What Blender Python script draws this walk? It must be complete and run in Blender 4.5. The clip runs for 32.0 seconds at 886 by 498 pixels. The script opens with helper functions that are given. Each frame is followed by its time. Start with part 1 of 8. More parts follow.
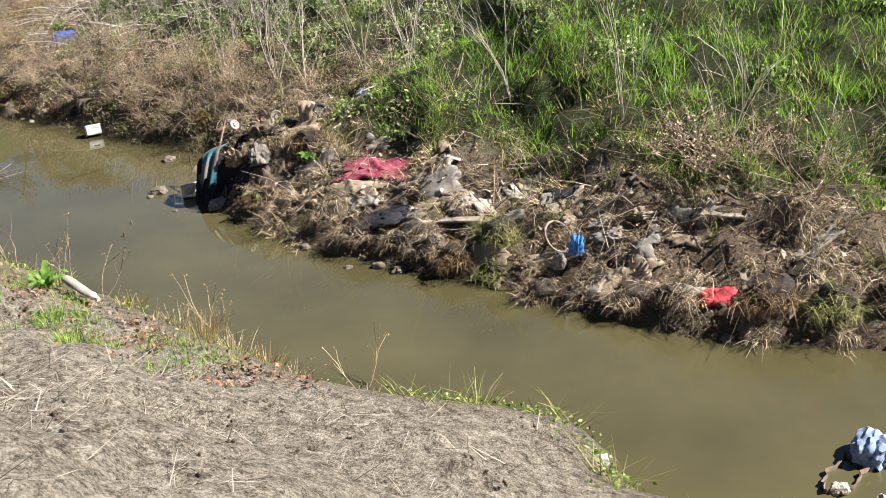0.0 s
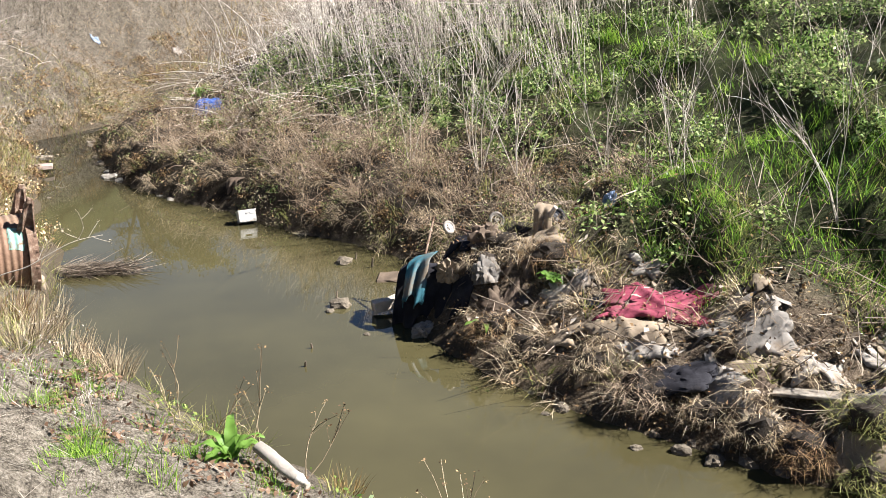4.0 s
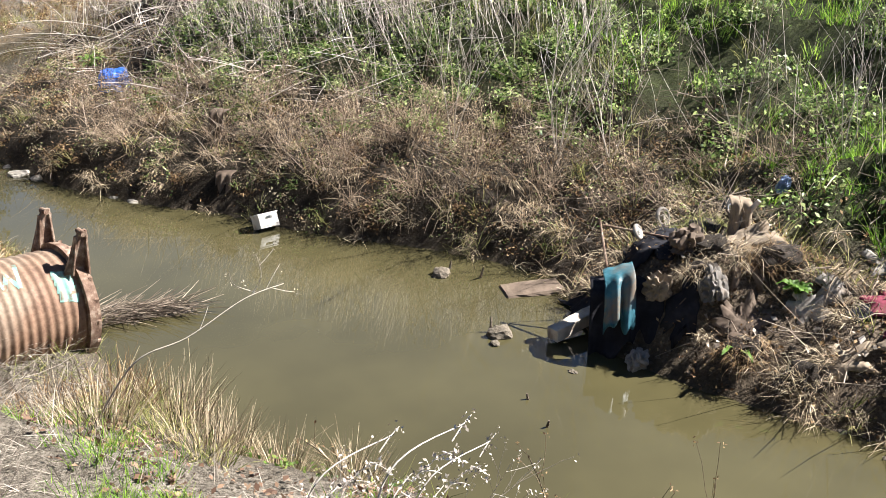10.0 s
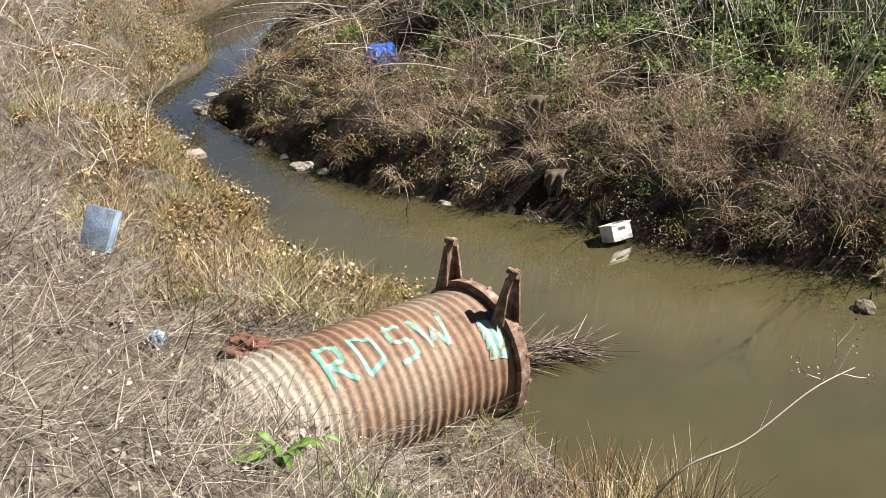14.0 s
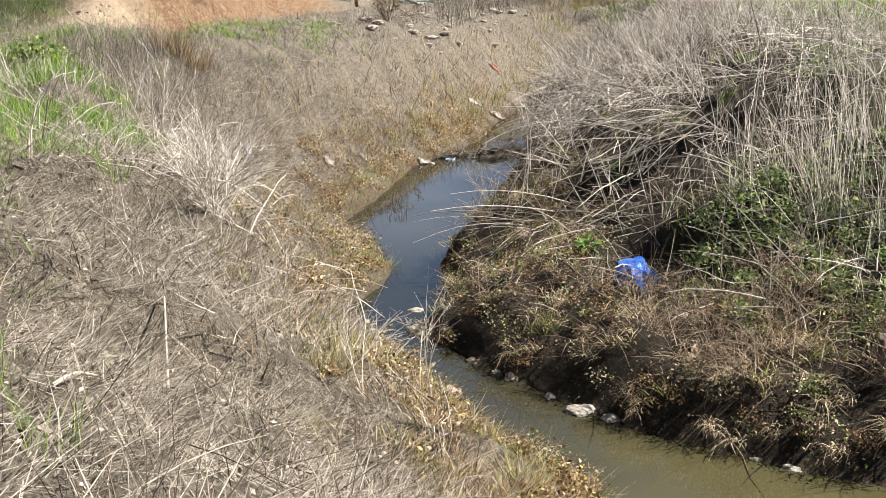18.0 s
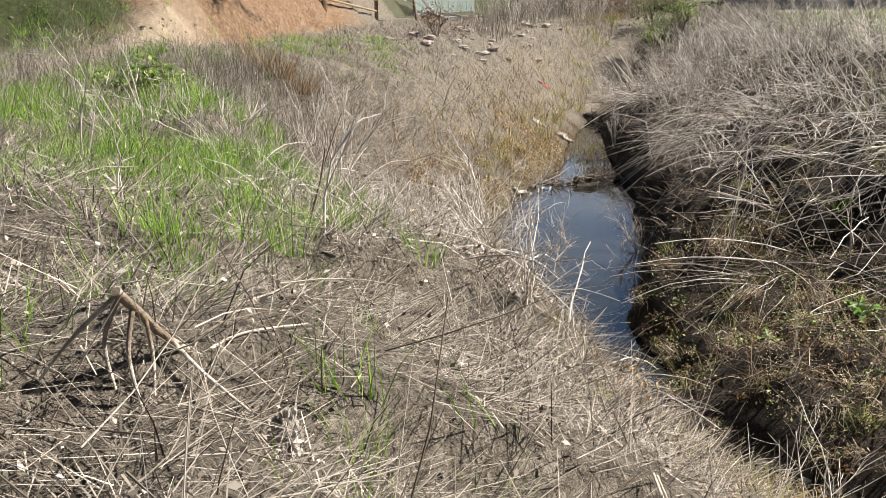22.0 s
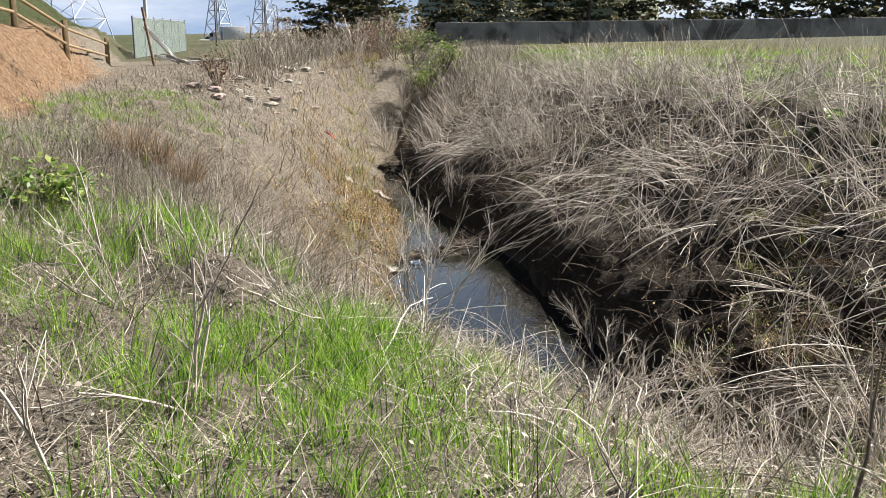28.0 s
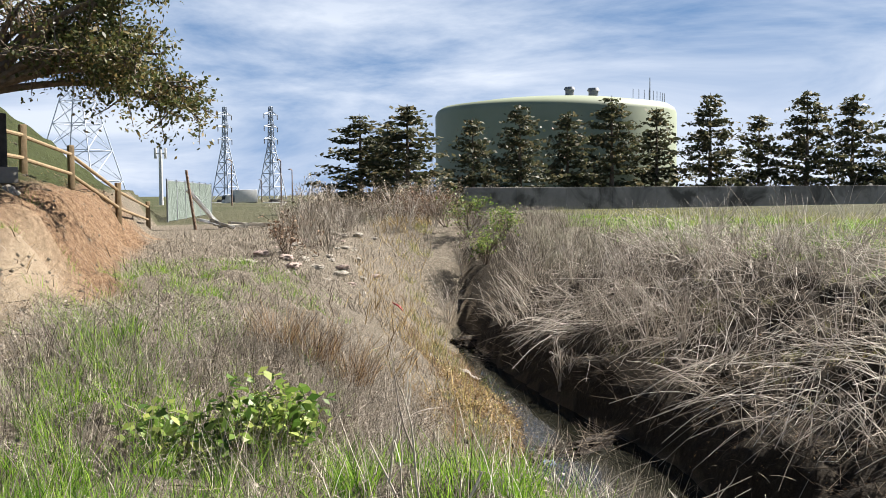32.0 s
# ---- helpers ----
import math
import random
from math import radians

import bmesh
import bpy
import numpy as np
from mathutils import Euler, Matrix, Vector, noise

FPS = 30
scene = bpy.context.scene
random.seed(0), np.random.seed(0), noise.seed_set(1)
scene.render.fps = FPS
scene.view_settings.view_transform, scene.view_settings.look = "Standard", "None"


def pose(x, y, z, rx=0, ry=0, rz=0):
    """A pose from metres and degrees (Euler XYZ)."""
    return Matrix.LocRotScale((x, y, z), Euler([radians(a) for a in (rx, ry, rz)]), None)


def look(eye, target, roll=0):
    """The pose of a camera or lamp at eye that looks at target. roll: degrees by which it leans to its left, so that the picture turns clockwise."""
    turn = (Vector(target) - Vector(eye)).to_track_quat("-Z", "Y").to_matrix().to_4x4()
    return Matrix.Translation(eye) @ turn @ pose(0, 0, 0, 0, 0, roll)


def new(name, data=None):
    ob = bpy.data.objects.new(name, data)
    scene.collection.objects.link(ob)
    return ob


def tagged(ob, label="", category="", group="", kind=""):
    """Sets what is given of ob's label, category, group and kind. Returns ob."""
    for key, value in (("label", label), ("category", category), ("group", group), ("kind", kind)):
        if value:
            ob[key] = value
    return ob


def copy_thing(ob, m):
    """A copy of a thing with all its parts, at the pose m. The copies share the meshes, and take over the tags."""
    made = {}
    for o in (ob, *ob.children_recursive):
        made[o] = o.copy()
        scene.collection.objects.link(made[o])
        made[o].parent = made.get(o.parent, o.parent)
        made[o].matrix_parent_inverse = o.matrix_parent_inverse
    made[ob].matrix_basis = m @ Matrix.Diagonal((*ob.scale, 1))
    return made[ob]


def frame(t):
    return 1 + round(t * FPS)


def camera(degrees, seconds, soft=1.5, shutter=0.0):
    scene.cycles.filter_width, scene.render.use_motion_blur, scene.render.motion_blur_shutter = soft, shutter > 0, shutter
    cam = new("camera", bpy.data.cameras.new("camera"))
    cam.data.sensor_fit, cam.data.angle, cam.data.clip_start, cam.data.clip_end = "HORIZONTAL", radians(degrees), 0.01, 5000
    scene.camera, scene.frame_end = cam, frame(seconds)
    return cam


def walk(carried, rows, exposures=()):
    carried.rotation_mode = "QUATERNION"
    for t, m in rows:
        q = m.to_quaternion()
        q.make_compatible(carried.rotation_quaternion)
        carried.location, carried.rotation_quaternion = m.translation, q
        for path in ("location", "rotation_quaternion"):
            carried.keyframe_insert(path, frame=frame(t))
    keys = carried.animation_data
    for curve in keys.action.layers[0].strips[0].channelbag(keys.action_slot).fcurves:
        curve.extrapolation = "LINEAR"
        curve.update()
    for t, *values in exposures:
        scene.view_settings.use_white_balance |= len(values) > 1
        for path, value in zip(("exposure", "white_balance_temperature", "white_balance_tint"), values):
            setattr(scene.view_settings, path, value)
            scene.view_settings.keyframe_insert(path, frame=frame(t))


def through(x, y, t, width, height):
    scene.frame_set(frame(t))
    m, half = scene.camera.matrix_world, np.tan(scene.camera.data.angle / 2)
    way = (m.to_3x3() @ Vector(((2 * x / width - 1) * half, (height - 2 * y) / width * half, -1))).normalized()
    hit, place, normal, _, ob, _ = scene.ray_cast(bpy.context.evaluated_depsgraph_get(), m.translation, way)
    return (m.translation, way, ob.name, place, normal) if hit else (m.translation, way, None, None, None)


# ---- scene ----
cam = camera(46.42, 32.0, soft=0.72)
PATH = [
    (0, (2.272, -5.928, 4.976), (2.831, -4.178, 4.184), -4.6),
    (0.5, (2.3, -4.526, 4.568), (2.917, -2.808, 3.752), -4.3),
    (1, (2.322, -3.412, 4.245), (2.984, -1.712, 3.426), -3.7),
    (1.5, (2.229, -3.175, 4.226), (2.889, -1.47, 3.416), -3.4),
    (2, (2.072, -2.936, 4.21), (2.718, -1.214, 3.424), -2.6),
    (2.5, (1.865, -2.729, 4.24), (2.488, -0.979, 3.498), -1.9),
    (3, (1.713, -2.441, 4.22), (2.312, -0.659, 3.537), -1.2),
    (3.5, (1.523, -2.167, 4.248), (2.066, -0.352, 3.607), -1.2),
    (4, (1.248, -1.936, 4.271), (1.706, -0.09, 3.652), -1.5),
    (4.5, (0.969, -1.606, 4.222), (1.335, 0.26, 3.601), -2.1),
    (6.5, (-0.585, -0.32, 4.269), (-0.02, 1.485, 3.62), -0.3),
    (7, (-0.835, -0.01, 4.271), (-0.092, 1.733, 3.631), 0.5),
    (7.5, (-1.053, 0.299, 4.279), (-0.148, 1.968, 3.649), 0.9),
    (8, (-1.281, 0.582, 4.282), (-0.269, 2.186, 3.647), 0.8),
    (8.5, (-1.518, 0.891, 4.281), (-0.455, 2.456, 3.631), 0.9),
    (9, (-1.756, 1.251, 4.274), (-0.691, 2.804, 3.599), 0.8),
    (9.5, (-2.001, 1.598, 4.263), (-0.972, 3.163, 3.56), 0.6),
    (10, (-2.243, 1.97, 4.251), (-1.271, 3.561, 3.526), 0.5),
    (10.5, (-2.477, 2.377, 4.24), (-1.575, 4.006, 3.511), 0.3),
    (11, (-2.699, 2.775, 4.228), (-1.872, 4.448, 3.507), 0.0),
    (11.5, (-2.926, 3.148, 4.226), (-2.15, 4.85, 3.518), -0.3),
    (12, (-3.081, 3.559, 4.237), (-2.314, 5.267, 3.535), -0.4),
    (12.5, (-3.283, 3.893, 4.233), (-2.491, 5.58, 3.508), -0.5),
    (13, (-3.433, 4.245, 4.204), (-2.6, 5.894, 3.44), -0.6),
    (13.5, (-3.561, 4.607, 4.203), (-2.722, 6.238, 3.406), -0.7),
    (14, (-3.754, 4.95, 4.209), (-2.971, 6.603, 3.401), -0.9),
    (14.5, (-3.961, 5.338, 4.202), (-3.271, 7.045, 3.421), -1.3),
    (15, (-4.141, 5.754, 4.186), (-3.534, 7.512, 3.449), -0.9),
    (15.5, (-4.315, 6.16, 4.191), (-3.718, 7.943, 3.509), -0.8),
    (17.5, (-5.232, 7.849, 4.242), (-4.384, 9.583, 3.717), -0.4),
    (18, (-5.513, 8.233, 4.241), (-4.706, 9.995, 3.748), -0.4),
    (18.5, (-5.772, 8.603, 4.238), (-5.041, 10.398, 3.749), 0.1),
    (19, (-5.998, 8.992, 4.235), (-5.328, 10.807, 3.73), 0.0),
    (19.5, (-6.178, 9.435, 4.234), (-5.544, 11.259, 3.71), -0.3),
    (20, (-6.343, 9.925, 4.235), (-5.701, 11.745, 3.711), -0.2),
    (20.5, (-6.526, 10.429, 4.228), (-5.858, 12.244, 3.722), -0.4),
    (21, (-6.742, 10.899, 4.21), (-6.029, 12.704, 3.728), -0.3),
    (21.5, (-6.931, 11.345, 4.215), (-6.154, 13.127, 3.747), -0.3),
    (22, (-7.101, 11.785, 4.237), (-6.235, 13.525, 3.767), -0.4),
    (22.5, (-7.266, 12.191, 4.262), (-6.292, 13.872, 3.788), -0.5),
    (23, (-7.343, 12.559, 4.255), (-6.268, 14.177, 3.781), -0.3),
    (23.5, (-7.395, 12.958, 4.309), (-6.229, 14.518, 3.852), -0.2),
    (24, (-7.441, 13.357, 4.377), (-6.211, 14.872, 3.94), -0.2),
    (24.5, (-7.513, 13.72, 4.412), (-6.238, 15.203, 3.994), 0.3),
    (26.5, (-8.056, 15.111, 4.588), (-6.693, 16.508, 4.15), 0.0),
    (27, (-8.166, 15.544, 4.602), (-6.802, 16.938, 4.158), -0.5),
    (27.5, (-8.254, 16.028, 4.598), (-6.895, 17.429, 4.166), -0.8),
    (28, (-8.311, 16.546, 4.609), (-6.953, 17.955, 4.193), -0.9),
    (28.5, (-8.332, 17.029, 4.617), (-6.964, 18.426, 4.199), -0.8),
    (29, (-8.329, 17.528, 4.623), (-6.934, 18.895, 4.192), -0.5),
    (29.5, (-8.309, 18.036, 4.627), (-6.886, 19.373, 4.194), 0.0),
    (30, (-8.279, 18.522, 4.629), (-6.826, 19.836, 4.228), 0.7),
    (30.5, (-8.259, 18.967, 4.634), (-6.801, 20.295, 4.304), 0.6),
    (31, (-8.238, 19.386, 4.647), (-6.796, 20.75, 4.405), 0.5),
    (31.5, (-8.216, 19.794, 4.665), (-6.8, 21.197, 4.504), 0.1),
    (32, (-8.194, 20.198, 4.678), (-6.801, 21.63, 4.571), -0.5),
]
EXPOSURE = [(0, 1.76, 6300, 14), (2, 1.91, 6200, 14), (4, 1.84, 6150, 15), (7, 1.97, 6150, 14), (9, 2.13, 6100, 12), (10, 1.99, 6150, 15), (11, 1.89, 6250, 14), (13, 1.71, 6500, 15),
            (15, 1.48, 6500, 15), (18, 1.71, 6350, 13), (21, 1.56, 6350, 14), (24, 1.62, 6350, 14), (26, 1.63, 6350, 14), (28, 1.68, 6350, 13), (30, 1.80, 6300, 13), (32, 1.72, 6400, 13)]
walk(cam, [(t, look(e, a, r)) for t, e, a, r in PATH], EXPOSURE)

# ---- sky and sun: clear winter sky with thin cloud, sun over the far bank ----
SUN_AZ, SUN_EL = 102.0, 44.0          # degrees clockwise from +Y, and above the ground
world = bpy.data.worlds.new("sky")
scene.world = world
world.use_nodes = True
wn, wl = world.node_tree.nodes, world.node_tree.links
for n in list(wn):
    wn.remove(n)
w_out = wn.new("ShaderNodeOutputWorld")
w_bg = wn.new("ShaderNodeBackground")
w_sky = wn.new("ShaderNodeTexSky")
w_sky.sky_type, w_sky.sun_disc = "NISHITA", False
w_sky.sun_elevation, w_sky.sun_rotation = radians(SUN_EL), radians(SUN_AZ)
w_sky.altitude, w_sky.air_density, w_sky.dust_density, w_sky.ozone_density = 20, 1.0, 0.0, 2.2
w_co = wn.new("ShaderNodeTexCoord")
w_map = wn.new("ShaderNodeMapping")
w_map.inputs["Scale"].default_value = (1.4, 1.4, 6.0)
w_map.inputs["Location"].default_value = (0.4, 1.3, 0.2)
w_noise = wn.new("ShaderNodeTexNoise")
w_noise.inputs["Scale"].default_value = 1.7
w_noise.inputs["Detail"].default_value = 7.0
w_noise.inputs["Roughness"].default_value = 0.58
w_noise.inputs["Distortion"].default_value = 0.5
w_ramp = wn.new("ShaderNodeValToRGB")
w_ramp.color_ramp.elements[0].position, w_ramp.color_ramp.elements[1].position = 0.38, 0.62
w_mix = wn.new("ShaderNodeMix")
w_mix.data_type = "RGBA"
w_mix.inputs["B"].default_value = (24.0, 26.5, 29.5, 1.0)
w_sep = wn.new("ShaderNodeSeparateXYZ")
w_high = wn.new("ShaderNodeMapRange")          # the cloud sheet thins out overhead
w_high.inputs["From Min"].default_value, w_high.inputs["From Max"].default_value = 0.16, 0.28
w_high.inputs["To Min"].default_value, w_high.inputs["To Max"].default_value = 1.0, 0.03
w_haze = wn.new("ShaderNodeMapRange")          # pale haze along the horizon
w_haze.inputs["From Min"].default_value, w_haze.inputs["From Max"].default_value = -0.02, 0.65
w_haze.inputs["To Min"].default_value, w_haze.inputs["To Max"].default_value = 1.0, 0.0
w_mul = wn.new("ShaderNodeMath")
w_mul.operation = "MULTIPLY"
w_mix2 = wn.new("ShaderNodeMix")
w_mix2.data_type = "RGBA"
w_mix2.inputs["B"].default_value = (6.6, 11.6, 20.0, 1.0)
wl.new(w_co.outputs["Generated"], w_map.inputs["Vector"])
wl.new(w_co.outputs["Generated"], w_sep.inputs["Vector"])
wl.new(w_sep.outputs["Z"], w_high.inputs["Value"])
wl.new(w_sep.outputs["Z"], w_haze.inputs["Value"])
wl.new(w_map.outputs["Vector"], w_noise.inputs["Vector"])
wl.new(w_noise.outputs["Fac"], w_ramp.inputs["Fac"])
wl.new(w_ramp.outputs["Color"], w_mul.inputs[0])
wl.new(w_high.outputs["Result"], w_mul.inputs[1])
wl.new(w_haze.outputs["Result"], w_mix2.inputs["Factor"])
w_tint = wn.new("ShaderNodeMix")
w_tint.data_type, w_tint.blend_type = "RGBA", "MULTIPLY"
w_tint.inputs["Factor"].default_value = 1.0
w_tint.inputs["B"].default_value = (0.84, 1.07, 1.32, 1.0)
wl.new(w_sky.outputs["Color"], w_tint.inputs["A"])
wl.new(w_tint.outputs["Result"], w_mix2.inputs["A"])
wl.new(w_mul.outputs["Value"], w_mix.inputs["Factor"])
wl.new(w_mix2.outputs["Result"], w_mix.inputs["A"])
wl.new(w_mix.outputs["Result"], w_bg.inputs["Color"])
w_bg.inputs["Strength"].default_value = 0.0104
wl.new(w_bg.outputs["Background"], w_out.inputs["Surface"])

sun = new("sun", bpy.data.lights.new("sun", "SUN"))
sun.data.energy, sun.data.angle, sun.data.color = 5.0, radians(0.55), (1.0, 0.95, 0.86)
az, el = radians(SUN_AZ), radians(SUN_EL)
to_sun = Vector((math.sin(az) * math.cos(el), math.cos(az) * math.cos(el), math.sin(el)))
sun.matrix_world = look(to_sun * 100, (0, 0, 0))

# ---- materials ----
def nodes_of(name):
    m = bpy.data.materials.new(name)
    m.use_nodes = True
    nt = m.node_tree
    for n in list(nt.nodes):
        nt.nodes.remove(n)
    out = nt.nodes.new("ShaderNodeOutputMaterial")
    bs = nt.nodes.new("ShaderNodeBsdfPrincipled")
    nt.links.new(bs.outputs["BSDF"], out.inputs["Surface"])
    return m, nt, bs, out


def ramp_of(nt, stops):
    r = nt.nodes.new("ShaderNodeValToRGB")
    e = r.color_ramp.elements
    while len(e) < len(stops):
        e.new(0.5)
    for k, (p, c) in enumerate(stops):
        e[k].position, e[k].color = p, (*c, 1.0)
    return r


def noise_of(nt, scale, detail=5.0, rough=0.55, vec=None, distort=0.0):
    n = nt.nodes.new("ShaderNodeTexNoise")
    n.inputs["Scale"].default_value, n.inputs["Detail"].default_value = scale, detail
    n.inputs["Roughness"].default_value, n.inputs["Distortion"].default_value = rough, distort
    if vec is not None:
        nt.links.new(vec, n.inputs["Vector"])
    return n


def mix_of(nt, fac, a, b, how="MIX"):
    m = nt.nodes.new("ShaderNodeMix")
    m.data_type, m.blend_type = "RGBA", how
    for key, v in (("Factor", fac), ("A", a), ("B", b)):
        if isinstance(v, (int, float)):
            m.inputs[key].default_value = v
        elif isinstance(v, tuple):
            m.inputs[key].default_value = (*v, 1.0)
        else:
            nt.links.new(v, m.inputs[key])
    return m.outputs["Result"]


def bump_of(nt, bs, height, strength=0.4, distance=0.02):
    b = nt.nodes.new("ShaderNodeBump")
    b.inputs["Strength"].default_value, b.inputs["Distance"].default_value = strength, distance
    nt.links.new(height, b.inputs["Height"])
    nt.links.new(b.outputs["Normal"], bs.inputs["Normal"])


def solid(name, stops, scale=6.0, rough=0.8, metal=0.0, bump=0.4, bump_scale=None, dist=0.02, stain=None, stain_scale=1.5, spec=0.3):
    """A solid surface: noise between colours, a second coarser stain, and fine relief."""
    m, nt, bs, out = nodes_of(name)
    co = nt.nodes.new("ShaderNodeTexCoord").outputs["Object"]
    n = noise_of(nt, scale, 8.0, 0.62, co)
    col = ramp_of(nt, stops)
    nt.links.new(n.outputs["Fac"], col.inputs["Fac"])
    c = col.outputs["Color"]
    if stain:
        s = noise_of(nt, stain_scale, 4.0, 0.6, co, 0.6)
        f = ramp_of(nt, [(0.48, (0, 0, 0)), (0.62, (1, 1, 1))])
        nt.links.new(s.outputs["Fac"], f.inputs["Fac"])
        c = mix_of(nt, f.outputs["Color"], c, stain)
    nt.links.new(c, bs.inputs["Base Color"])
    bs.inputs["Roughness"].default_value, bs.inputs["Metallic"].default_value = rough, metal
    bs.inputs["Specular IOR Level"].default_value = spec
    if bump:
        h = noise_of(nt, bump_scale or scale * 4, 6.0, 0.65, co)
        bump_of(nt, bs, h.outputs["Fac"], bump, dist)
    return m


def blade(name, stops, through=0.3, rough=0.7, patch=0.22):
    """Leaves, grass and straw: each island its own shade, light coming partly through."""
    m, nt, bs, out = nodes_of(name)
    geo = nt.nodes.new("ShaderNodeNewGeometry")
    co = nt.nodes.new("ShaderNodeTexCoord").outputs["Object"]
    n = noise_of(nt, 2.6, 4.0, 0.7, co)
    f = mix_of(nt, patch, geo.outputs["Random Per Island"], n.outputs["Fac"])
    col = ramp_of(nt, stops)
    nt.links.new(f, col.inputs["Fac"])
    nt.links.new(col.outputs["Color"], bs.inputs["Base Color"])
    bs.inputs["Roughness"].default_value, bs.inputs["Specular IOR Level"].default_value = rough, 0.25
    if through:
        tr = nt.nodes.new("ShaderNodeBsdfTranslucent")
        nt.links.new(col.outputs["Color"], tr.inputs["Color"])
        mx = nt.nodes.new("ShaderNodeMixShader")
        mx.inputs["Fac"].default_value = through
        nt.links.new(bs.outputs["BSDF"], mx.inputs[1])
        nt.links.new(tr.outputs["BSDF"], mx.inputs[2])
        nt.links.new(mx.outputs["Shader"], out.inputs["Surface"])
    return m


M_STRAW = blade("dry_straw", [(0.2, (0.055, 0.044, 0.032)), (0.5, (0.20, 0.172, 0.132)), (0.8, (0.46, 0.41, 0.335))], 0.15)
M_BROWN = blade("dead_brown_reed", [(0.15, (0.022, 0.016, 0.010)), (0.45, (0.29, 0.22, 0.135)), (0.85, (0.76, 0.64, 0.44))], 0.22)
M_RUST = blade("rusty_dead_weed", [(0.15, (0.05, 0.028, 0.015)), (0.5, (0.20, 0.12, 0.058)), (0.85, (0.46, 0.32, 0.16))], 0.2)
M_GOLD = blade("golden_dead_weed", [(0.15, (0.09, 0.058, 0.024)), (0.5, (0.30, 0.205, 0.08)), (0.85, (0.56, 0.43, 0.19))], 0.25)
M_GRASS = blade("green_grass", [(0.12, (0.025, 0.07, 0.008)), (0.5, (0.16, 0.33, 0.03)), (0.85, (0.42, 0.60, 0.09))], 0.48)
M_LUSH = blade("lush_grass", [(0.12, (0.025, 0.065, 0.008)), (0.5, (0.145, 0.29, 0.026)), (0.8, (0.33, 0.50, 0.065)), (0.95, (0.42, 0.40, 0.18))], 0.42)
M_OLIVE = blade("olive_grass", [(0.15, (0.05, 0.065, 0.018)), (0.5, (0.22, 0.24, 0.06)), (0.82, (0.52, 0.49, 0.20))], 0.35)
M_LEAF = blade("bramble_leaf", [(0.1, (0.02, 0.045, 0.010)), (0.45, (0.16, 0.27, 0.06)), (0.82, (0.50, 0.57, 0.23))], 0.42, 0.45)
M_CANE = blade("pale_dead_cane", [(0.15, (0.12, 0.10, 0.08)), (0.5, (0.42, 0.37, 0.305)), (0.85, (0.80, 0.74, 0.65))], 0.0, 0.75)
M_TWIG = blade("dark_twig", [(0.1, (0.05, 0.038, 0.028)), (0.6, (0.16, 0.125, 0.09)), (0.9, (0.42, 0.35, 0.27))], 0.0, 0.8)
M_THICKET = blade("brown_thicket", [(0.1, (0.05, 0.035, 0.023)), (0.5, (0.25, 0.185, 0.125)), (0.9, (0.60, 0.48, 0.34))], 0.0, 0.85)
M_SCRAP = blade("pale_scraps", [(0.1, (0.05, 0.04, 0.03)), (0.5, (0.24, 0.195, 0.14)), (0.8, (0.50, 0.44, 0.36)), (0.95, (0.72, 0.69, 0.63))], 0.1, 0.75)
M_STICK = blade("broken_stick", [(0.1, (0.07, 0.05, 0.035)), (0.5, (0.22, 0.17, 0.12)), (0.9, (0.50, 0.43, 0.33))], 0.0, 0.85)
M_NEEDLE = blade("conifer_needles", [(0.0, (0.028, 0.034, 0.018)), (0.6, (0.078, 0.084, 0.042)), (1.0, (0.20, 0.155, 0.085))], 0.3, 0.6)
M_OAK = blade("oak_leaf", [(0.0, (0.025, 0.036, 0.012)), (0.5, (0.075, 0.09, 0.028)), (1.0, (0.24, 0.17, 0.07))], 0.3, 0.5)
M_BARK = solid("bark", [(0.3, (0.07, 0.05, 0.035)), (0.7, (0.20, 0.16, 0.12))], 9, 0.9, bump=0.8)
M_PALEWOOD = solid("weathered_wood", [(0.3, (0.40, 0.34, 0.265)), (0.7, (0.64, 0.57, 0.47))], 7, 0.85, bump=0.6, stain=(0.16, 0.12, 0.08))

# ---- the creek and its banks ----
LEFT = [(26, -18), (14, -8), (8.2, -3.2), (6.2, -1.0), (5.5, -0.2), (5.6, 0.3), (5.5, 0.8), (4.7, 1.5), (4.05, 2.05), (3.58, 2.62), (2.95, 3.6),
        (2.06, 5.2), (1.48, 5.94), (0.82, 7.1), (-0.15, 8.3), (-0.4, 9.5), (-0.5, 10.6), (-0.5, 12.3), (-1.0, 13.0), (-1.25, 14.2), (-1.05, 14.7),
        (-1.3, 16.2), (-1.25, 17.3), (-1.3, 18.2), (-1.95, 19.2), (-1.96, 20.3), (-1.1, 21.0), (-0.2, 21.8), (0.2, 22.5), (0.6, 24.7)]
LEFT += [(0.4, 25.8), (2.1, 28.0), (4.2, 31.0), (5.9, 32.5), (7.7, 34.3), (9.6, 37.1), (12.0, 40.0), (14.2, 42.6), (20, 49.2), (40, 70), (80, 110)]
RIGHT = [(34, -14), (17, -5.5), (10.5, -0.8), (8.66, 0.69), (7.98, 1.17), (6.95, 2.1), (6.41, 2.98), (5.9, 3.9), (5.09, 4.85), (4.45, 5.6), (3.95, 6.5),
         (3.55, 7.5), (3.35, 8.4), (3.7, 9.3), (4.05, 9.95), (3.85, 10.45), (3.4, 11.25), (2.7, 12.1), (2.1, 12.9), (1.7, 13.7), (1.0, 14.5),
         (0.2, 15.8), (-0.15, 16.9), (-0.5, 18.6), (-0.62, 19.75), (0.15, 20.4), (1.02, 22.6), (2.3, 24.0), (4.3, 26.5)]
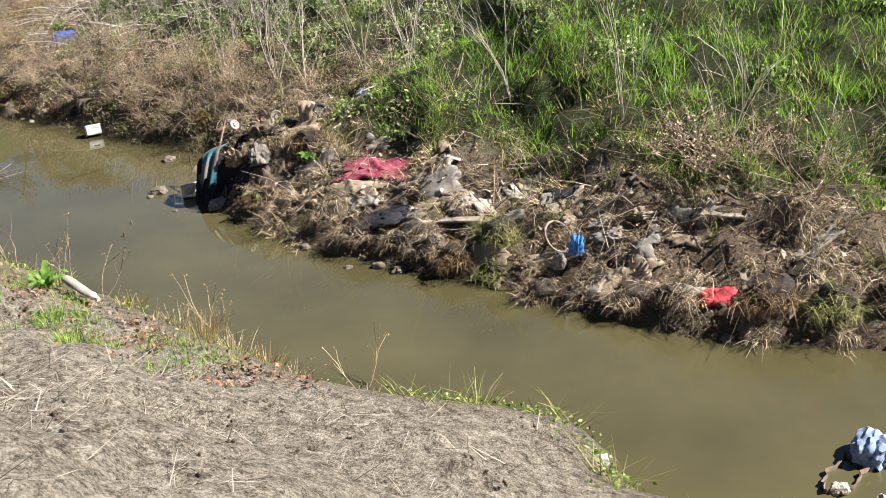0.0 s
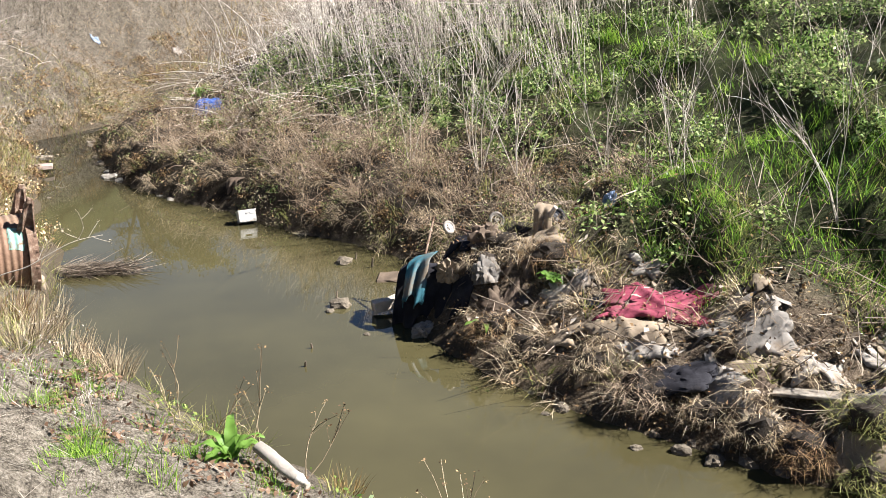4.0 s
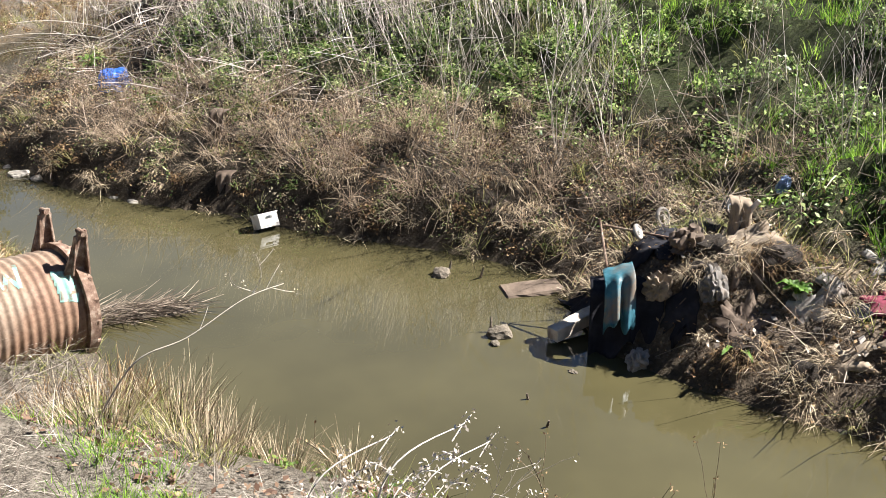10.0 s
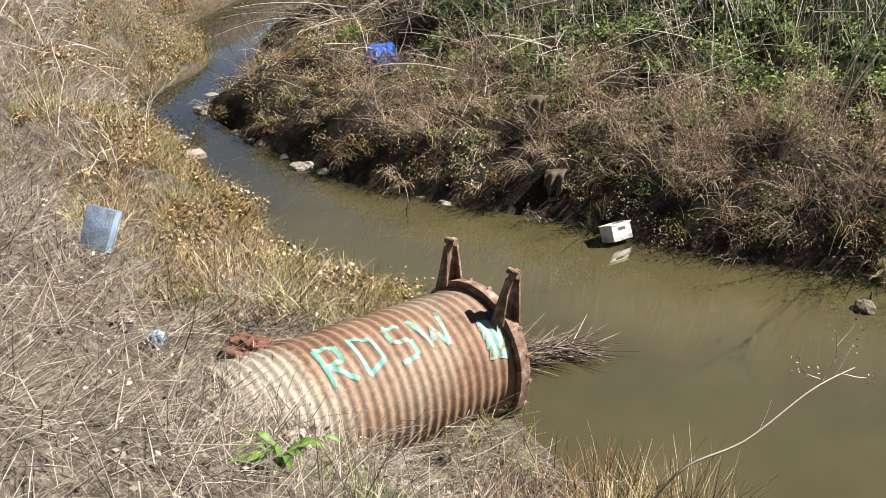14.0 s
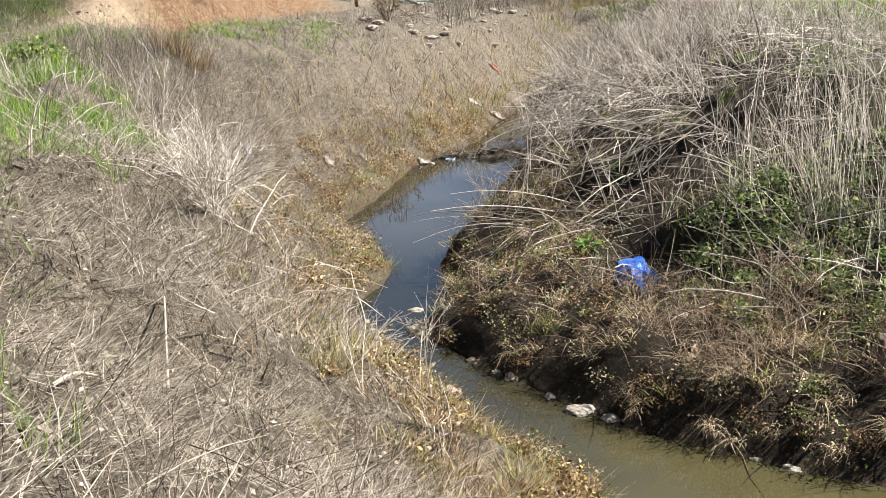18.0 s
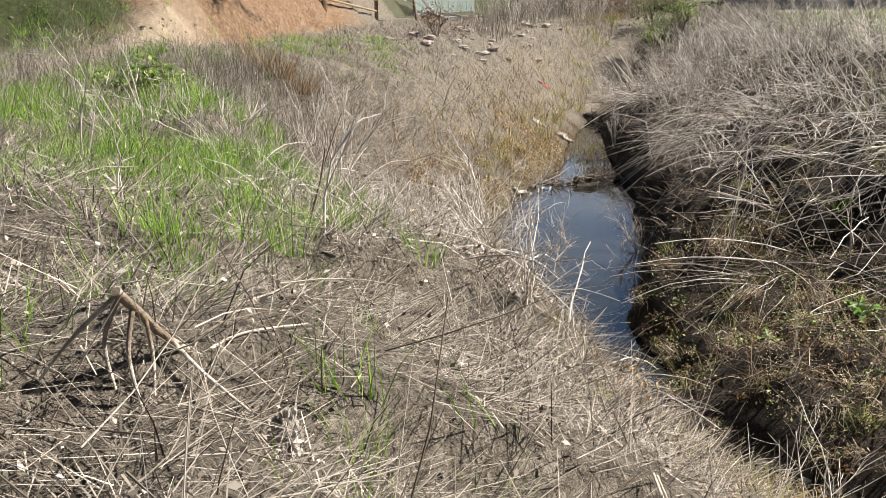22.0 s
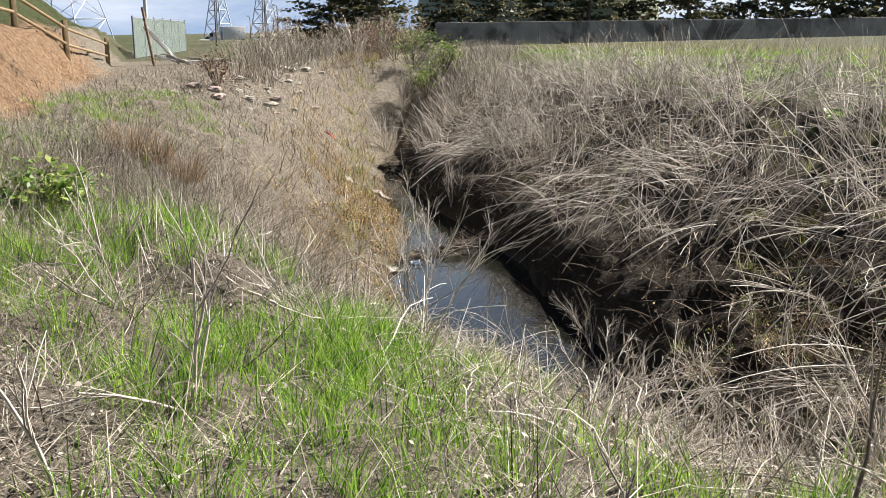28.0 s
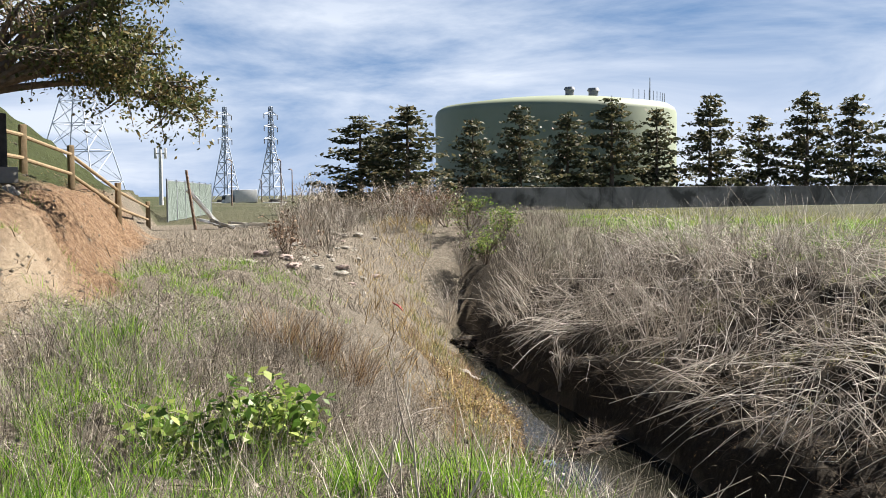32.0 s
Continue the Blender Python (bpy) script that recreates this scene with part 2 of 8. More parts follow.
RIGHT += [(5.3, 28.2), (6.7, 29.8), (8.3, 32.6), (9.7, 35.2), (11.9, 38.6), (14.2, 41.8), (20.5, 48.6), (40.5, 69), (81, 109)]


def reach(poly, P):
    """Distance of points from an open line of corners, and how far along it they lie (by the y of the nearest place)."""
    best, at = np.full(len(P), 1e9), np.zeros(len(P))
    for a, b in zip(poly, poly[1:]):
        a, b = np.array(a, float), np.array(b, float)
        u = np.clip(((P - a) @ (b - a)) / ((b - a) @ (b - a)), 0, 1)
        d = np.hypot(*(P - a - u[:, None] * (b - a)).T)
        near = d < best
        best, at = np.where(near, d, best), np.where(near, a[1] + u * (b[1] - a[1]), at)
    return best, at


def inside(P):
    ring = LEFT + RIGHT[::-1]
    hit = np.zeros(len(P), bool)
    for (x0, y0), (x1, y1) in zip(ring, ring[1:] + ring[:1]):
        if y0 == y1:
            continue
        cross = ((y0 > P[:, 1]) != (y1 > P[:, 1])) & (P[:, 0] < (x1 - x0) * (P[:, 1] - y0) / (y1 - y0) + x0)
        hit ^= cross
    return hit


def smooth(a, b, v):
    t = np.clip((v - a) / (b - a), 0, 1)
    return t * t * (3 - 2 * t)


WAVES = np.random.RandomState(5).uniform(-1, 1, (26, 4))


def rough(P, size):
    """Smooth seeded unevenness between about -1 and 1, with bumps of that size in metres."""
    z = np.zeros(len(P))
    for k, (a, b, c, d) in enumerate(WAVES):
        f = (0.7 + 1.6 * abs(d)) * 6.283 / size
        ang = a * math.pi
        z += np.sin((P[:, 0] * math.cos(ang) + P[:, 1] * math.sin(ang)) * f + c * 6.0 + k)
    return z / 6.0


def hill(P):
    """Left of the path the ground climbs into a grassed dam."""
    h = radians(30)
    q = P - np.array((-8.2, 20.2))
    u = q[:, 1] * math.sin(h) - q[:, 0] * math.cos(h)
    v = q[:, 0] * math.sin(h) + q[:, 1] * math.cos(h)
    k = u + 0.12 * rough(P, 3.0)
    rise = np.interp(k, [1.1, 1.5, 2.4, 3.4, 4.2, 10.0, 30.0], [0, 0.22, 1.55, 1.85, 2.2, 6.9, 8.6])
    return rise * smooth(10, 21, v) * (1 - smooth(58, 88, v)), u, v


def bank(P):
    """Ground height, side (-1 left, 0 creek, 1 right), distance from the water and place along the creek."""
    P = np.asarray(P, float)
    dl, yl = reach(LEFT, P)
    dr, yr = reach(RIGHT, P)
    wet = inside(P)
    left = dl < dr
    side = np.where(wet, 0, np.where(left, -1, 1))
    d, along = np.where(left, dl, dr), np.where(left, yl, yr)
    za = np.interp(dl, [0, .15, .5, 1.2, 2.1, 3, 4.2, 5.5, 7, 10, 30], [-.05, .22, .45, .72, 1.08, 1.6, 2.3, 2.82, 3.0, 3.12, 3.2])
    zb = np.interp(dl, [0, .3, 1, 1.6, 2.2, 3.2, 5, 7, 10, 30], [-.05, .16, .42, .85, 1.4, 2.3, 2.98, 3.08, 3.18, 3.3])
    w = smooth(19, 26, yl)
    zl = za * (1 - w) + zb * w
    zc = np.interp(dl, [0, .3, .8, 1.5, 2.3, 3.2, 4.5, 6, 10, 30], [-.05, .25, .75, 1.38, 1.98, 2.52, 2.92, 3.06, 3.15, 3.25])
    w = smooth(13.5, 18, yl) * (1 - smooth(22.2, 25.0, yl))
    zl = zl * (1 - w) + zc * w
    zd = np.interp(dl, [0, .3, .7, 1.2, 1.7, 2.5, 3.5, 4.5, 6, 10, 30], [-.05, .42, 1.0, 1.72, 2.3, 2.6, 2.84, 2.97, 3.06, 3.15, 3.25])
    w = smooth(18.2, 19.4, yl) * (1 - smooth(20.9, 22.0, yl))          # the lip above the little bay
    zl = zl * (1 - w) + zd * w
    zl = zl * (1 - 0.38 * smooth(20.6, 21.4, yl) * (1 - smooth(25.0, 26.5, yl)) * (1 - smooth(0.7, 1.7, dl)))          # a low muddy spit in the bend
    zl = zl - np.minimum(0.5 * np.exp(-((P[:, 0] + 2.4) ** 2 + (P[:, 1] - 22.6) ** 2) / 1.6), 0.6 * np.maximum(zl - 0.1, 0))
    zl = zl + 0.45 * np.exp(-((P[:, 0] + 1.7) ** 2 + (P[:, 1] - 28.9) ** 2) / 9.0)
    zl = zl + 0.15 * smooth(10.5, 13.5, P[:, 1]) * (1 - smooth(17, 20, P[:, 1])) * smooth(3.2, 4.8, dl)
    zl = zl + hill(P)[0] + 0.35 * smooth(-3.2, -7, P[:, 1]) * smooth(4, 6, dl)
    ra = np.interp(dr, [0, .1, .35, .9, 1.8, 2.6, 4, 6, 8.5, 12, 40], [-.05, .03, .17, .50, .75, 1.15, 1.85, 2.75, 3.45, 3.6, 3.5])
    rb = np.interp(dr, [0, .1, .4, 1.2, 2.2, 3.2, 5, 7, 9, 12, 40], [-.05, .12, .38, .65, .85, 1.35, 2.3, 3.0, 3.45, 3.6, 3.5])
    rc = np.interp(dr, [0, .15, .5, 1.0, 1.8, 3.0, 4.6, 7, 10, 14, 40], [-.05, .50, .92, 1.17, 1.55, 2.25, 2.88, 3.25, 3.45, 3.5, 3.45])
    rc = rc + 0.15 * rough(P + 1.7, 2.8) * smooth(0.3, 1.2, dr) * (1 - smooth(5, 8, dr)) + 0.12 * rough(P + 4.4, 1.0) * smooth(0.03, 0.35, dr) * (1 - smooth(5, 8, dr))
    w1, w2 = smooth(8, 12, yr), smooth(20.5, 25.5, yr)
    zr = (ra * (1 - w1) + rb * w1) * (1 - w2) + rc * w2
    z = np.where(left, zl, zr)
    near = np.clip(d, 0, 1.5) / 1.5
    z = z + near * (0.10 * rough(P, 2.6) + 0.045 * rough(P * 1.0 + 7.3, 0.8))
    z = np.where((side == 1) & (along < 24), z + 0.10 * smooth(0.1, 0.7, d) * (1 - smooth(2.5, 4.0, d)) * (0.3 + rough(P + 3.1, 1.2)), z)
    for bx, by, br, ba in ((4.55, 8.35, .65, .28), (6.35, 2.5, .5, .16), (7.5, 1.9, .5, .14), (5.6, 4.6, .4, .12)):
        z = z + (side == 1) * ba * np.exp(-((P[:, 0] - bx) ** 2 + (P[:, 1] - by) ** 2) / br ** 2)
    z = z - 0.46 * (side == -1) * np.exp(-((P[:, 0] + 1.6) ** 2 + (P[:, 1] - 9.7) ** 2) / 0.75)
    for fx, fy, fr, fz in ((5.46, 6.62, 0.75, 0.58), (4.35, 8.4, 0.6, 0.82), (1.72, 18.3, 0.6, 0.52)):
        k = np.exp(-(((P[:, 0] - fx) ** 2 + (P[:, 1] - fy) ** 2) / fr ** 2) ** 2)
        z = np.where(side == 1, z + (fz - z) * 0.85 * k, z)
    far = np.hypot(P[:, 0], P[:, 1] - 20)
    z = np.where(far > 90, z + (2.4 - z) * smooth(90, 190, far) * (hill(P)[0] < 0.3), z)
    bed = -0.05 - 0.5 * smooth(0, 1.0, np.minimum(dl, dr))
    z = np.where(wet, bed, z)
    return z + (3.2 - z) * smooth(45, 53, along) * (hill(P)[0] < 0.3), side, d, along


def spread(cuts):
    vals = []
    for a, b, step in cuts:
        vals += list(np.arange(a, b - 1e-6, step))
    return np.array(vals + [cuts[-1][1]])


GX = spread([(-2600, -600, 400), (-600, -120, 60), (-120, -30, 8), (-30, -11, 0.8), (-11, 12, 0.14), (12, 18, 0.3), (18, 30, 0.7), (30, 62, 1.2), (62, 110, 5), (110, 600, 60), (600, 2600, 400)])
GY = spread([(-2600, -600, 400), (-600, -80, 60), (-80, -14, 6), (-14, -7, 0.5), (-7, 30, 0.14), (30, 42, 0.28), (42, 50, 0.5), (50, 86, 1.2), (86, 100, 3), (100, 600, 50), (600, 2600, 400)])
XX, YY = np.meshgrid(GX, GY)
GP = np.c_[XX.ravel(), YY.ravel()]
gz, gside, gd, galong = bank(GP)


def grid_mesh(name, V, nx, ny):
    me = bpy.data.meshes.new(name)
    i = np.arange((nx - 1) * (ny - 1))
    a = (i // (nx - 1)) * nx + i % (nx - 1)
    quads = np.c_[a, a + 1, a + 1 + nx, a + nx]
    fill_mesh(me, V, quads)
    me.polygons.foreach_set("use_smooth", np.ones(len(quads), bool))
    return me


def fill_mesh(me, V, F):
    """A mesh from arrays of corners and of faces with the same number of corners each."""
    k = F.shape[1]
    me.vertices.add(len(V))
    me.vertices.foreach_set("co", np.ascontiguousarray(V, np.float32).ravel())
    me.loops.add(F.size)
    me.loops.foreach_set("vertex_index", np.ascontiguousarray(F, np.int32).ravel())
    me.polygons.add(len(F))
    me.polygons.foreach_set("loop_start", np.arange(0, F.size, k, dtype=np.int32))
    me.update(calc_edges=True)
    me.validate()


def mask_on(me, name, values):
    at = me.attributes.new(name, "FLOAT", "POINT")
    at.data.foreach_set("value", np.ascontiguousarray(values, np.float32))


hz, hu, hv = hill(GP)
g_mud = ((gside == -1) & (galong < 12)) * (1 - smooth(6.5, 11.5, galong)) * smooth(0.3, 0.9, gd) * (1 - smooth(7.5, 9, gd))
g_wet = np.where(gside == 0, 1.0, 1 - smooth(0.0, np.where((gside == 1) & (galong > 19), 0.8, 0.35), gd))
g_wet = g_wet * (1 - smooth(44, 50, galong))
g_dirt = (gside == -1) * smooth(0.9, 1.4, hu + 0.3 * rough(GP, 5)) * (1 - smooth(2.6, 3.4, hu + 0.4 * rough(GP, 4))) * smooth(13, 17, hv) * (1 - smooth(36, 43, hv))
g_green = np.maximum((gside == 1) * smooth(1.4, 2.4, gd) * (1 - 0.6 * smooth(20, 26, galong)), smooth(2.4, 3.2, hu) * smooth(9, 14, hv) * (gside == -1))
g_green = np.maximum(g_green, 0.7 * (np.hypot(GP[:, 0], GP[:, 1]) > 70))
g_soil = (gside == 1) * (1 - smooth(1.5, 2.4, gd))
# dark soil mask that also paints shade under thicket, canes and the steep bank
g_humus_shade = (gside == 1) * np.maximum(smooth(8.8, 10.5, galong) * (1 - smooth(2.2, 3.2, gd)), smooth(17.5, 20, galong) * (1 - smooth(40, 44, galong)) * (1 - smooth(4.5, 6.0, gd)))
g_wet = g_wet * (1 - 0.9 * g_humus_shade)
g_path = (gside == -1) * np.exp(-((hu - 2.1) / 0.55) ** 2) * smooth(8, 10, hv) * (1 - smooth(16, 19, hv))

me = grid_mesh("ground", np.c_[GP, gz], len(GX), len(GY))
for key, val in (("mud", g_mud), ("wet", g_wet), ("dirt", g_dirt), ("green", g_green), ("soil", g_soil), ("path", g_path), ("humus_shade", g_humus_shade)):
    mask_on(me, key, val)
ground = tagged(new("ground", me), "uneven creek banks of grey mud, soil and dry litter", "ground", kind="structure")

m, nt, bs, out = nodes_of("bank_ground")
co = nt.nodes.new("ShaderNodeTexCoord").outputs["Object"]
n1, n2, n3 = noise_of(nt, 0.8, 6, 0.6, co), noise_of(nt, 9.0, 8, 0.7, co), noise_of(nt, 45.0, 5, 0.7, co)
blend = mix_of(nt, 0.5, n2.outputs["Fac"], n3.outputs["Fac"])


def earth(stops):
    r = ramp_of(nt, stops)
    nt.links.new(blend, r.inputs["Fac"])
    return r.outputs["Color"]


def mask_node(key):
    a = nt.nodes.new("ShaderNodeAttribute")
    a.attribute_name = key
    return a.outputs["Fac"]


c = earth([(0.36, (0.05, 0.042, 0.031)), (0.52, (0.155, 0.132, 0.10)), (0.68, (0.35, 0.305, 0.24))])
c = mix_of(nt, mask_node("soil"), c, earth([(0.36, (0.045, 0.034, 0.023)), (0.53, (0.14, 0.108, 0.074)), (0.68, (0.33, 0.27, 0.19))]))
# kept very dark, so shade in the gaps between blades is painted in
c = mix_of(nt, mask_node("green"), c, earth([(0.36, (0.014, 0.016, 0.007)), (0.55, (0.045, 0.055, 0.018)), (0.75, (0.13, 0.15, 0.05))]))
# near-black: dark soil with the shade under the growth put into the colour
c = mix_of(nt, mask_node("humus_shade"), c, earth([(0.36, (0.014, 0.012, 0.008)), (0.54, (0.045, 0.036, 0.025)), (0.70, (0.13, 0.105, 0.072))]))
c = mix_of(nt, mask_node("dirt"), c, earth([(0.38, (0.055, 0.032, 0.018)), (0.5, (0.17, 0.105, 0.06)), (0.62, (0.35, 0.245, 0.15))]))
c = mix_of(nt, mask_node("mud"), c, earth([(0.40, (0.045, 0.037, 0.028)), (0.49, (0.175, 0.153, 0.118)), (0.61, (0.38, 0.34, 0.275))]))
c = mix_of(nt, mask_node("path"), c, earth([(0.3, (0.24, 0.18, 0.115)), (0.7, (0.38, 0.31, 0.22))]))
c = mix_of(nt, mask_node("wet"), c, earth([(0.3, (0.05, 0.04, 0.026)), (0.7, (0.12, 0.095, 0.06))]))
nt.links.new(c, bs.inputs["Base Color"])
bs.inputs["Roughness"].default_value, bs.inputs["Specular IOR Level"].default_value = 0.95, 0.15
cr = nt.nodes.new("ShaderNodeTexVoronoi")
cr.feature, cr.inputs["Scale"].default_value = "DISTANCE_TO_EDGE", 9.0
wob = noise_of(nt, 3.0, 4, 0.6, co)
wv = nt.nodes.new("ShaderNodeVectorMath")
wv.operation = "MULTIPLY_ADD"
nt.links.new(wob.outputs["Color"], wv.inputs[0])
wv.inputs[1].default_value = (0.35, 0.35, 0.35)
nt.links.new(co, wv.inputs[2])
nt.links.new(wv.outputs["Vector"], cr.inputs["Vector"])
crk = ramp_of(nt, [(0.0, (0, 0, 0)), (0.07, (1, 1, 1))])
nt.links.new(cr.outputs["Distance"], crk.inputs["Fac"])
hgt = mix_of(nt, 0.10, blend, crk.outputs["Color"])
bump_of(nt, bs, hgt, 1.0, 0.11)
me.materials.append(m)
m_ground = m

# the water lies in the creek as one sheet under the banks' edges
WX, WY = np.arange(-6, 60.1, 1.0), np.arange(-20, 86.1, 1.0)
WXX, WYY = np.meshgrid(WX, WY)
me = grid_mesh("water", np.c_[WXX.ravel(), WYY.ravel(), np.zeros(WXX.size)], len(WX), len(WY))
water = tagged(new("water", me), "still murky olive-brown creek water", "water", kind="structure")
m, nt, bs, out = nodes_of("murky_water")
co = nt.nodes.new("ShaderNodeTexCoord").outputs["Object"]
n1 = noise_of(nt, 0.5, 4, 0.55, co)
col = ramp_of(nt, [(0.3, (0.044, 0.039, 0.018)), (0.7, (0.070, 0.062, 0.028))])
nt.links.new(n1.outputs["Fac"], col.inputs["Fac"])
sep = nt.nodes.new("ShaderNodeSeparateXYZ")
nt.links.new(co, sep.inputs["Vector"])
upper_dark = nt.nodes.new("ShaderNodeMapRange")          # darker base colour above the narrows
upper_dark.inputs["From Min"].default_value, upper_dark.inputs["From Max"].default_value = 14.0, 19.5
nt.links.new(sep.outputs["Y"], upper_dark.inputs["Value"])
nt.links.new(mix_of(nt, upper_dark.outputs["Result"], col.outputs["Color"], (0.018, 0.018, 0.013)), bs.inputs["Base Color"])
bs.inputs["Roughness"].default_value, bs.inputs["IOR"].default_value = 0.018, 1.5
n2 = noise_of(nt, 2.2, 3, 0.5, co)
bump_of(nt, bs, n2.outputs["Fac"], 0.025, 0.02)
me.materials.append(m)

# ---- growth on the banks: blades, stalks and leaves in their thousands ----
RNG = np.random.RandomState(11)


def unit(v):
    return v / np.maximum(1e-9, np.linalg.norm(v, axis=1, keepdims=True))


def curve_of(base, head, lean, length, curl, segs):
    """Points along bent stems: base, compass heading, lean from upright, length, further bend."""
    pts, p = [base.copy()], base.copy()
    for k in range(segs):
        a = lean + curl * (k + 0.5) / segs
        step = (length / segs)[:, None] * np.c_[np.sin(head) * np.sin(a), np.cos(head) * np.sin(a), np.cos(a)]
        p = p + step
        pts.append(p)
    return pts


def strips(base, head, lean, length, width, curl, segs=2, tip=0.15):
    """Flat tapering blades."""
    n = len(base)
    pts = curve_of(base, head, lean, length, curl, segs)
    turn = RNG.uniform(0, math.pi, n)
    side = np.c_[np.cos(turn), np.sin(turn), np.zeros(n)]
    V = []
    for k, p in enumerate(pts):
        w = width * (1 - (1 - tip) * (k / segs) ** 1.3) * 0.5
        V += [p - side * w[:, None], p + side * w[:, None]]
    V = np.stack(V, 1).reshape(-1, 3)
    m = 2 * (segs + 1)
    one = np.array([[2 * k, 2 * k + 1, 2 * k + 3, 2 * k + 2] for k in range(segs)])
    return V, (np.arange(n)[:, None, None] * m + one[None]).reshape(-1, 4)


def tubes(pts, radii, sides=3):
    """Round stems through rows of points, one stem per row of each array."""
    n, segs = len(pts[0]), len(pts) - 1
    V = []
    axis = unit(pts[-1] - pts[0])
    ref = np.where(np.abs(axis[:, 2:3]) > 0.9, np.array([[1.0, 0, 0]]), np.array([[0, 0, 1.0]]))
    e1 = unit(np.cross(axis, ref))
    e2 = np.cross(axis, e1)
    for p, r in zip(pts, radii):
        for s in range(sides):
            a = 6.2832 * s / sides
            V.append(p + (e1 * math.cos(a) + e2 * math.sin(a)) * r[:, None])
    V = np.stack(V, 1).reshape(-1, 3)
    one = np.array([[k * sides + s, k * sides + (s + 1) % sides, (k + 1) * sides + (s + 1) % sides, (k + 1) * sides + s]
                    for k in range(segs) for s in range(sides)])
    return V, (np.arange(n)[:, None, None] * (sides * (segs + 1)) + one[None]).reshape(-1, 4)


def stalks(base, head, lean, length, radius, curl, segs=3, sides=3, tip=0.3):
    pts = curve_of(base, head, lean, length, curl, segs)
    return tubes(pts, [radius * (1 - (1 - tip) * k / segs) for k in range(segs + 1)], sides)


def leaflets(at, size, up=0.5):
    """Small folded leaves at random tilts, leaning to the sky."""
    n = len(at)
    nrm = unit(RNG.normal(0, 1, (n, 3)) + np.array([0, 0, up * 2]))
    a = unit(np.cross(nrm, RNG.normal(0, 1, (n, 3))))
    b = np.cross(nrm, a)
    s = size[:, None]
    V = np.stack([at - a * s, at - b * s * 0.55 + nrm * s * 0.18, at + a * s, at + b * s * 0.55 + nrm * s * 0.18], 1).reshape(-1, 3)
    return V, np.arange(n * 4).reshape(-1, 4)


def joined(*pieces):
    Vs, Fs, k = [], [], 0
    for V, F in pieces:
        Vs.append(V)
        Fs.append(F + k)
        k += len(V)
    return np.concatenate(Vs), np.concatenate(Fs)


def stuff(name, geo, material, label, category, parent=None, kind="stuff"):
    me = bpy.data.meshes.new(name)
    fill_mesh(me, *geo)
    me.materials.append(material)
    ob = new(name, me)
    if parent is not None:
        ob.parent = parent
    else:
        tagged(ob, label, category, kind=kind)
    return ob


def sow(n, box, keep):
    """n tries of points in a box (x0, y0, x1, y1); keep gives each one's chance from point, side, distance and place along."""
    P = np.c_[RNG.uniform(box[0], box[2], n), RNG.uniform(box[1], box[3], n)]
    z, side, d, along = bank(P)
    ok = RNG.uniform(0, 1, n) < keep(P, side, d, along)
    return np.c_[P[ok], z[ok]], d[ok], along[ok]


def R(a, b, n):
    return RNG.uniform(a, b, n)


def clump(P, size, shift=0.0):
    """Patchiness between 0 and 1."""
    return smooth(-0.25, 0.35, rough(P[:, :2] + shift, size))



def tufts(C, per, spread_r, head_bias, lean, length, width, curl, segs=2):
    """Clumps of blades: each clump leans its own way and its blades fan out of it."""
    n = len(C) * per
    k = np.repeat(np.arange(len(C)), per)
    ang, rad = R(0, 6.283, n), spread_r * np.sqrt(R(0, 1, n))
    base = C[k] + np.c_[np.sin(ang) * rad, np.cos(ang) * rad, np.zeros(n)]
    base[:, 2] = bank(base[:, :2])[0] - 0.01
    size = RNG.uniform(0.65, 1.25, len(C))[k]
    head = np.where(R(0, 1, n) < head_bias, (RNG.uniform(0, 6.283, len(C))[k] + RNG.normal(0, 0.5, n)), ang + RNG.normal(0, 0.6, n))
    return strips(base, head, R(*lean, n), R(*length, n) * size, R(*width, n), R(*curl, n), segs)


def mounds(C, per, r_lo, r_hi, flat=0.75):
    """Points spread through the outer shell of uneven domes."""
    k = np.repeat(np.arange(len(C)), per)
    n = len(k)
    rad = RNG.uniform(r_lo, r_hi, len(C))[k] * R(0.55, 1.12, n)
    v = unit(RNG.normal(0, 1, (n, 3)))
    v[:, 2] = np.abs(v[:, 2])
    v = v * (1 + 0.35 * np.sin(v[:, :1] * 5 + k[:, None]) * np.cos(v[:, 1:2] * 6 + 2 * k[:, None]))
    return C[k] + v * rad[:, None] * np.array((1, 1, flat))


def downhill(P):
    """Compass heading in which the ground falls."""
    e = 0.2
    gx = bank(P[:, :2] + np.array((e, 0)))[0] - bank(P[:, :2] - np.array((e, 0)))[0]
    gy = bank(P[:, :2] + np.array((0, e)))[0] - bank(P[:, :2] - np.array((0, e)))[0]
    return np.arctan2(-gx, -gy)


def g_bare(P):
    """Where the dirt slope and the path are bare."""
    h, u, w = hill(P)
    return np.clip(smooth(0.9, 1.9, u) * smooth(13, 17, w) + np.exp(-((u - 2.1) / 0.55) ** 2) * smooth(8, 10, w), 0, 1)


